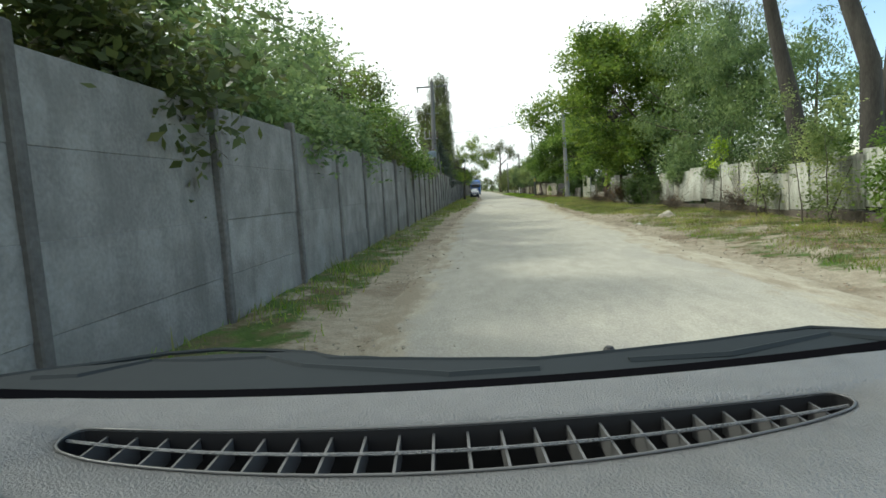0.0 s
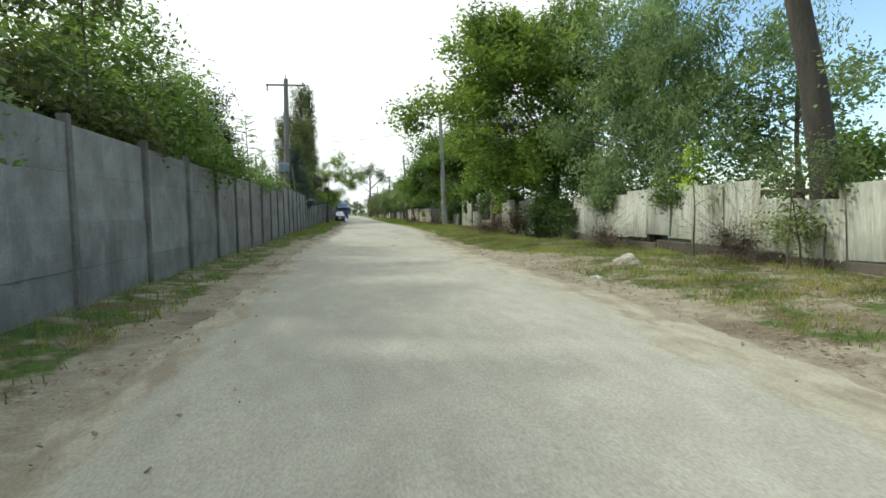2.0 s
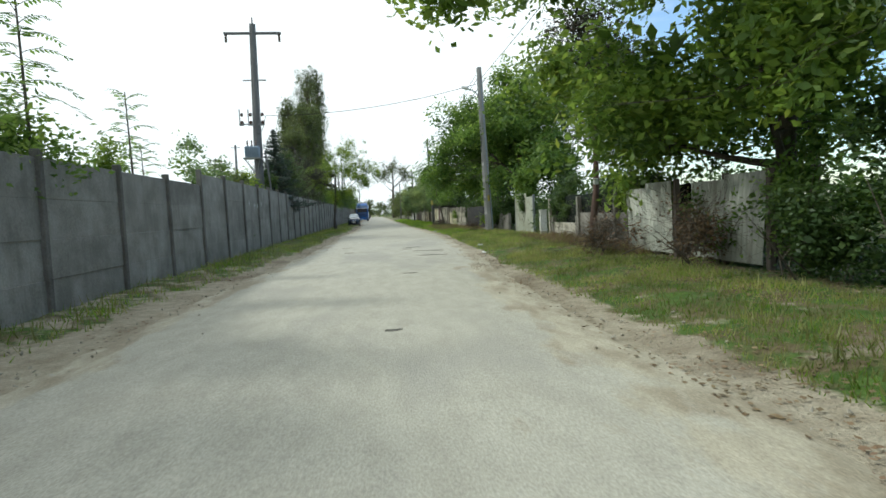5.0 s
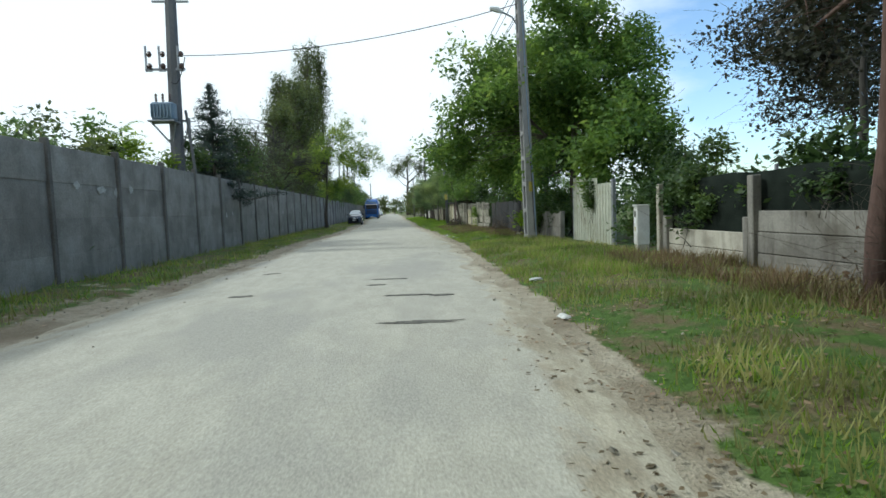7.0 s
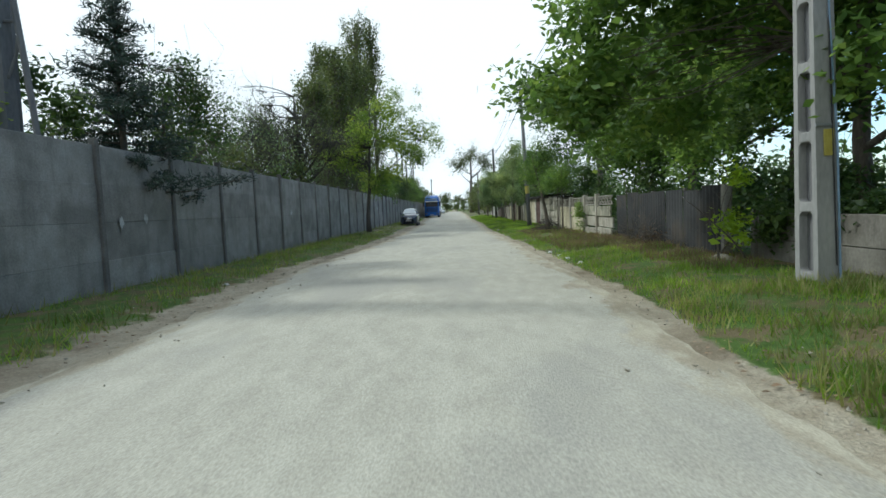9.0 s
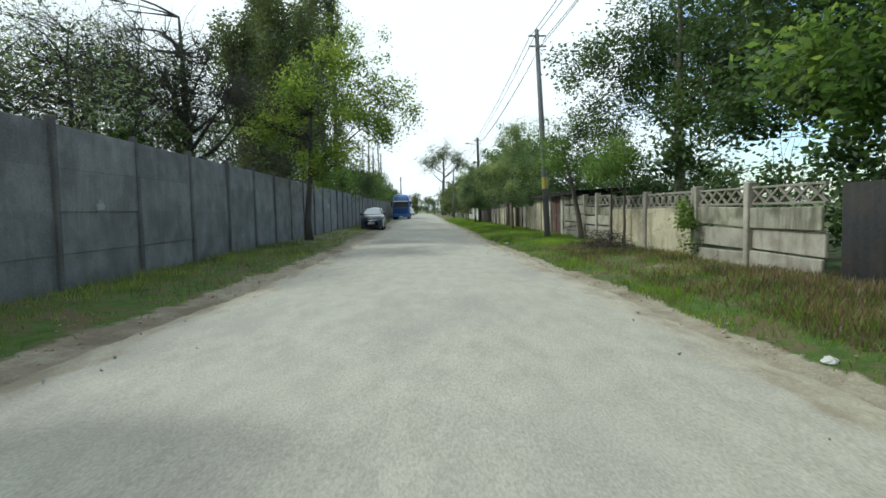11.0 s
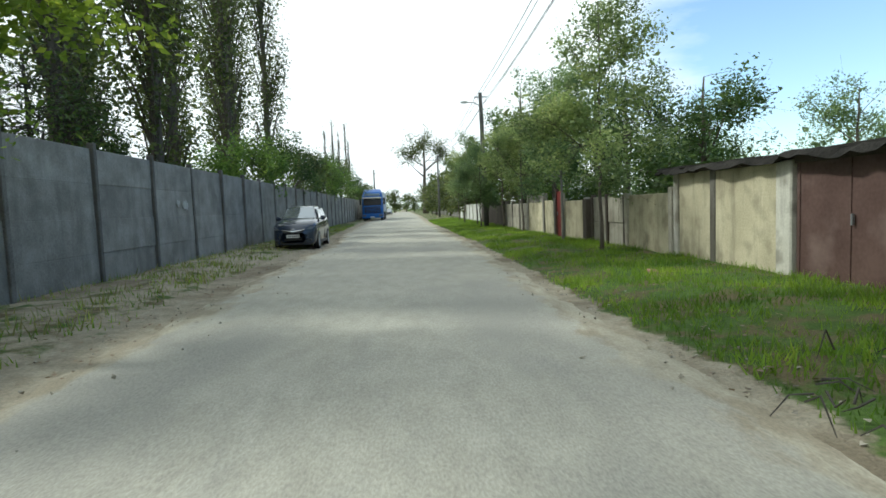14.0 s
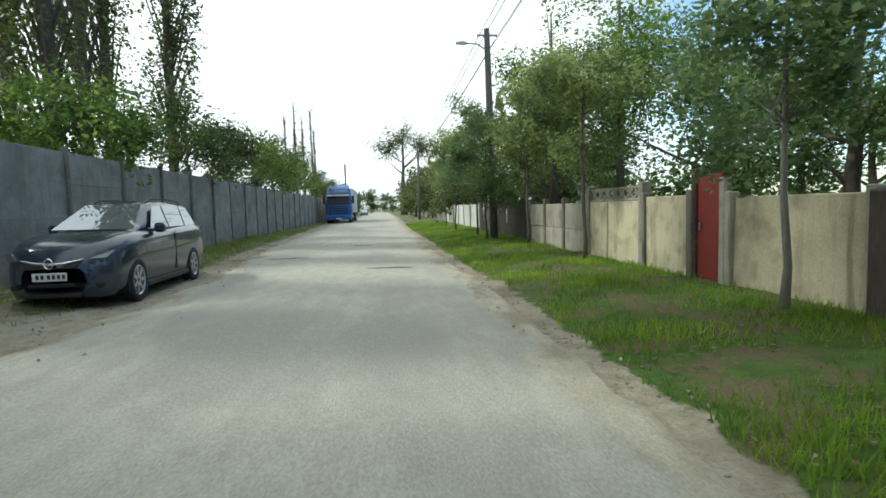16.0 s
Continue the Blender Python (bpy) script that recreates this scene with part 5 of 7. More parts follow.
tree("walnut_tree", "large round dark green walnut tree over the metal gate", 7.4, 52.3, 9.3, 0.18,
     [(-0.6, 0, 5.8, 4.3, 3.6, 3.0), (-3.6, 0.4, 4.9, 2.2, 2.2, 1.6), (-4.7, 0.8, 3.6, 1.2, 1.7, 0.9), (-3.3, 2.0, 2.9, 1.3, 1.9, 0.8), (1.2, -1.0, 5.2, 2.3, 2.4, 2.4), (-0.7, 0, 8.0, 2.8, 2.8, 1.5), (-1.0, -2.2, 3.2, 2.0, 1.6, 1.2), (-0.6, -4.4, 3.3, 1.3, 1.7, 1.2), (0.4, -4.6, 4.2, 1.4, 1.8, 1.6), (1.3, -3.0, 3.4, 1.2, 1.6, 1.3), (0.6, -0.5, 7.2, 2.2, 2.4, 1.5)],
     "leaf_green", inner=0.7, clumps=980, per=36, spread=0.27, size=0.18, limbs=150, seed=36, group=G, fork=0.2)
tree("lime_tree", "dense dark green tree behind the dark fence", 8.6, 56.0, 8.6, 0.2, [(0, 0, 5.2, 2.6, 2.8, 3.0), (-1.4, 0.6, 3.2, 1.6, 2.2, 1.5)], "leaf_green", inner=3, clumps=200, per=34, size=0.16, limbs=40, seed=66, group=G)
tree("lime_tree", "green tree behind the dark fence", 7.8, 60, 7.8, 0.18, [(0, 0, 4.8, 2.8, 3.2, 2.8), (-1.4, 1, 3.4, 1.6, 1.6, 1.4)], "leaf_green", clumps=240, per=36, size=0.17, limbs=30, seed=37, group=G)
tree("lime_tree", "tall green tree behind the lattice-topped wall", 7.5, 69.45, 10.5, 0.20,
     [(0.9, 0, 6.6, 3.4, 3.6, 3.4), (-0.9, 3.0, 5.4, 2.2, 2.2, 2.0), (1.6, -3, 6.0, 2.5, 2.5, 2.5), (-0.2, -1.0, 3.8, 1.6, 3.0, 1.2)], "leaf_dark", inner=0.5, clumps=680, per=46, size=0.125, limbs=120, seed=38, group=G, fork=0.25)
tree("lime_tree", "dark tree behind the wall", 9.6, 64.0, 9.5, 0.24, [(0, 0, 5.8, 3.2, 3.4, 3.6), (-1.5, -0.5, 4.0, 1.8, 2.4, 1.8), (-0.5, 2.0, 7.0, 2.4, 2.4, 2.0), (-1.7, 1.5, 3.6, 1.7, 2.4, 1.1)], "leaf_dark", inner=0.5, clumps=560, per=46, size=0.125, limbs=60, seed=39, group=G)
tree("small_tree", "small tree with a bent trunk in front of the boards", 5.38, 72.2, 4.6, 0.115,
     [(0.2, 0.2, 3.2, 1.5, 1.6, 1.2), (-0.8, 0.5, 2.7, 1.0, 1.0, 0.8)], "leaf_green", clumps=110, per=60, size=0.085, spread=0.2, lean=(-0.7, 0.5), limbs=24, seed=40, group=G, fork=0.3)
tree("small_tree", "thin sapling in front of the plastered wall", 5.38, 68.2, 3.4, 0.05, [(0, 0, 2.6, 0.8, 0.9, 0.8)], "leaf_green", clumps=36, per=56, size=0.08, spread=0.2, limbs=14, seed=41, group=G)
tree("small_tree", "thin sapling in front of the plastered wall", 5.36, 69.2, 3.2, 0.045, [(0, 0, 2.5, 0.7, 0.8, 0.7)], "leaf_green", clumps=26, per=56, size=0.08, spread=0.2, limbs=14, seed=42, group=G)
verge = [(4.68, 82.65, 6.6, 43), (4.93, 86.62, 5.8, 44), (5.0, 92.4, 5.2, 45), (5.0, 96.9, 5.6, 46), (4.5, 102.6, 5.6, 47), (4.4, 108.0, 5.4, 48), (4.6, 114, 5.6, 49), (4.3, 99.4, 4.4, 65)]
for n, (x, y, h, s) in enumerate(verge):
    r = random.Random(s)
    blobs = [(r.uniform(-0.7, 0.7), r.uniform(-0.9, 0.9), h * r.uniform(0.42, 0.9), r.uniform(0.7, 1.15), r.uniform(0.8, 1.3), r.uniform(0.5, 1.0)) for _ in range(7)]
    if n == 1:
        blobs += [(-0.9, -0.2, 1.9, 0.6, 0.7, 0.5), (0.3, 0.5, 2.3, 0.9, 0.9, 0.6)]
    if n == 0:
        blobs += [(-0.2, -0.6, 1.9, 0.9, 1.3, 0.7), (-0.9, 0.6, 2.2, 0.8, 1.0, 0.7), (0.4, 1.0, 2.0, 0.7, 1.0, 0.7), (-0.5, -1.2, 2.9, 1.0, 1.0, 0.9), (0.5, 0.9, 4.2, 1.3, 1.5, 1.0), (1.0, 0.4, 3.3, 1.1, 1.3, 0.9), (-0.8, 0.9, 3.6, 1.0, 1.2, 0.9)]
    tree("verge_tree", "young slender tree on the grass verge before the wall", x, y, h, 0.048,
         blobs, ("leaf_fruit", "leaf_grey", "leaf_fruit")[n % 3], "bark_pale" if n == 1 else "bark", 150 if n else 230, 44, 0.18, 0.085, inner=1, limbs=36 if n == 1 else 80, mains=4 if n == 1 else 7, seed=s, group="verge trees", fork=0.35)
for x, y, h, s, lf in ((7.9, 89.0, 6.4, 50, "leaf_dark"), (8.3, 93.0, 8.0, 51, "leaf_green"), (6.6, 99.6, 8.9, 57, "leaf_green"), (7.2, 95.6, 8.2, 58, "leaf_green"), (9.2, 86.4, 5.6, 59, "leaf_dark"), (9.0, 99.5, 8.4, 52, "leaf_dark"), (8.6, 106.0, 6.0, 53, "leaf_olive"),
                       (15.0, 96, 6.6, 54, "leaf_grey"), (14.5, 98.0, 6.8, 55, "leaf_dark"), (19, 92, 6.4, 56, "leaf_grey")):
    tree("garden_tree", "leafy green garden tree behind the wall", x, y, h, 0.15, [(0, 0, h * 0.6, 2.3, 2.5, h * 0.38), (-0.8, 0.8, h * 0.42, 1.6, 1.6, h * 0.22)],
         lf, clumps=165, per=34, size=0.115, spread=0.24, inner=0.8, limbs=60, seed=s, group=G)
far = tree("far_tree", "distant green roadside tree", 6.2, 122, 6.5, 0.14, [(0, 0, 4.0, 2.2, 2.4, 2.4), (0, 0, 1.5, 1.7, 2.2, 1.5)], "leaf_olive", clumps=190, per=6, size=0.34, limbs=18, seed=60, group="far trees")
rng = random.Random(77)
for y in (128, 135, 143, 150, 158, 167, 177, 188, 200, 214):
    placed(far, 6.0 + rng.uniform(-0.6, 1.2), y, rng.uniform(0.85, 1.25), rng.uniform(0, 360))
for y in (110, 120, 132, 146, 162, 180, 205, 235):
    placed(far, 10.5 + rng.uniform(-1, 2), y, rng.uniform(1.1, 1.5), rng.uniform(0, 360))
for y in (176, 190, 205, 222, 240):
    placed(far, -7.5 + rng.uniform(-1, 1), y, rng.uniform(0.8, 1.1), rng.uniform(0, 360))
for x in (-14, -8, -3, 4, 9, 15, 22):
    placed(far, x, 262 + rng.uniform(-8, 8), rng.uniform(1.0, 1.5), rng.uniform(0, 360))
tree("old_tree", "tall distant old tree with bare spreading limbs and sparse leaves", 5.0, 190, 19.5, 0.55,
     [(0, 0, 15, 5.6, 5, 4.0), (-3.5, 0, 13, 3.2, 3, 2.4), (3.5, 0, 12.5, 2.8, 3, 2.4)], "leaf_olive", clumps=520, per=7, size=0.34, spread=0.7, inner=False, woody=2.0, limbs=170, seed=61, group="far trees", fork=0.4)

# shrubs on the fence side
shrub("fence_shrub", "tangled green shrub against the zinc fence", 4.95, 13.2, 0.5, 1.3, 3.1, "leaf_fruit", 70, 90, 30, 0.075)
shrub("fence_shrub", "leafy climber hanging over the zinc fence", 5.1, 16.1, 0.35, 1.0, 3.2, "leaf_fruit", 71, 80, 30, 0.07)
shrub("fence_shrub", "leafy shrub by the zinc fence", 5.0, 10.6, 0.8, 1.4, 2.1, "leaf_green", 72, 70, 40)
tree("yellow_sapling", "yellow-green sapling at the zinc fence", 5.05, 18.9, 2.6, 0.03, [(0, 0, 2.3, 0.22, 0.25, 0.4), (-0.1, 0.25, 1.7, 0.2, 0.3, 0.3), (0.05, -0.3, 1.45, 0.2, 0.25, 0.35)], "leaf_yellow", clumps=22, per=14, size=0.10, spread=0.14, limbs=18, seed=73, inner=False)
# dark leaves here also stand for the shadow on the fence end
shrub("dark_shrub", "dense shrub at the end of the zinc fence, dark-leaved for the shadow there", 5.1, 26.7, 0.55, 0.9, 2.1, "leaf_dark", 74, 70, 30, 0.085)
shrub("undergrowth", "leafy shoots hanging below the walnut tree", 5.7, 29.6, 0.5, 1.3, 2.6, "leaf_green", 101, 70, 30, 0.10)
shrub("undergrowth", "leafy shoots hanging below the walnut tree", 5.8, 33.6, 0.3, 1.4, 2.2, "leaf_dark", 102, 60, 30, 0.10)
shrub("undergrowth", "dark undergrowth with thin stems by the sheets", 5.4, 28.4, 0.5, 1.0, 1.2, "leaf_green", 75, 60, 40, 0.075)
shrub("undergrowth", "tangled green undergrowth below the walnut tree", 5.4, 31.0, 0.6, 1.3, 1.5, "leaf_green", 84, 60, 30, 0.10)
shrub("undergrowth", "tangled green undergrowth below the walnut tree", 5.9, 34.6, 0.5, 1.4, 1.6, "leaf_green", 85, 60, 30, 0.10)
shrub("undergrowth", "brown-green weeds in the verge", 4.3, 33.6, 0.6, 1.6, 0.7, "leaf_brown", 86, 50, 26, 0.08)
shrub("fence_climber", "thin creeper hanging over the zinc fence", 5.35, 23.6, 0.25, 0.8, 1.0, "leaf_grey", 87, 40, 34, 0.09, z0=1.1)
shrub("fence_climber", "thin creeper hanging over the zinc fence", 5.35, 20.6, 0.22, 0.5, 0.9, "leaf_green", 88, 26, 30, 0.09, z0=1.2)
shrub("fence_weeds", "dry brown weeds along the fence plinth", 4.9, 22.6, 0.4, 1.3, 0.5, "leaf_brown", 89, 40, 24, 0.07)
shrub("fence_weeds", "dry brown weeds along the fence plinth", 5.0, 17.0, 0.4, 1.5, 0.6, "leaf_brown", 90, 46, 24, 0.07)
shrub("undergrowth", "brown-green undergrowth along the low wall", 5.6, 33.2, 0.5, 1.5, 1.1, "leaf_brown", 76, 60, 30, 0.09)
shrub("undergrowth", "brown-green undergrowth along the low wall", 5.7, 36.8, 0.5, 1.5, 0.8, "leaf_brown", 77, 50, 30, 0.09)
shrub("undergrowth", "thick brown-green bush before the leaning sheets", 4.75, 30.6, 0.4, 1.0, 1.25, "leaf_brown", 93, 60, 60, 0.07)
shrub("undergrowth", "dark green bush before the leaning sheets", 4.95, 28.4, 0.45, 0.9, 1.5, "leaf_dark", 94, 70, 44, 0.08)
shrub("net_climber", "leafy climber spilling over the shade netting", 6.26, 42.0, 0.10, 0.8, 1.3, "leaf_dark", 95, 40, 34, 0.08, 0.12, z0=0.5)
shrub("net_climber", "leafy climber spilling over the shade netting", 6.26, 38.6, 0.10, 0.9, 0.7, "leaf_dark", 96, 26, 30, 0.08, 0.12, z0=1.1)
shrub("hop_vine", "yellow-green hop vine hanging by the pale fence post", 5.35, 52.7, 0.12, 0.6, 1.5, "leaf_yellow", 97, 26, 10, 0.12, 0.14, z0=0.3)
shrub("undergrowth", "dark green growth behind the broken wall", 6.6, 51.2, 0.35, 1.3, 1.9, "leaf_dark", 103, 60, 34, 0.10)
shrub("fence_weeds", "dry reddish weeds along the fence foot", 5.2, 57.0, 0.35, 2.4, 0.35, "leaf_brown", 98, 60, 30, 0.06)
shrub("net_climber", "dark climber behind the shade netting", 6.9, 41.2, 0.6, 1.8, 2.2, "leaf_dark", 78, 90, 40, 0.11)
shrub("gate_climber", "dark green bushes beside the gate", 6.75, 44.9, 0.5, 0.9, 2.2, "leaf_dark", 79, 80, 40, 0.11)
shrub("gate_climber", "green climber over the top of the gate", 6.45, 47.6, 0.35, 0.9, 0.75, "leaf_green", 80, 40, 36, 0.11, z0=1.5)
shrub("fence_climber", "hop climber on the dark fence", 5.95, 52.3, 0.2, 0.5, 1.2, "leaf_dark", 81, 24, 30, 0.10)
shrub("gate_climber", "green climber hanging down the gate sheet", 6.1, 47.2, 0.12, 0.25, 1.2, "leaf_dark", 92, 24, 30, 0.08, 0.1, z0=0.85)
shrub("post_climber", "green climber growing up a wall post", 5.42, 64.55, 0.14, 0.2, 1.45, "leaf_green", 91, 24, 28, 0.07, 0.1)
shrub("weed_heap", "heap of dry brown brushwood in the grass", 4.5, 67.1, 0.7, 0.6, 0.42, "leaf_brown", 82, 70, 90, 0.06, 0.12)
shrub("weed_heap", "dry brown weeds by the plastered wall", 5.2, 64.2, 0.25, 1.0, 0.4, "leaf_brown", 83, 30, 14, 0.06)

# ---- trees behind the concrete wall ----
for k, (x, y, h, lf) in enumerate(((-8.2, 3.5, 6.2, "leaf_olive"), (-8.6, 8.0, 6.4, "leaf_grey"), (-8.3, 12.4, 6.1, "leaf_grey"), (-8.8, 16.8, 6.5, "leaf_olive"),
                                   (-8.3, 21.0, 6.2, "leaf_green"), (-8.9, 25.6, 6.4, "leaf_grey"), (-8.6, 29.8, 5.8, "leaf_green"))):
    tree("hedge_tree", "bushy green tree leaning over the concrete wall", x, y, h, 0.13,
         [(0.4, 0, h * 0.62, 2.3, 2.6, h * 0.36), (1.2, 1.2, h * 0.45, 1.6, 1.8, h * 0.2), (2.2, -0.4, 2.9, 0.95, 2.2, 0.9), (2.5, 1.3, 2.6, 0.75, 1.2, 0.7)], lf, clumps=255, per=46, size=0.12, spread=0.26, limbs=60, seed=90 + k, group="trees behind the wall")
tree("plum_tree", "dark purple-green plum tree behind the wall", -7.0, 27.9, 5.7, 0.09, [(0, 0, 4.1, 0.85, 0.95, 1.5), (0.1, 0, 2.9, 1.0, 1.3, 0.8), (-0.3, 0.5, 4.6, 0.6, 0.6, 0.7)], "leaf_plum", clumps=150, per=44, spread=0.2, size=0.09, limbs=30, seed=98, group="trees behind the wall")


def sumac(name, label, x, y, h, seed, fronds=9, length=1.0):
    """A thin stem with feathered fronds in tiers round its top, each with pairs of pointed leaflets."""
    r = np.random.default_rng(seed)
    base = thing(name, label, "tree", (x, y, 0), "trees behind the wall")
    b = Build().tube([(0, 0, -0.1), (0.05, 0, h * 0.5), (0.0, 0.05, h * 0.9)], [0.035, 0.026, 0.012], 6)
    corners = []
    for k in range(fronds * 2):
        a = 2.4 * k + r.uniform(-0.3, 0.3)
        q = (k + 0.5) / (fronds * 2)
        top = np.array([0, 0.05, h * (0.58 + 0.31 * q)])
        reach, rise = length * (1.0 - 0.35 * q) * r.uniform(0.8, 1.15), 0.35 + 0.75 * q
        ahead, side = np.array([math.cos(a), math.sin(a), 0]), np.array([-math.sin(a), math.cos(a), 0])
        pts = [top + ahead * reach * t + np.array([0, 0, reach * (rise * t - 0.7 * t * t)]) for t in np.linspace(0, 1, 11)]
        b.tube([tuple(p) for p in pts], [0.008 * (1 - 0.75 * i / 10) for i in range(11)], 3, False)
        for i in range(2, 11):
            for sgn in (-1, 1):
                p = pts[i]
                tip = p + (side * sgn * 0.30 * (1.15 - 0.65 * i / 10) + ahead * 0.10) * reach + np.array([0, 0, -0.05 * reach + r.normal(0, 0.02)])
                w = (pts[i] - pts[i - 1]) * 0.42
                corners += [p, p + (tip - p) * 0.4 + w, tip, p + (tip - p) * 0.4 - w]
    part("stem", b, M["bark"], base)
    part("fronds", quads_mesh("fronds", np.array(corners)), M["leaf_green"], base)


for k, (x, y, h, n, l) in enumerate(((-6.3, 30.9, 5.7, 10, 0.75), (-6.25, 34.4, 4.7, 9, 0.65), (-7.4, 29.2, 4.9, 9, 0.8), (-6.5, 24.4, 5.6, 11, 0.9), (-6.4, 21.2, 5.2, 11, 0.9), (-6.6, 18.0, 5.9, 12, 1.0),
                                       (-6.5, 14.6, 5.5, 11, 1.0), (-9.7, 53.8, 5.35, 11, 1.1), (-8.2, 40.0, 4.3, 9, 0.8))):
    sumac("sumac", "feathery sumac rising above the wall", x, y, h, 1 + k, n, l)
for k, (x, y, h, lf) in enumerate(((-6.85, 43.2, 4.3, "leaf_grey"), (-6.9, 45.8, 4.3, "leaf_olive"), (-6.9, 49.2, 4.2, "leaf_bright"), (-6.75, 52.4, 3.9, "leaf_dark"), (-7.9, 36.8, 3.6, "leaf_bright"), (-7.8, 41.5, 4.0, "leaf_green"), (-7.9, 45.6, 4.1, "leaf_olive"), (-8.2, 49.5, 4.0, "leaf_green"), (-7.5, 53.0, 3.4, "leaf_bright"), (-7.2, 58.5, 3.5, "leaf_dark"), (-7.0, 62.5, 3.6, "leaf_olive"), (-7.1, 66.5, 3.7, "leaf_green"), (-7.0, 70.5, 3.8, "leaf_olive"), (-7.1, 74.5, 3.5, "leaf_green"), (-8.0, 82.0, 4.2, "leaf_olive"), (-7.9, 86.5, 4.4, "leaf_dark"), (-7.6, 90.5, 4.2, "leaf_olive"), (-7.2, 95.0, 4.4, "leaf_green"), (-6.9, 100.0, 4.2, "leaf_olive"), (-6.7, 105.0, 4.4, "leaf_green"), (-6.6, 110.5, 4.2, "leaf_olive"), (-6.6, 117.0, 4.2, "leaf_green"))):
    shrub("wall_shrub", "green shrub showing over the concrete wall", x if y < 53 else min(x, -7.35), y, 0.8 if x > -6.95 else 0.95, 1.7 if x > -6.95 else 2.2, h, lf, 110 + k, 100, 28, 0.13, 0.2)


def spruce(name, label, x, y, h, r, seed):
    g = np.random.default_rng(seed)
    base = thing(name, label, "tree", (x, y, 0), "trees behind the wall")
    b = Build().tube([(0, 0, -0.1), (0, 0, h)], [0.12, 0.01], 7)
    c = []
    z = 1.7
    while z < h:
        reach = r * (1 - z / h) ** 0.95 * g.uniform(0.75, 1.15) + 0.03
        for k in range(7):
            a, reach_k = g.uniform(0, 6.28), reach * g.uniform(0.6, 1.15)
            end = np.array([math.cos(a) * reach_k, math.sin(a) * reach_k, z + 0.10 * reach_k])
            b.tube([(0, 0, z), tuple(end * np.array([0.5, 0.5, 1]) + np.array([0, 0, -0.10 * reach_k])), tuple(end)], [0.02, 0.012, 0.004], 3, False)
            for s in np.linspace(0.15, 1, max(2, int(reach / 0.12))):
                c.append(np.array([end[0] * s, end[1] * s, z + (end[2] - z) * s]))
        z += 0.21
    part("trunk", b, M["bark"], base)
    part("needles", quads_mesh("needles", leaf_cloud(g, np.array(c), 20, 0.065, 0.13, 0.3, 0.2)), M["needles"], base)


spruce("spruce", "dark pointed spruce behind the wall", -6.5, 54.25, 6.4, 2.9, 3)
tree("dark_tree", "dark half-bare tree beside the spruce behind the wall", -6.7, 56.3, 5.6, 0.10, [(0.3, 0, 4.1, 1.2, 1.3, 1.2), (0.7, 0.6, 3.7, 1.0, 1.2, 0.9), (0.2, 0.9, 4.8, 0.8, 0.9, 0.6)], "leaf_dark", clumps=190, per=24, size=0.10, spread=0.22, limbs=110, twigs=4, inner=False, woody=1.4, seed=99, group="trees behind the wall", fork=0.2)
for k, (x, y, h, lf, per) in enumerate(((-8.6, 60.0, 5.0, "leaf_dark", 30), (-8.2, 64.0, 5.0, "leaf_olive", 24), (-8.6, 68.0, 6.6, "leaf_olive", 14), (-8.2, 72.0, 6.6, "leaf_grey", 20),
                                       (-9.0, 62.5, 5.6, "leaf_grey", 14), (-8.0, 79.5, 6.5, "leaf_olive", 26), (-8.4, 84.0, 6.0, "leaf_dark", 26), (-7.9, 66.0, 6.2, "leaf_grey", 12), (-8.8, 70.3, 7.0, "leaf_olive", 14))):
    tree("wall_tree", "dark half-bare tree behind the concrete wall", x, y, h, 0.12, [(0.3, 0, h * 0.62, 2.0, 2.4, h * 0.36)], lf, clumps=255, per=int(per * 0.6), size=0.095, spread=0.26, limbs=150, twigs=5, inner=False, woody=1.7, bark="bark_brown", seed=120 + k, group="trees behind the wall")
tree("branchy_tree", "dark half-bare tree with thick spreading limbs over the wall", -7.6, 71.2, 8.6, 0.24,
     [(0.6, 0, 5.6, 2.6, 2.8, 2.4), (1.8, 0.6, 5.0, 1.5, 2.0, 1.3), (-0.8, -0.5, 5.8, 2.4, 2.6, 2.2)], "leaf_olive", "bark_brown", 260, 9, 0.28, 0.10,
     limbs=208, twigs=7, inner=False, woody=2.6, mains=12, seed=150, group="trees behind the wall", fork=0.3)
tree("verge_tree", "leaning bright green tree on the verge before the concrete wall", -4.85, 76.0, 8.6, 0.15,
     [(0.9, 0.3, 5.6, 2.7, 2.8, 2.5), (3.3, 0.7, 5.6, 1.7, 1.9, 1.4), (4.0, 0.9, 5.5, 1.0, 1.3, 0.8), (2.6, 0.8, 4.5, 1.3, 1.5, 0.8), (-1.5, -0.3, 5.0, 1.5, 1.7, 1.2), (0.3, 0, 3.4, 1.8, 2.0, 1.0), (3.2, 0.9, 4.3, 1.1, 1.4, 0.7), (1.2, 0.6, 2.9, 0.9, 1.1, 0.6), (2.1, 0.4, 7.6, 2.0, 2.0, 1.4), (0.6, 0.5, 7.8, 1.8, 2.0, 1.2)],
     "leaf_bright", "bark_brown", 430, 34, 0.22, 0.12, limbs=200, inner=0.35, woody=1.4, seed=131, fork=0.45, lean=(0.4, 0), group="verge trees")


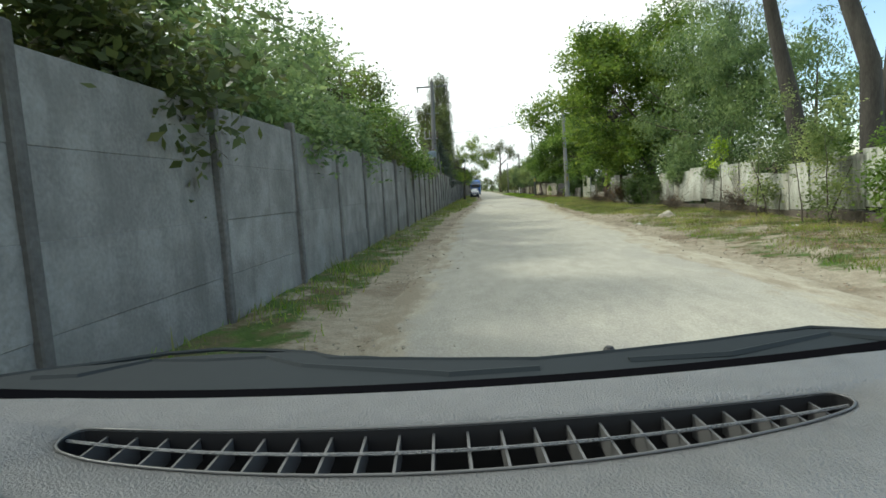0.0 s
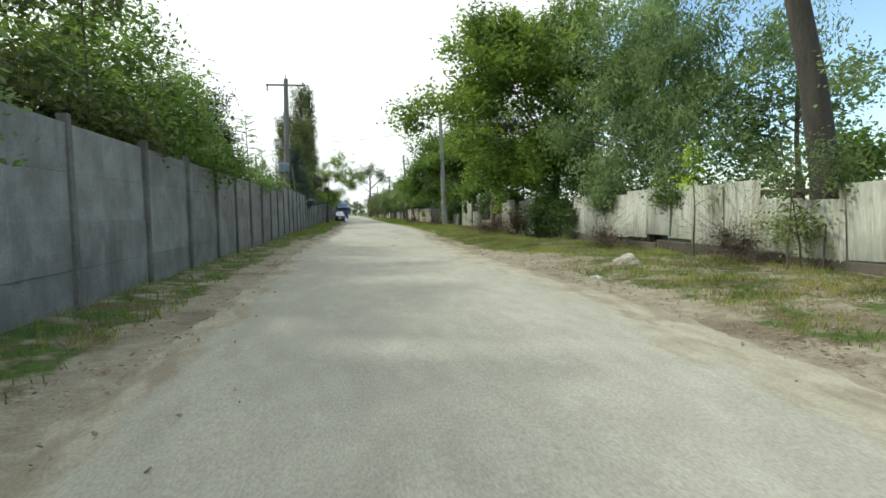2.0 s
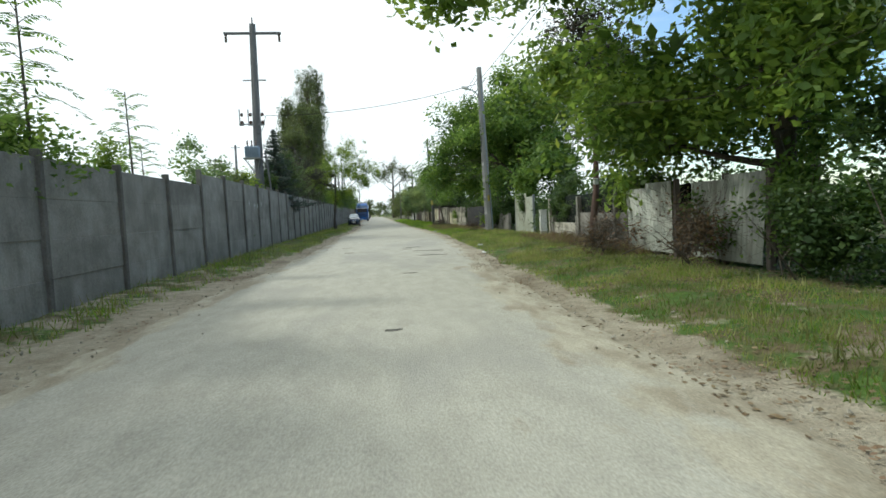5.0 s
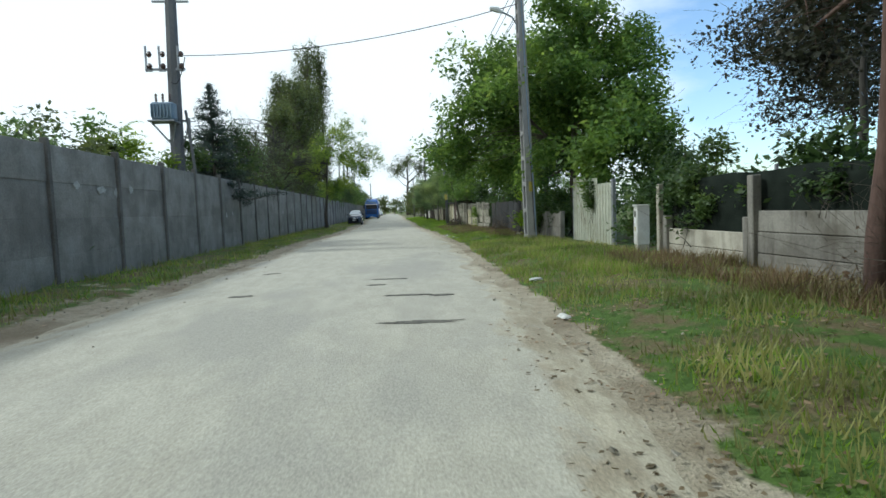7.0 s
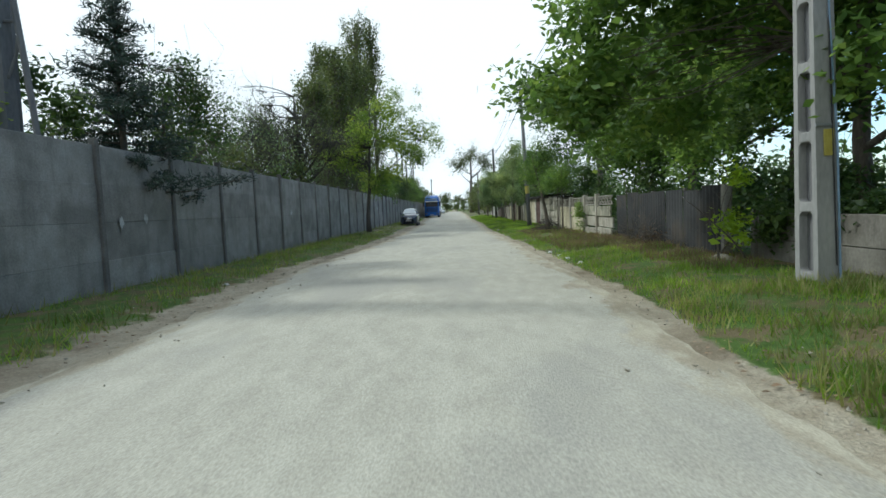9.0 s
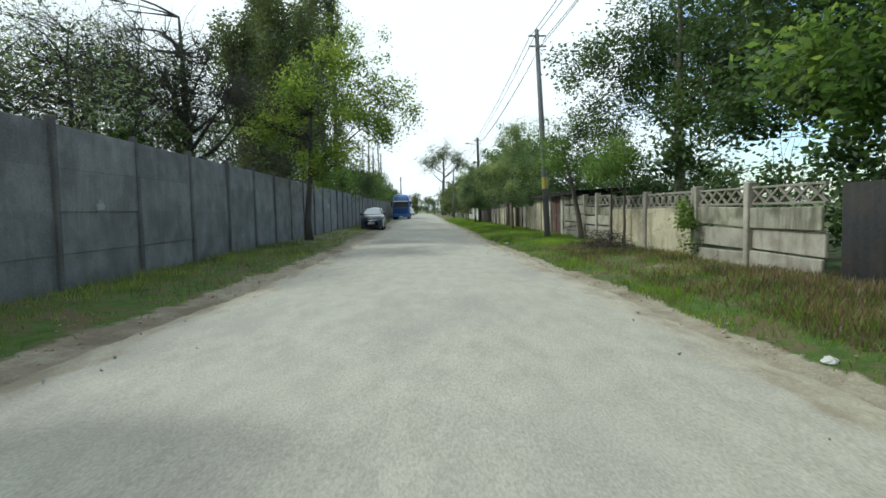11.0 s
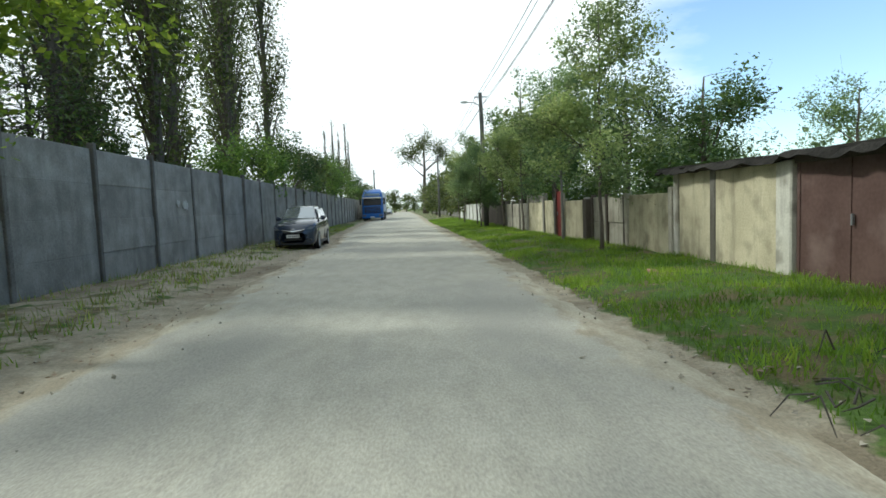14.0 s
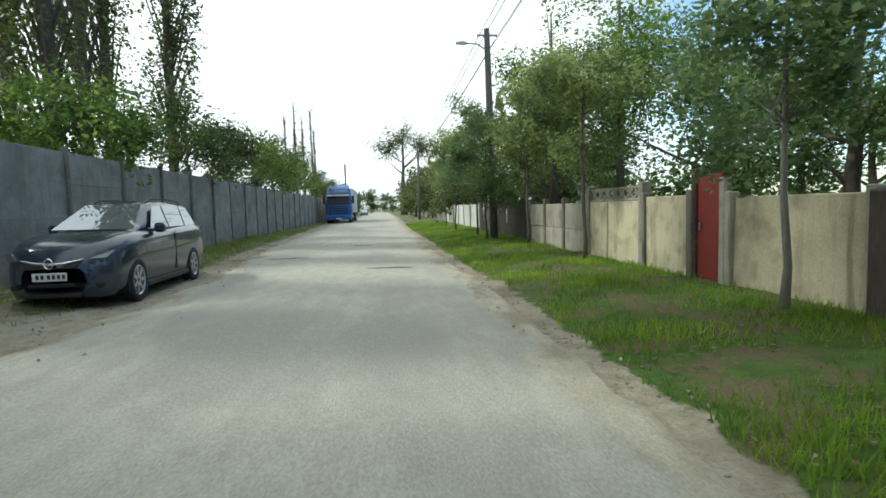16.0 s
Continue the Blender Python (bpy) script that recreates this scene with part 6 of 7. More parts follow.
def poplar(name, label, x, y, h, r, seed, per=30, stem=0.26):
    g = np.random.default_rng(seed)
    base = thing(name, label, "tree", (x, y, 0), "poplars")
    b = Build().tube([(0, 0, -0.2), (0.1, 0, h * 0.5), (0, 0.1, h)], [stem, stem * 0.62, 0.02], 8)
    twig = Build()
    c = []
    for k in range(int(h * 5)):
        z = h * (0.14 + 0.8 * g.uniform() ** 0.9)
        a = g.uniform(0, 6.28)
        w = r * (0.35 + 0.65 * math.sin(math.pi * min(1, (z / h) ** 0.8))) * g.uniform(0.5, 1)
        end = np.array([math.cos(a) * w, math.sin(a) * w, z + 1.9 * w + 0.8])
        twig.tube([(0, 0, z - 0.3), tuple(end * np.array([0.7, 0.7, 1]) - np.array([0, 0, 0.5 * w])), tuple(end)], [stem * 0.17, stem * 0.12, 0.006], 4, False)
        for s in (0.45, 0.7, 1.0, 1.15):
            c.append(np.array([end[0] * min(1, s + 0.15), end[1] * min(1, s + 0.15), z + (end[2] - z) * s]))
    part("trunk", b, M["bark"], base)
    tagged(part("branchwood", twig, M["bark"], base), kind="stuff")
    part("crown", quads_mesh("crown", leaf_cloud(g, np.array(c), per, 0.24, 0.17, 0.2, 0.7)), M["leaf_olive"], base)


poplar("poplar", "tall slender poplar behind the wall", -8.0, 97.5, 15.0, 1.3, 1, 18)
poplar("poplar", "tall slender poplar behind the wall", -9.7, 102.6, 19.5, 1.6, 2, 16)
poplar("poplar", "tall narrow poplar above the hedge", -9.9, 104.8, 22.0, 2.3, 3, 20)
poplar("poplar", "tall narrow poplar above the hedge", -8.6, 107.8, 23.0, 1.5, 14, 24)
poplar("poplar", "slender poplar with thin foliage", -13.0, 104.0, 16.5, 1.6, 4, 18)
poplar("poplar", "slender poplar with thin foliage", -8.6, 92.5, 14.5, 1.6, 5, 18)
for k, (x, y, h) in enumerate(((-8.1, 84.5, 12.4), (-9.0, 86.8, 13.0), (-7.9, 89.4, 13.5), (-9.6, 82.6, 9.8), (-8.8, 80.4, 9.2), (-10.6, 90.2, 14.6))):
    poplar("poplar", "slender poplar close behind the wall", x, y, h, 1.5, 8 + k, 26)
for k, (x, y, h) in enumerate(((-10.3, 148, 12.5), (-9.5, 150, 14.0), (-9.0, 153, 13.0), (-8.3, 156, 14.5), (-7.7, 154, 12.0))):
    poplar("bare_poplar", "far thin bare poplar", x, y, h, 0.45, 20 + k, 1, 0.15)
for k, (x, y, h) in enumerate(((-7.6, 96.4, 5.6), (-7.4, 100.5, 6.6), (-7.2, 106, 6.4), (-7.1, 112, 6.6), (-7.0, 118, 6.4), (-6.9, 124, 6.6), (-6.8, 131, 6.2), (-6.8, 138, 6.0), (-6.9, 148, 5.4), (-6.9, 160, 5.4))):
    r = random.Random(k)
    blobs = [(r.uniform(-0.8, 0.2), r.uniform(-3, 3), h * r.uniform(0.3, 0.82), r.uniform(0.7, 1.1), r.uniform(1.2, 2.0), r.uniform(0.7, 1.3)) for _ in range(5)]
    blobs += [(r.uniform(0.9, 2.3), r.uniform(-3, 3), r.uniform(3.3, max(4.0, h * 0.8)), r.uniform(0.9, 1.4), r.uniform(1.2, 2.0), 0.85) for _ in range(5)]
    tree("wall_hedge", "dense green hedge bulging over the concrete wall", min(x, -7.4), y, h, 0.10, blobs, ("leaf_green", "leaf_dark", "leaf_olive")[k % 3], clumps=210, per=21, spread=0.3, size=0.15,
         limbs=40, seed=140 + k, group="hedge", category="hedge", fork=0.15)
for x, y, s in ((-11, 235, 1.5), (-7, 250, 1.3), (8, 245, 1.6), (12, 225, 1.5), (1.5, 300, 1.4), (-3, 310, 1.3), (-15, 270, 1.8), (16, 290, 1.8)):
    placed(far, x, y, s, x * 30)
for k, (x, y, h, lf) in enumerate(((7.0, 61.6, 3.4, "leaf_dark"), (7.1, 64.4, 3.6, "leaf_dark"), (7.0, 67.2, 3.4, "leaf_dark"), (7.3, 70.4, 3.3, "leaf_dark"), (7.4, 73.4, 2.9, "leaf_dark"), (7.4, 84.0, 2.4, "leaf_dark"), (7.5, 91.5, 2.6, "leaf_dark"), (7.6, 97, 2.8, "leaf_green"),
                                       (7.6, 51.0, 3.4, "leaf_dark"), (7.2, 56.0, 3.3, "leaf_dark"), (7.6, 53.6, 3.6, "leaf_dark"), (7.5, 59.2, 3.0, "leaf_dark"), (8.3, 47.5, 3.4, "leaf_dark"), (7.3, 11.0, 2.6, "leaf_grey"), (7.5, 16.5, 2.8, "leaf_green"), (7.2, 20.5, 2.5, "leaf_dark"), (7.0, 24.5, 2.7, "leaf_dark"), (7.4, 28.0, 2.9, "leaf_dark"), (7.6, 32.6, 2.4, "leaf_dark"), (7.6, 36.5, 2.0, "leaf_dark"), (7.6, 39.5, 2.2, "leaf_dark"))):
    shrub("garden_shrub", "dark green shrub behind the roadside wall", x, y, 0.9, 2.0, h, lf, 160 + k, 68, 26, 0.14, 0.24)


def woods(name, label, x0, x1, y0, y1, h, n, seed, leaf="leaf_green"):
    """A far belt of woodland as one mass of leaves."""
    g = np.random.default_rng(seed)
    c = np.stack([g.uniform(x0, x1, n), g.uniform(y0, y1, n), np.zeros(n)], 1)
    top = np.array([h * (0.6 + 0.55 * noise.noise((p * 0.13, q * 0.13, seed))) for p, q, _ in c])
    c[:, 2] = g.uniform(0, 1, n) ** 0.8 * np.maximum(top, 1.0)
    solid(name, quads_mesh(name, leaf_cloud(g, c, 5, 0.6, 0.55, 0.1, 0.6)), M[leaf], label, "trees", "stuff")


woods("far_woods", "distant belt of green trees closing the end of the road", -60, 60, 322, 345, 9, 2600, 1)
woods("far_woods", "green thicket behind the gardens", 26, 32, -5, 200, 6.0, 2600, 2, "leaf_dark")
woods("far_woods", "green thicket behind the concrete wall", -32, -26, -5, 200, 6.5, 2200, 3)


# ---- vehicles ----
def gloss(name, colour, rough=0.1, metal=0.0, coat=0.0, spec=0.5, alpha=1.0):
    m = bpy.data.materials.new(name)
    m.use_nodes = True
    nt = m.node_tree
    bs = nt.nodes["Principled BSDF"]
    bs.inputs["Base Color"].default_value = (*colour, 1)
    bs.inputs["Metallic"].default_value, bs.inputs["Coat Weight"].default_value = metal, coat
    bs.inputs["Specular IOR Level"].default_value = spec
    nz = nt.nodes.new("ShaderNodeTexNoise")
    nz.inputs["Scale"].default_value, nz.inputs["Detail"].default_value = 9, 5
    mr = nt.nodes.new("ShaderNodeMapRange")
    mr.inputs["To Min"].default_value, mr.inputs["To Max"].default_value = rough, rough + 0.12
    geo = nt.nodes.new("ShaderNodeNewGeometry")
    nt.links.new(geo.outputs["Position"], nz.inputs["Vector"])
    nt.links.new(nz.outputs["Fac"], mr.inputs[0])
    nt.links.new(mr.outputs[0], bs.inputs["Roughness"])
    return m


GLASS = gloss("car_glass", (0.32, 0.35, 0.37), -0.05, 0.65, spec=1.0)
PAINT = gloss("dark_blue_grey_paint", (0.022, 0.032, 0.055), 0.14, 0.1, 0.55)
CHROME = gloss("chrome", (0.62, 0.63, 0.64), 0.08, 1.0)
TYRE = gloss("tyre_rubber", (0.012, 0.012, 0.012), 0.75)
RIM = gloss("alloy_rim", (0.42, 0.43, 0.44), 0.25, 0.8)
LAMP = gloss("clear_headlamp", (0.12, 0.13, 0.14), 0.08, 0.2, 1.0)
BLACK = gloss("black_plastic", (0.012, 0.012, 0.013), 0.5)
PLATE = gloss("white_plate", (0.6, 0.6, 0.58), 0.4)
BLUE = gloss("blue_truck_paint", (0.01, 0.09, 0.33), 0.3, 0.0, 0.3, 0.3)
DARK_GLASS = gloss("dark_cab_glass", (0.008, 0.01, 0.014), 0.15, spec=0.25)
WHITE = gloss("white_tarpaulin", (0.55, 0.57, 0.60), 0.6)
SILVER = gloss("silver_paint", (0.42, 0.43, 0.44), 0.2, 0.5, 1.0)


def loft(rings, close=True):
    n = len(rings[0])
    v = [p for r in rings for p in r]
    f = [(i * n + k, i * n + k + 1, (i + 1) * n + k + 1, (i + 1) * n + k) for i in range(len(rings) - 1) for k in range(n - 1)]
    if close:
        f += [tuple(range(n)), tuple((len(rings) - 1) * n + k for k in range(n))[::-1]]
        f += [(i * n + n - 1, i * n, (i + 1) * n, (i + 1) * n + n - 1) for i in range(len(rings) - 1)]
    return Build().add(v, f)


def slab(corners, thick):
    """A pane: a loop of corners thickened along its normal."""
    c = [Vector(p) for p in corners]
    nrm = (c[1] - c[0]).cross(c[2] - c[1]).normalized() * thick
    n = len(c)
    v = c + [p + nrm for p in c]
    f = [tuple(range(n))[::-1], tuple(n + k for k in range(n))] + [(k, (k + 1) % n, n + (k + 1) % n, n + k) for k in range(n)]
    return Build().add(v, f)


def wheel(parent, x, y, r, width, side, spokes=7):
    def turned(profile, n=28):
        v = [(x + side * a, y + b * math.cos(2 * math.pi * k / n), r + b * math.sin(2 * math.pi * k / n)) for a, b in profile for k in range(n)]
        f = [(i * n + k, i * n + (k + 1) % n, (i + 1) * n + (k + 1) % n, (i + 1) * n + k) for i in range(len(profile) - 1) for k in range(n)]
        return Build().add(v, f)

    hub = part("wheel", turned([(-width, r * 0.62), (-width, r * 0.96), (-width * 0.9, r), (-0.03, r), (0.0, r * 0.96), (0.0, r * 0.70), (-0.02, r * 0.66), (-0.05, r * 0.66)]), TYRE, parent, "black rubber tyre", True)
    rim = turned([(-0.01, r * 0.70), (0.004, r * 0.66), (-0.02, r * 0.60), (-0.10, r * 0.58), (-0.10, 0.02)])
    for k in range(spokes):
        a = 2 * math.pi * k / spokes
        d, t = Vector((0, math.cos(a), math.sin(a))), Vector((0, -math.sin(a), math.cos(a)))
        c0, c1 = Vector((x - side * 0.02, y, r)) + d * r * 0.10, Vector((x - side * 0.008, y, r)) + d * r * 0.64
        v = [c0 + t * 0.03, c0 - t * 0.03, c1 - t * 0.022, c1 + t * 0.022]
        rim.add(v + [p - Vector((side * 0.03, 0, 0)) for p in v], [(0, 1, 2, 3), (4, 7, 6, 5), (0, 4, 5, 1), (1, 5, 6, 2), (2, 6, 7, 3), (3, 7, 4, 0)])
    part("rim", rim, RIM, hub, "silver alloy rim")


def estate_car(name, label, x, y, turn, paint):
    base = thing(name, label, "car", (x, y, 0), turn=turn)
    def nose(px, sy):
        return sy + (0.27 * (px / 0.9) ** 2 * (1 - sy / 0.6) if sy < 0.6 else 0)

    st = [(-0.02, 0.30, 0.50, 0.54, 0.62), (0.0, 0.24, 0.64, 0.62, 0.71), (0.03, 0.20, 0.76, 0.69, 0.79), (0.12, 0.19, 0.84, 0.77, 0.87), (0.35, 0.19, 0.88, 0.86, 0.95), (0.8, 0.2, 0.90, 0.94, 1.03), (1.2, 0.2, 0.907, 0.98, 1.07),
          (1.9, 0.2, 0.907, 1.0, 1.05), (2.9, 0.2, 0.907, 1.03, 1.06), (3.9, 0.2, 0.895, 1.06, 1.08), (4.4, 0.22, 0.86, 1.04, 1.06), (4.62, 0.28, 0.80, 0.92, 1.0), (4.7, 0.36, 0.7, 0.80, 0.88)]
    rings = []
    for sy, zb, w, zs, zt in st:
        half = [(w * 0.86, zb), (w * 0.975, zb + 0.10), (w, zb + (zs - zb) * 0.55), (w * 0.985, zs - 0.10), (w * 0.95, zs - 0.01), (w * 0.84, zs + (zt - zs) * 0.65), (w * 0.5, zt - 0.004), (0, zt)]
        ring = [(px, nose(px, sy), pz) for px, pz in half]
        rings.append(ring + [(-px, py, pz) for px, py, pz in ring[-2::-1]])
    part("body", loft(rings), paint, base, smooth=True)
    # cabin: pillars and roof, with panes set on it
    gh = [(1.20, 0.76, 1.03, 0.28, 1.05), (1.6, 0.76, 1.05, 0.50, 1.24), (2.1, 0.755, 1.05, 0.52, 1.445), (2.5, 0.75, 1.05, 0.545, 1.505), (3.2, 0.745, 1.06, 0.55, 1.52), (3.9, 0.73, 1.07, 0.53, 1.485),
          (4.15, 0.715, 1.07, 0.51, 1.44), (4.42, 0.69, 1.06, 0.54, 1.20), (4.58, 0.66, 1.03, 0.48, 1.04)]
    rings = []
    for sy, w0, z0, w1, z1 in gh:
        half = [(w0, z0 - 0.03), ((w0 * 2 + w1) / 3 + 0.015, z0 + (z1 - z0) * 0.4), (w1 + 0.03, z0 + (z1 - z0) * 0.86), (w1 - 0.06, z1 - 0.012), (w1 * 0.5, z1 + 0.012), (0, z1 + 0.02)]
        ring = [(px, sy, pz) for px, pz in half]
        rings.append(ring + [(-px, py, pz) for px, py, pz in ring[-2::-1]])
    part("cabin", loft(rings), paint, base, smooth=True)
    part("windscreen", slab([(-0.72, 1.24, 1.075), (0, 1.17, 1.075), (0.72, 1.24, 1.075), (0.52, 2.03, 1.45), (0, 1.99, 1.462), (-0.52, 2.03, 1.45)], 0.012), GLASS, base, "windscreen reflecting the sky")
    part("rear_window", slab([(0.55, 4.58, 1.09), (-0.55, 4.58, 1.09), (-0.46, 4.24, 1.43), (0.46, 4.24, 1.43)], 0.03), GLASS, base)
    for s in (1, -1):
        for ya, yb, yc, yd in ((1.72, 2.62, 2.58, 2.22), (2.68, 3.55, 3.50, 2.66), (3.62, 4.30, 4.02, 3.58)):
            def at_side(py, low):
                w0, w1 = np.interp(py, (1.2, 2.5, 4.5), (0.79, 0.75, 0.69)), np.interp(py, (1.2, 2.2, 3.9, 4.3), (0.545, 0.555, 0.545, 0.53))
                top = np.interp(py, (1.7, 2.2, 3.2, 4.0, 4.3), (1.23, 1.42, 1.455, 1.41, 1.26))
                return (s * ((w0 + 0.022) if low else (w1 + 0.072)), py, 1.065 if low else top)
            loop = [at_side(ya, True), at_side(yb, True), at_side(yc, False), at_side(yd, False)]
            part("side_window", slab(loop if s > 0 else loop[::-1], 0.012), GLASS, base)
        part("door_line", Build().box((s * 0.9 - 0.006, 2.64, 0.32), (s * 0.9 + 0.012, 2.65, 1.0)), BLACK, base)
        part("sill", Build().box((s * 0.83 - 0.05, 1.3, 0.19), (s * 0.83 + 0.07, 3.3, 0.27), 0.01), BLACK, base)
        mirror = part("wing_mirror", Build().box((s * 0.97 - 0.10, 1.70, 1.0), (s * 0.97 + 0.10, 1.84, 1.15), 0.035), paint, base)
        part("mirror_glass", Build().box((s * 0.97 - 0.08, 1.838, 1.02), (s * 0.97 + 0.08, 1.848, 1.13), 0.004), GLASS, mirror)
        part("mirror_foot", Build().box((min(s * 0.78, s * 0.9), 1.76, 1.02), (max(s * 0.78, s * 0.9), 1.81, 1.06)), BLACK, mirror)
        part("headlight", slab([(s * 0.52, nose(0.52, 0.015), 0.70), (s * 0.74, nose(0.74, 0.03), 0.70), (s * 0.84, nose(0.84, 0.14), 0.80), (s * 0.66, nose(0.66, 0.06), 0.80)][:: 1 if s > 0 else -1], 0.035), LAMP, base, "clear headlight")
        part("fog_light", Build().box((s * 0.62 - 0.09, nose(0.6, 0.0), 0.32), (s * 0.62 + 0.09, nose(0.66, 0.05), 0.40), 0.015), BLACK, base)
        part("roof_rail", Build().tube([(s * 0.50, 2.3, 1.49), (s * 0.505, 2.5, 1.54), (s * 0.505, 3.2, 1.555), (s * 0.49, 3.9, 1.515), (s * 0.48, 4.05, 1.47)], 0.013, 6), BLACK, base)
        for wy in (0.95, 3.635):
            b = Build()
            arch = [(wy + 0.37 * math.cos(a), 0.33 + 0.37 * math.sin(a)) for a in np.linspace(-0.35, math.pi + 0.35, 15)]
            v = [(s * 0.875, py, pz) for py, pz in arch] + [(s * 0.55, py, pz) for py, pz in arch]
            b.add(v, [tuple(range(15)), *[(k, k + 1, 15 + k + 1, 15 + k) for k in range(14)]])
            b.box((min(s * 0.55, s * 0.885), wy - 0.36, 0.24), (max(s * 0.55, s * 0.885), wy + 0.36, 0.34))
            part("wheel_arch", b, BLACK, base, "black wheel arch")
            wheel(base, s * 0.905, wy, 0.325, 0.21, s)
        part("tail_light", Build().box((s * 0.72 - 0.08, 4.5, 0.78), (s * 0.72 + 0.06, 4.66, 1.0), 0.03), M["red"], base)
    part("grille", Build().box((-0.34, -0.035, 0.36), (0.34, 0.03, 0.41), 0.01), BLACK, base)
    part("upper_grille", slab([(-0.36, -0.005, 0.60), (0.36, -0.005, 0.60), (0.46, 0.05, 0.70), (-0.46, 0.05, 0.70)], 0.014), BLACK, base)
    part("chrome_bar", Build().tube([(-0.47, 0.045, 0.72), (-0.22, -0.015, 0.675), (0, -0.03, 0.66), (0.22, -0.015, 0.675), (0.47, 0.045, 0.72)], [0.008, 0.018, 0.024, 0.018, 0.008], 8), CHROME, base, "chrome grille bar")
    part("badge", Build().tube([(0.065 * math.cos(a), -0.05, 0.675 + 0.065 * math.sin(a)) for a in np.linspace(0, 2 * math.pi, 17)], 0.011, 5, False), CHROME, base, "round chrome badge")
    plate = part("licence_plate", Build().box((-0.26, -0.055, 0.445), (0.26, -0.035, 0.555), 0.006), PLATE, base, "white licence plate with dark bars")
    for k in range(6):
        part("plate_bar", Build().box((-0.20 + k * 0.075 + (0.02 if k > 1 else 0), -0.059, 0.475), (-0.155 + k * 0.075 + (0.02 if k > 1 else 0), -0.054, 0.53)), BLACK, plate)
    part("lower_intake", Build().box((-0.42, -0.015, 0.215), (0.42, 0.06, 0.27), 0.015), BLACK, base)
    for s in (-1, 1):
        part("wiper", Build().tube([(s * 0.1 - 0.3, 1.2, 1.075), (s * 0.1 + 0.3, 1.27, 1.11)], 0.012, 4), BLACK, base)
    base.scale = (0.82, 0.93, 1.01)
    return base


estate_car("estate_car", "dark blue-grey estate car parked by the concrete wall", -3.54, 89.12, 0.8, PAINT)
estate_car("distant_car", "small distant silver car at the roadside", -3.4, 205, 0, SILVER)


def truck():
    base = thing("truck", "blue cab-over lorry with a pale trailer parked on the verge", "truck", (-3.52, 136.6, 0))
    rings = []
    for z, y0, w in ((0.45, 0.10, 1.20), (0.55, 0.0, 1.24), (1.5, -0.02, 1.25), (1.9, 0.0, 1.25), (2.75, 0.22, 1.23), (3.0, 0.30, 1.2), (3.45, 0.62, 1.1), (3.62, 0.95, 1.02)):
        rings.append([(-w, y0 + 0.18, z), (-w + 0.16, y0, z), (w - 0.16, y0, z), (w, y0 + 0.18, z), (w, 2.2, z), (-w, 2.2, z)])
    part("cab", loft(rings), BLUE, base, "blue cab")
    part("windscreen", slab([(-1.06, 0.0, 1.86), (1.06, 0.0, 1.86), (1.05, 0.20, 2.70), (-1.05, 0.20, 2.70)], 0.03), DARK_GLASS, base, "dark windscreen")
    part("sun_visor", Build().box((-1.1, -0.12, 2.70), (1.1, 0.3, 2.84), 0.03), M["white_paint"], base)
    part("roof_sign", Build().box((-0.9, 0.22, 3.02), (0.9, 0.42, 3.28), 0.03), M["blue_grey"], base)
    part("grille", Build().box((-0.95, -0.06, 0.95), (0.95, 0.05, 1.72), 0.03), BLACK, base)
    for k in range(4):
        part("grille_bar", Build().box((-0.85, -0.085, 1.05 + k * 0.16), (0.85, -0.055, 1.11 + k * 0.16), 0.01), BLUE, base)
    part("bumper", Build().box((-1.24, -0.14, 0.35), (1.24, 0.2, 0.85), 0.05), BLUE, base)
    part("licence_plate", Build().box((-0.26, -0.16, 0.42), (0.26, -0.14, 0.53)), PLATE, base)
    for s in (-1, 1):
        part("headlight", Build().box((s * 0.95 - 0.2, -0.17, 0.55), (s * 0.95 + 0.2, -0.12, 0.78), 0.03), LAMP, base)
        part("side_mirror", Build().box((s * 1.42 - 0.12, 0.1, 1.95), (s * 1.42 + 0.12, 0.25, 2.75), 0.04), BLACK, base)
        part("mirror_arm", Build().box((min(s * 1.2, s * 1.4), 0.16, 2.66), (max(s * 1.2, s * 1.4), 0.2, 2.7)), BLACK, base)
        part("side_window", Build().box((s * 1.24 - 0.012, 0.45, 1.85), (s * 1.24 + 0.015, 1.35, 2.6), 0.004), GLASS, base)
        for wy in (0.95, 4.6, 9.5, 10.8):
            wheel(base, s * 1.22, wy, 0.50, 0.32, s, 9)
    part("deflector", loft([[(-1.0, 0.9, 3.55), (1.0, 0.9, 3.55), (1.0, 2.2, 3.55), (-1.0, 2.2, 3.55)], [(-1.0, 1.6, 3.8), (1.0, 1.6, 3.8), (1.0, 2.2, 3.85), (-1.0, 2.2, 3.85)]]), BLUE, base)
    part("chassis", Build().box((-0.5, 0.6, 0.55), (0.5, 12.5, 0.95)), BLACK, base)
    part("trailer", Build().box((-1.25, 2.6, 1.05), (1.25, 13.0, 3.55), 0.04), WHITE, base, "pale grey trailer box")


truck()


# ---- small things on the ground and walls ----
def rock(name, label, x, y, sx, sy, sz, seed, mat="stone", z=0.08):
    bm = bmesh.new()
    bmesh.ops.create_icosphere(bm, subdivisions=3, radius=1)
    for v in bm.verts:
        v.co *= 1 + 0.42 * noise.noise(v.co * 1.3 + Vector((seed, 0, 0))) + 0.20 * abs(noise.noise(v.co * 2.7 + Vector((0, seed, 0)))) + 0.08 * noise.noise(v.co * 7)
        v.co = Vector((v.co.x * sx, v.co.y * sy, max(v.co.z, -0.35) * sz))
    me = bpy.data.meshes.new(name)
    bm.to_mesh(me)
    bm.free()
    solid(name, me, M[mat], label, "rock", at=pose(x, y, z + 0.3 * sz, 0, 0, seed * 40))


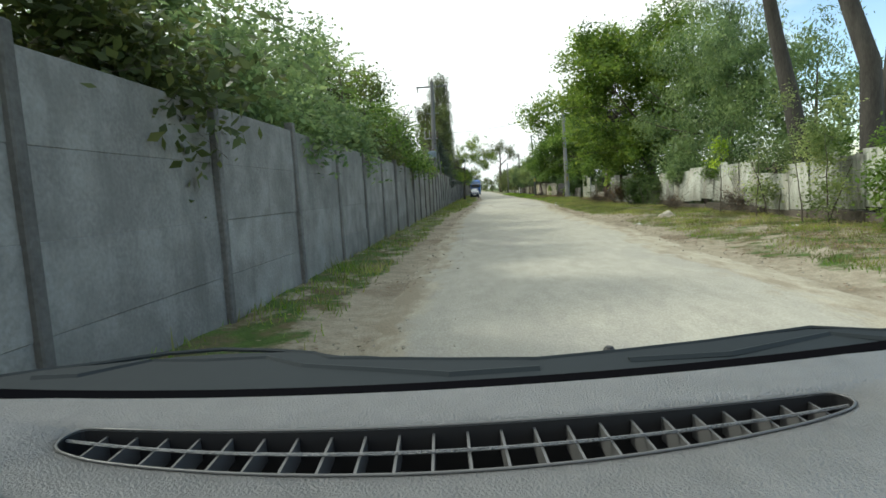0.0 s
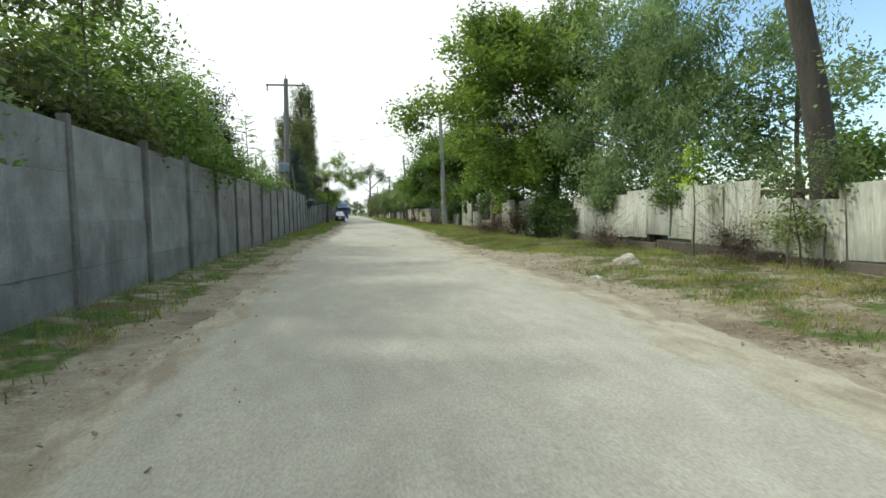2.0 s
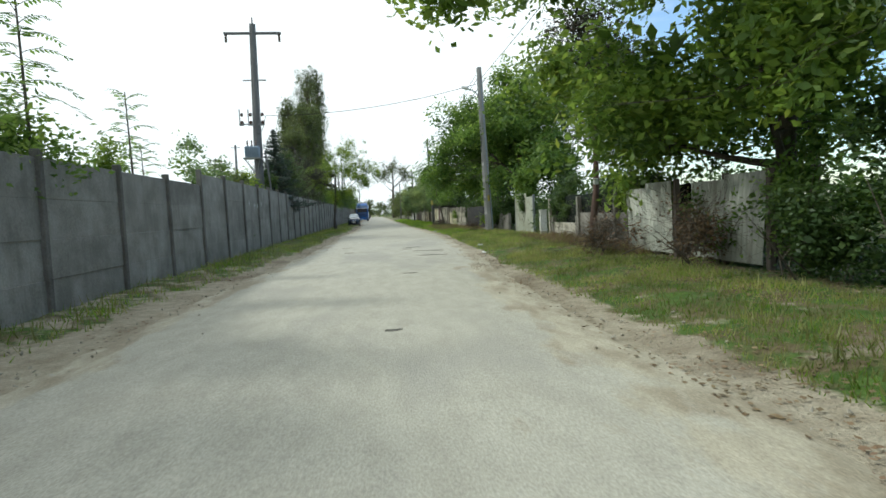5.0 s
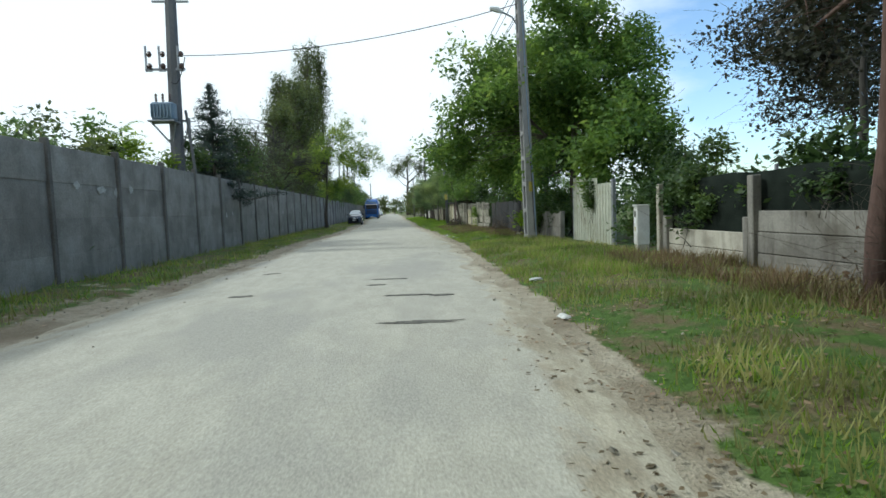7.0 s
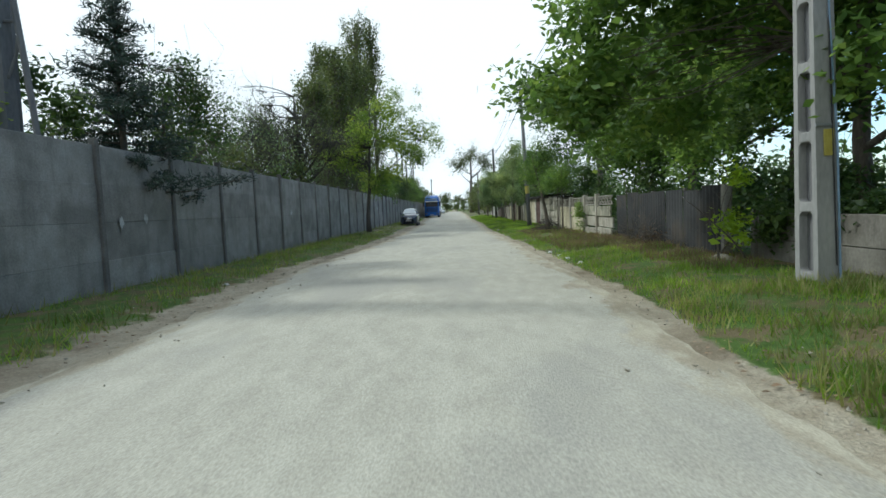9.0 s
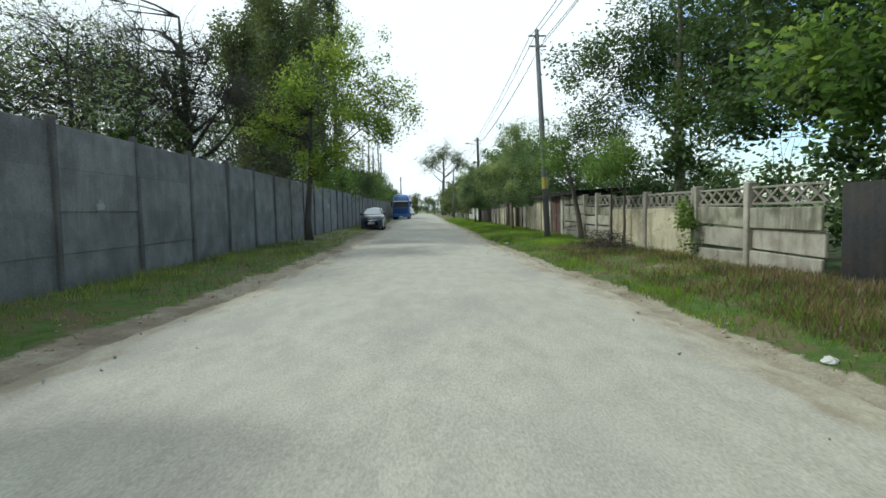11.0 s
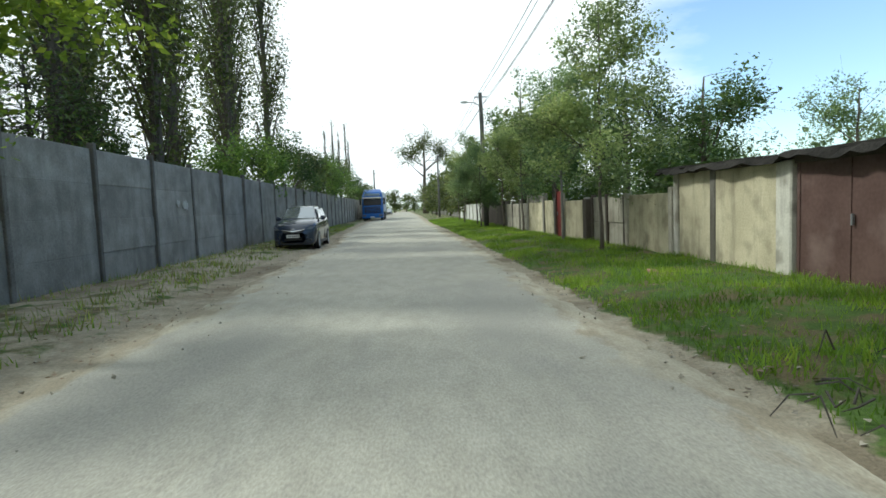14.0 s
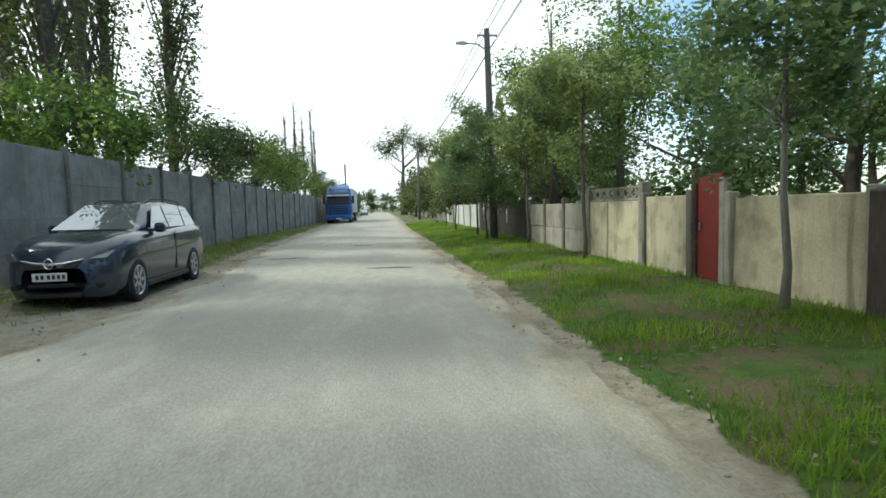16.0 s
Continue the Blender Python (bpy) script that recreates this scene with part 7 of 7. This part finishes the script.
rock("boulder", "pale grey boulder on the grass verge", 3.02, 18.0, 0.22, 0.24, 0.17, 1, "concrete_pale")
rock("stone", "flat white stone at the road edge", 1.8, 16.8, 0.11, 0.09, 0.035, 7, z=0.02)
rock("stone", "small white stone in the dirt", 4.0, 12.6, 0.12, 0.1, 0.08, 2)
rock("stone", "white stone at the road edge", 2.6, 40.2, 0.05, 0.13, 0.03, 3)
rock("rubble", "pale lump of rubble at the grass edge", 2.62, 71.4, 0.06, 0.10, 0.04, 4, "concrete_pale")
rock("rubble", "reddish rubble piece in the grass", 4.1, 78.9, 0.10, 0.12, 0.06, 5, "litter_red")
rock("rubble", "pale rubble at the fence foot", 5.3, 52.9, 0.2, 0.22, 0.12, 6, "concrete_pale")
for k, (x, y) in enumerate(((3.0, 55.5), (2.95, 56.2), (3.05, 54.4), (2.9, 57.3), (-4.3, 50.5), (-4.0, 53.0), (3.9, 86.0), (3.1, 77.5), (4.6, 83.9), (2.2, 37.5))):
    rock("stone", "small pale stone beside the road", x, y, 0.05, 0.07, 0.03, 10 + k, z=0.03)


def pothole(x, y, rx, ry, seed):
    """A shallow broken patch with a ragged rim."""
    n = 64
    ring = lambda s, z: [(s * rx * math.cos(a) * (1 + 0.6 * noise.noise((math.cos(a) * 1.9, math.sin(a) * 1.9, seed)) + 0.6 * noise.noise((math.cos(a) * 6, math.sin(a) * 6, seed))), s * ry * math.sin(a) * (1 + 0.6 * noise.noise((math.cos(a) * 1.9, math.sin(a) * 1.9, seed)) + 0.6 * noise.noise((math.cos(a) * 6, math.sin(a) * 6, seed))), z) for a in [2 * math.pi * k / n for k in range(n)]]
    v = ring(1.0, 0.0) + ring(0.88, 0.006) + ring(0.55, 0.004) + [(0, 0, 0.003)]
    r = random.Random(int(seed * 10))
    split = Build()
    for q in range(4):
        a = r.uniform(-0.35, 0.35) + (0 if q % 2 else math.pi)
        px, py, w = rx * 0.7 * math.cos(a), r.uniform(-0.8, 0.8) * ry, r.uniform(0.006, 0.013)
        line = [(px, py)]
        for _ in range(5):
            px, py = px + math.cos(a) * rx * r.uniform(0.08, 0.2), py + r.uniform(-0.03, 0.03)
            line.append((px, py))
        cv = [(cx, cy + sgn * w * (1 - 0.18 * i), 0.004 + road_height(x + cx, y + cy)) for i, (cx, cy) in enumerate(line) for sgn in (-1, 1)]
        split.add(cv, [(2 * i, 2 * i + 2, 2 * i + 3, 2 * i + 1) for i in range(5)])
    v = [(px, py, pz + 0.003 + road_height(x + px, y + py)) for px, py, pz in v]
    f = [(i * n + k, i * n + (k + 1) % n, (i + 1) * n + (k + 1) % n, (i + 1) * n + k) for i in range(2) for k in range(n)] + [(2 * n + k, 2 * n + (k + 1) % n, 3 * n) for k in range(n)]
    solid("pothole", split.add(v, f), M["asphalt_old"], "dark broken pothole in the pale asphalt", "pothole", group="potholes", at=pose(x, y, 0))


for k, (x, y, rx, ry) in enumerate(((0.68, 37.62, 0.40, 0.12), (0.55, 39.5, 0.34, 0.09), (1.05, 39.4, 0.16, 0.10), (0.10, 40.7, 0.14, 0.08), (-1.86, 40.1, 0.17, 0.12), (-2.1, 43.2, 0.15, 0.08),
                                   (0.3, 41.4, 0.3, 0.06), (0.95, 92.95, 0.42, 0.16), (-1.7, 96.2, 0.45, 0.15), (-0.85, 27.4, 0.10, 0.08), (-0.3, 33.0, 0.15, 0.06), (0.1, 100.5, 0.3, 0.15))):
    pothole(x, y, rx * 0.9, ry * 0.62, k * 3.1)


def posters():
    r = random.Random(3)
    for y, z, w, h in ((85.75, 1.62, 0.42, 0.28), (85.3, 1.66, 0.2, 0.2), (44.0, 1.9, 0.34, 0.2), (45.3, 1.95, 0.2, 0.18), (43.1, 1.95, 0.22, 0.16), (44.6, 1.86, 0.16, 0.2), (52.6, 1.3, 0.16, 0.22), (53.4, 1.36, 0.14, 0.2), (63.0, 1.4, 0.25, 0.2)):
        v, n = [], 17
        for s in (0, 0.004):
            for k in range(n):
                a = 2 * math.pi * k / n
                v.append((s, w * (0.5 + r.uniform(-0.32, 0.12)) * math.cos(a), h * (0.5 + r.uniform(-0.35, 0.15)) * math.sin(a)))
        f = [tuple(range(n))[::-1], tuple(n + k for k in range(n))] + [(k, (k + 1) % n, n + (k + 1) % n, n + k) for k in range(n)]
        solid("poster_remains", Build().add(v, f), M["paper"], "torn white paper remains stuck to the concrete wall", "poster", at=pose(WALL_X + 0.05, y, z))


posters()


def grass():
    g = np.random.default_rng(9)

    def field(name, label, count, xr, yr, tall, mat, low=0.3):
        x, y = g.uniform(*xr, count * 3), g.uniform(*yr, count * 3)
        a = np.array([grass_amount(p, q) for p, q in zip(x, y)])
        patch = np.array([0.5 + 0.9 * noise.noise((p * 0.9, q * 0.9, 7)) for p, q in zip(x, y)])
        keep = np.flatnonzero((a > low) & (g.uniform(0, 1, len(x)) < a * patch))[:count]
        x, y = x[keep], y[keep]
        z = np.array([ground_height(p, q) for p, q in zip(x, y)]) - 0.01
        n = len(x)
        h = tall * g.uniform(0.4, 1.3, n) * (0.6 + 0.6 * patch[keep])
        t = g.uniform(0, 6.28, n)
        w = 0.005 + 0.035 * h
        lean = g.normal(0, 0.35, (n, 2)) * h[:, None]
        s = np.stack([np.cos(t) * w, np.sin(t) * w, np.zeros(n)], 1)
        base = np.stack([x, y, z], 1)
        top = base + np.concatenate([lean, h[:, None]], 1)
        solid(name, quads_mesh(name, np.stack([base - s, base + s, top], 1).reshape(-1, 3), 3), M[mat], label, "grass", "stuff")

    field("grass", "tall fresh green grass on the verge", 90000, (2.4, 5.6), (40, 126), 0.105, "grass")
    field("grass", "short patchy grass on the dirt verge", 26000, (1.6, 5.5), (4, 40), 0.07, "grass")
    field("weeds", "low brown and olive weeds on the dirt verge", 30000, (1.8, 5.6), (4, 35), 0.09, "grass_dry", 0.2)
    field("dry_grass", "dry yellowish grass and weeds", 9000, (2.2, 6.2), (2, 70), 0.14, "grass_dry")
    field("dry_grass", "tall dry grass mixed into the verge", 9000, (2.4, 6.0), (33, 50), 0.16, "grass_dry")
    field("dry_grass", "brown-olive weeds round the brushwood", 7000, (3.3, 5.5), (57, 69), 0.15, "weed_brown")
    field("weeds", "tall brown weeds before the board wall", 5000, (4.6, 6.1), (33, 42.5), 0.21, "weed_brown", 0.2)
    field("weeds", "reddish-brown weeds along the dark fence", 4500, (4.3, 5.8), (51.5, 62), 0.16, "weed_brown", 0.2)
    field("grass", "thin grass along the foot of the concrete wall", 26000, (-5.7, -2.8), (2, 120), 0.11, "grass")
    field("dry_grass", "dry weeds along the foot of the concrete wall", 9000, (-5.7, -3.4), (2, 110), 0.18, "grass_dry")

    # fallen leaves and gravel along both road edges
    c = []
    while len(c) < 8000:
        y = g.uniform(3, 100)
        if g.uniform() < 0.6:
            x = road_right(y) + abs(g.normal(0.7, 0.9)) - 0.2
        else:
            x = road_left(y) - abs(g.normal(0.3, 0.5)) + 0.3
        if noise.noise((x * 0.8, y * 0.8, 3)) > -0.1 and -5.6 < x < 6:
            c.append((x, y, ground_height(x, y) + 0.02))
    while len(c) < 17000:
        x, y = g.uniform(1.1, 5.3), g.uniform(8, 38)
        if noise.noise((x * 0.7, y * 0.7, 5)) > g.uniform(-0.3, 0.3):
            c.append((x, y, ground_height(x, y) + 0.02))
    while len(c) < 24000:
        x, y = g.uniform(2.3, 5.3), g.uniform(5, 18)
        if noise.noise((x * 0.9, y * 0.9, 6)) > g.uniform(-0.4, 0.2):
            c.append((x, y, ground_height(x, y) + 0.02))
    c = np.array(c)
    corners = leaf_cloud(g, c, 1, 0.01, 0.055, 0.0, 0.7)
    corners[:, 2] = np.repeat(c[:, 2], 4) + (corners[:, 2] - np.repeat(c[:, 2], 4)) * 0.25 + 0.008
    solid("fallen_leaves", quads_mesh("fallen_leaves", corners), M["leaf_litter"], "dry brown leaves scattered along the road edges", "leaves", "stuff")
    b = Build()
    for k in range(1900):
        y = g.uniform(3, 100)
        side = g.uniform() < 0.5
        x = (road_right(y) + g.normal(0.0, 0.35)) if side else (road_left(y) + g.normal(0.1, 0.45))
        r = g.uniform(0.006, 0.022)
        z = max(0.0, ground_height(x, y)) + 0.015 + (0.03 if road_left(y) < x < road_right(y) else 0)
        d = g.normal(0, 0.35, (6, 3)) * r
        o = np.array([(r, 0, 0), (-r, 0, 0), (0, r, 0), (0, -r, 0), (0, 0, r * 0.7), (0, 0, -r * 0.7)]) + d + np.array([x, y, z])
        b.add(o, [(0, 2, 4), (2, 1, 4), (1, 3, 4), (3, 0, 4), (2, 0, 5), (1, 2, 5), (3, 1, 5), (0, 3, 5)])
    solid("gravel", b, M["concrete_pale"], "pale gravel strewn along the road edges", "gravel", "stuff")


grass()


def brushwood():
    g = np.random.default_rng(4)
    for x, y in ((4.5, 67.1), (2.7, 73.3)):
        b = Build()
        for k in range(330 if x > 4 else 16):
            a, l = g.uniform(0, 6.28), g.uniform(0.2, 0.55) * (1 if x > 4 else 0.5)
            across = g.normal(0, 0.42)
            p = np.array([across, g.normal(0, 0.4), g.uniform(0.02, 0.52 * math.exp(-(across / 0.55) ** 2) + 0.06 if x > 4 else 0.1)])
            b.tube([tuple(p), tuple(p + np.array([math.cos(a) * l * 0.5, math.sin(a) * l * 0.5, g.normal(0.02, 0.06)])), tuple(p + np.array([math.cos(a) * l, math.sin(a) * l, g.normal(-0.03, 0.06)]))], [0.008, 0.006, 0.003], 4, False)
        solid("brushwood", b, M["bark_brown"], "pile of cut dry branches on the verge", "branches", "stuff", at=pose(x, y, 0.08))


brushwood()


# ---- the dashboard of the car that carries the camera, where it stands at the start ----
def dashboard():
    rubber, grey = BLACK, material("grey_grained_dashboard_plastic", (0.165, 0.168, 0.168), (0.205, 0.208, 0.208), 0.46, 30, 420, 0.75, spec=0.5)
    matt = gloss("matt_black_rubber", (0.005, 0.005, 0.006), 0.9, spec=0.0)
    char = gloss("charcoal_wiper_plastic", (0.024, 0.030, 0.033), 0.7, spec=0.15)
    dark = gloss("dark_grey_vent_plastic", (0.10, 0.10, 0.098), 0.35)
    base = thing("car_dashboard", "grey grained plastic car dashboard with a long curved air vent", "dashboard", (-3.02, 0.0, 0), turn=3.96)
    zd = 1.121
    back = lambda x: 0.474 + (0.30 if x < 0 else 0.20) * x * x
    front = lambda x: 0.390 + 0.55 * x * x
    # the vent's rim, run round from one end to the other and back
    xs = [-0.357 + 0.712 * i / 30 for i in range(31)]
    rim = [(x, back(x)) for x in xs] + [(0.362, 0.494), (0.366, 0.486), (0.365, 0.476), (0.359, 0.468), (0.348, 0.459)] + [(x, front(x)) for x in xs[::-1][2:-2]] + [(-0.338, 0.457), (-0.352, 0.466), (-0.362, 0.478), (-0.366, 0.492), (-0.364, 0.503)]
    for _ in range(2):
        rim = [((a[0] * w + b[0] * (1 - w)), (a[1] * w + b[1] * (1 - w))) for a, b in zip(rim, rim[1:] + rim[:1]) for w in (0.75, 0.25)]
    n = len(rim)

    def out(p):
        """The dashboard's outer edge in the direction of a rim point."""
        x = max(-0.95, min(0.95, p[0] * 2.6))
        return (x, 0.566 + 0.2 * x * x) if p[1] > 0.43 + 0.37 * p[0] * p[0] else (x, 0.02)

    v = [(x, y, zd) for x, y in rim] + [(x, y, zd - 0.001) for x, y in rim]
    for s in (0.25, 0.6, 1.0):
        for p in rim:
            o = out(p)
            x, y = p[0] + (o[0] - p[0]) * s, p[1] + (o[1] - p[1]) * s
            v.append((x, y, zd - 0.03 * max(0, abs(x) - 0.45) - (0.02 if s == 1.0 and y < 0.1 else 0)))
    f = [(k, (k + 1) % n, n + (k + 1) % n, n + k) for k in range(n)]
    for r in range(3):
        a, b = (0 if r == 0 else (r + 1) * n), (r + 2) * n
        f += [(b + k, b + (k + 1) % n, a + (k + 1) % n, a + k) for k in range(n)]
    part("top_panel", Build().add(v, f), grey, base, smooth=True)
    vent = part("vent_well", Build().add([(x, y, zd - 0.001) for x, y in rim] + [(x, y, zd - 0.07) for x, y in rim], [tuple(n + k for k in range(n)), *[(k, (k + 1) % n, n + (k + 1) % n, n + k) for k in range(n)]]), BLACK, base, "black vent well")
    ring = [(x, y, zd + 0.001) for x, y in rim]
    part("vent_rim", Build().tube(ring + ring[:1], 0.0013, 6, False), dark, base, smooth=True)
    part("divider", Build().tube([(x, 0.434 + (0.47 if x < 0 else 0.34) * x * x, zd - 0.004) for x in [-0.366] + xs + [0.361]], 0.0017, 5), grey, vent)
    for k in range(23):
        x = -0.3335 + 0.0325 * k - 0.000092 * k * k
        part("vent_slat", Build().box((x - 0.001, front(x) - 0.002, zd - 0.028), (x + 0.001, back(x) + 0.002, zd - 0.008)).box((x - 0.0012, front(x), zd - 0.008), (x + 0.0012, back(x), zd - 0.0065)), dark, vent)
    m = 95
    xs = [-0.95 + 1.9 * i / m for i in range(m + 1)]
    edge = lambda x: 0.566 + 0.2 * x * x
    strip = lambda y0, y1, z0, z1: Build().add([(x, edge(x) + y0, z0) for x in xs] + [(x, edge(x) + (y1(x) if callable(y1) else y1), z1) for x in xs] + [(x, edge(x) + y0, z0 - 0.03) for x in xs] + [(x, edge(x) + (y1(x) if callable(y1) else y1), z1 - 0.03) for x in xs],
        [q for i in range(m) for q in ((i, i + 1, m + 2 + i, m + 1 + i), (2 * m + 2 + i, 3 * m + 3 + i, 3 * m + 4 + i, 2 * m + 3 + i), (i, 2 * m + 2 + i, 2 * m + 3 + i, i + 1), (m + 1 + i, m + 2 + i, 3 * m + 4 + i, 3 * m + 3 + i))])
    line = lambda x: float(np.interp(x, (-0.95, -0.61, -0.55, -0.488, -0.416, -0.335, -0.188, -0.16, 0.0, 0.106, 0.217, 0.34, 0.50, 0.57, 0.95), (0.74, 0.722, 0.735, 0.745, 0.757, 0.765, 0.752, 0.727, 0.686, 0.669, 0.68, 0.698, 0.725, 0.705, 0.70)))
    cowl_depth = lambda x: line(x) - edge(x) + 0.004 * noise.noise((x * 30, 0, 0))
    part("screen_seal", strip(0.002, 0.036, zd - 0.002, zd - 0.004), matt, base, "black windscreen seal")
    part("cowl_panel", strip(0.037, cowl_depth, zd - 0.006, zd - 0.003), char, base, "black plastic cowl below the windscreen")
    wipers = (([(-0.61, 0.715), (-0.55, 0.738), (-0.488, 0.755), (-0.416, 0.786), (-0.335, 0.793), (-0.25, 0.77), (-0.188, 0.745), (-0.16, 0.715), (0.0, 0.681), (0.106, 0.664)], 0.0035), ([(0.10, 0.662), (0.217, 0.676), (0.34, 0.697), (0.50, 0.735), (0.57, 0.702), (0.8, 0.70)], 0.0035))
    for pts, r in wipers:
        w = part("wiper", Build().tube([(x, y, zd - 0.004) for x, y in pts], r, 6), char, base, "black wiper arm")
        part("blade", Build().tube([(x, y - 0.035 - (0.02 if k % 2 else 0.0), zd - 0.006) for k, (x, y) in enumerate(pts[1:])], 0.006, 6), char, w)
    part("instrument_hood", Build().tube([(-0.46, 0.30, zd - 0.03), (-0.44, 0.345, zd + 0.004), (-0.41, 0.365, zd + 0.012), (-0.36, 0.37, zd + 0.008), (-0.33, 0.34, zd - 0.03)], [0.02, 0.03, 0.034, 0.03, 0.02], 10), char, base, "dark instrument hood", True)
    part("washer_jet", Build().tube([(0.211, 0.70, zd - 0.05), (0.211, 0.70, zd - 0.010), (0.211, 0.70, zd - 0.004)], [0.009, 0.009, 0.005], 10), rubber, base)
    part("bulkhead", Build().box((-0.72, 0.30, 0.05), (0.72, 0.62, zd - 0.075), 0.03), grey, base)


dashboard()
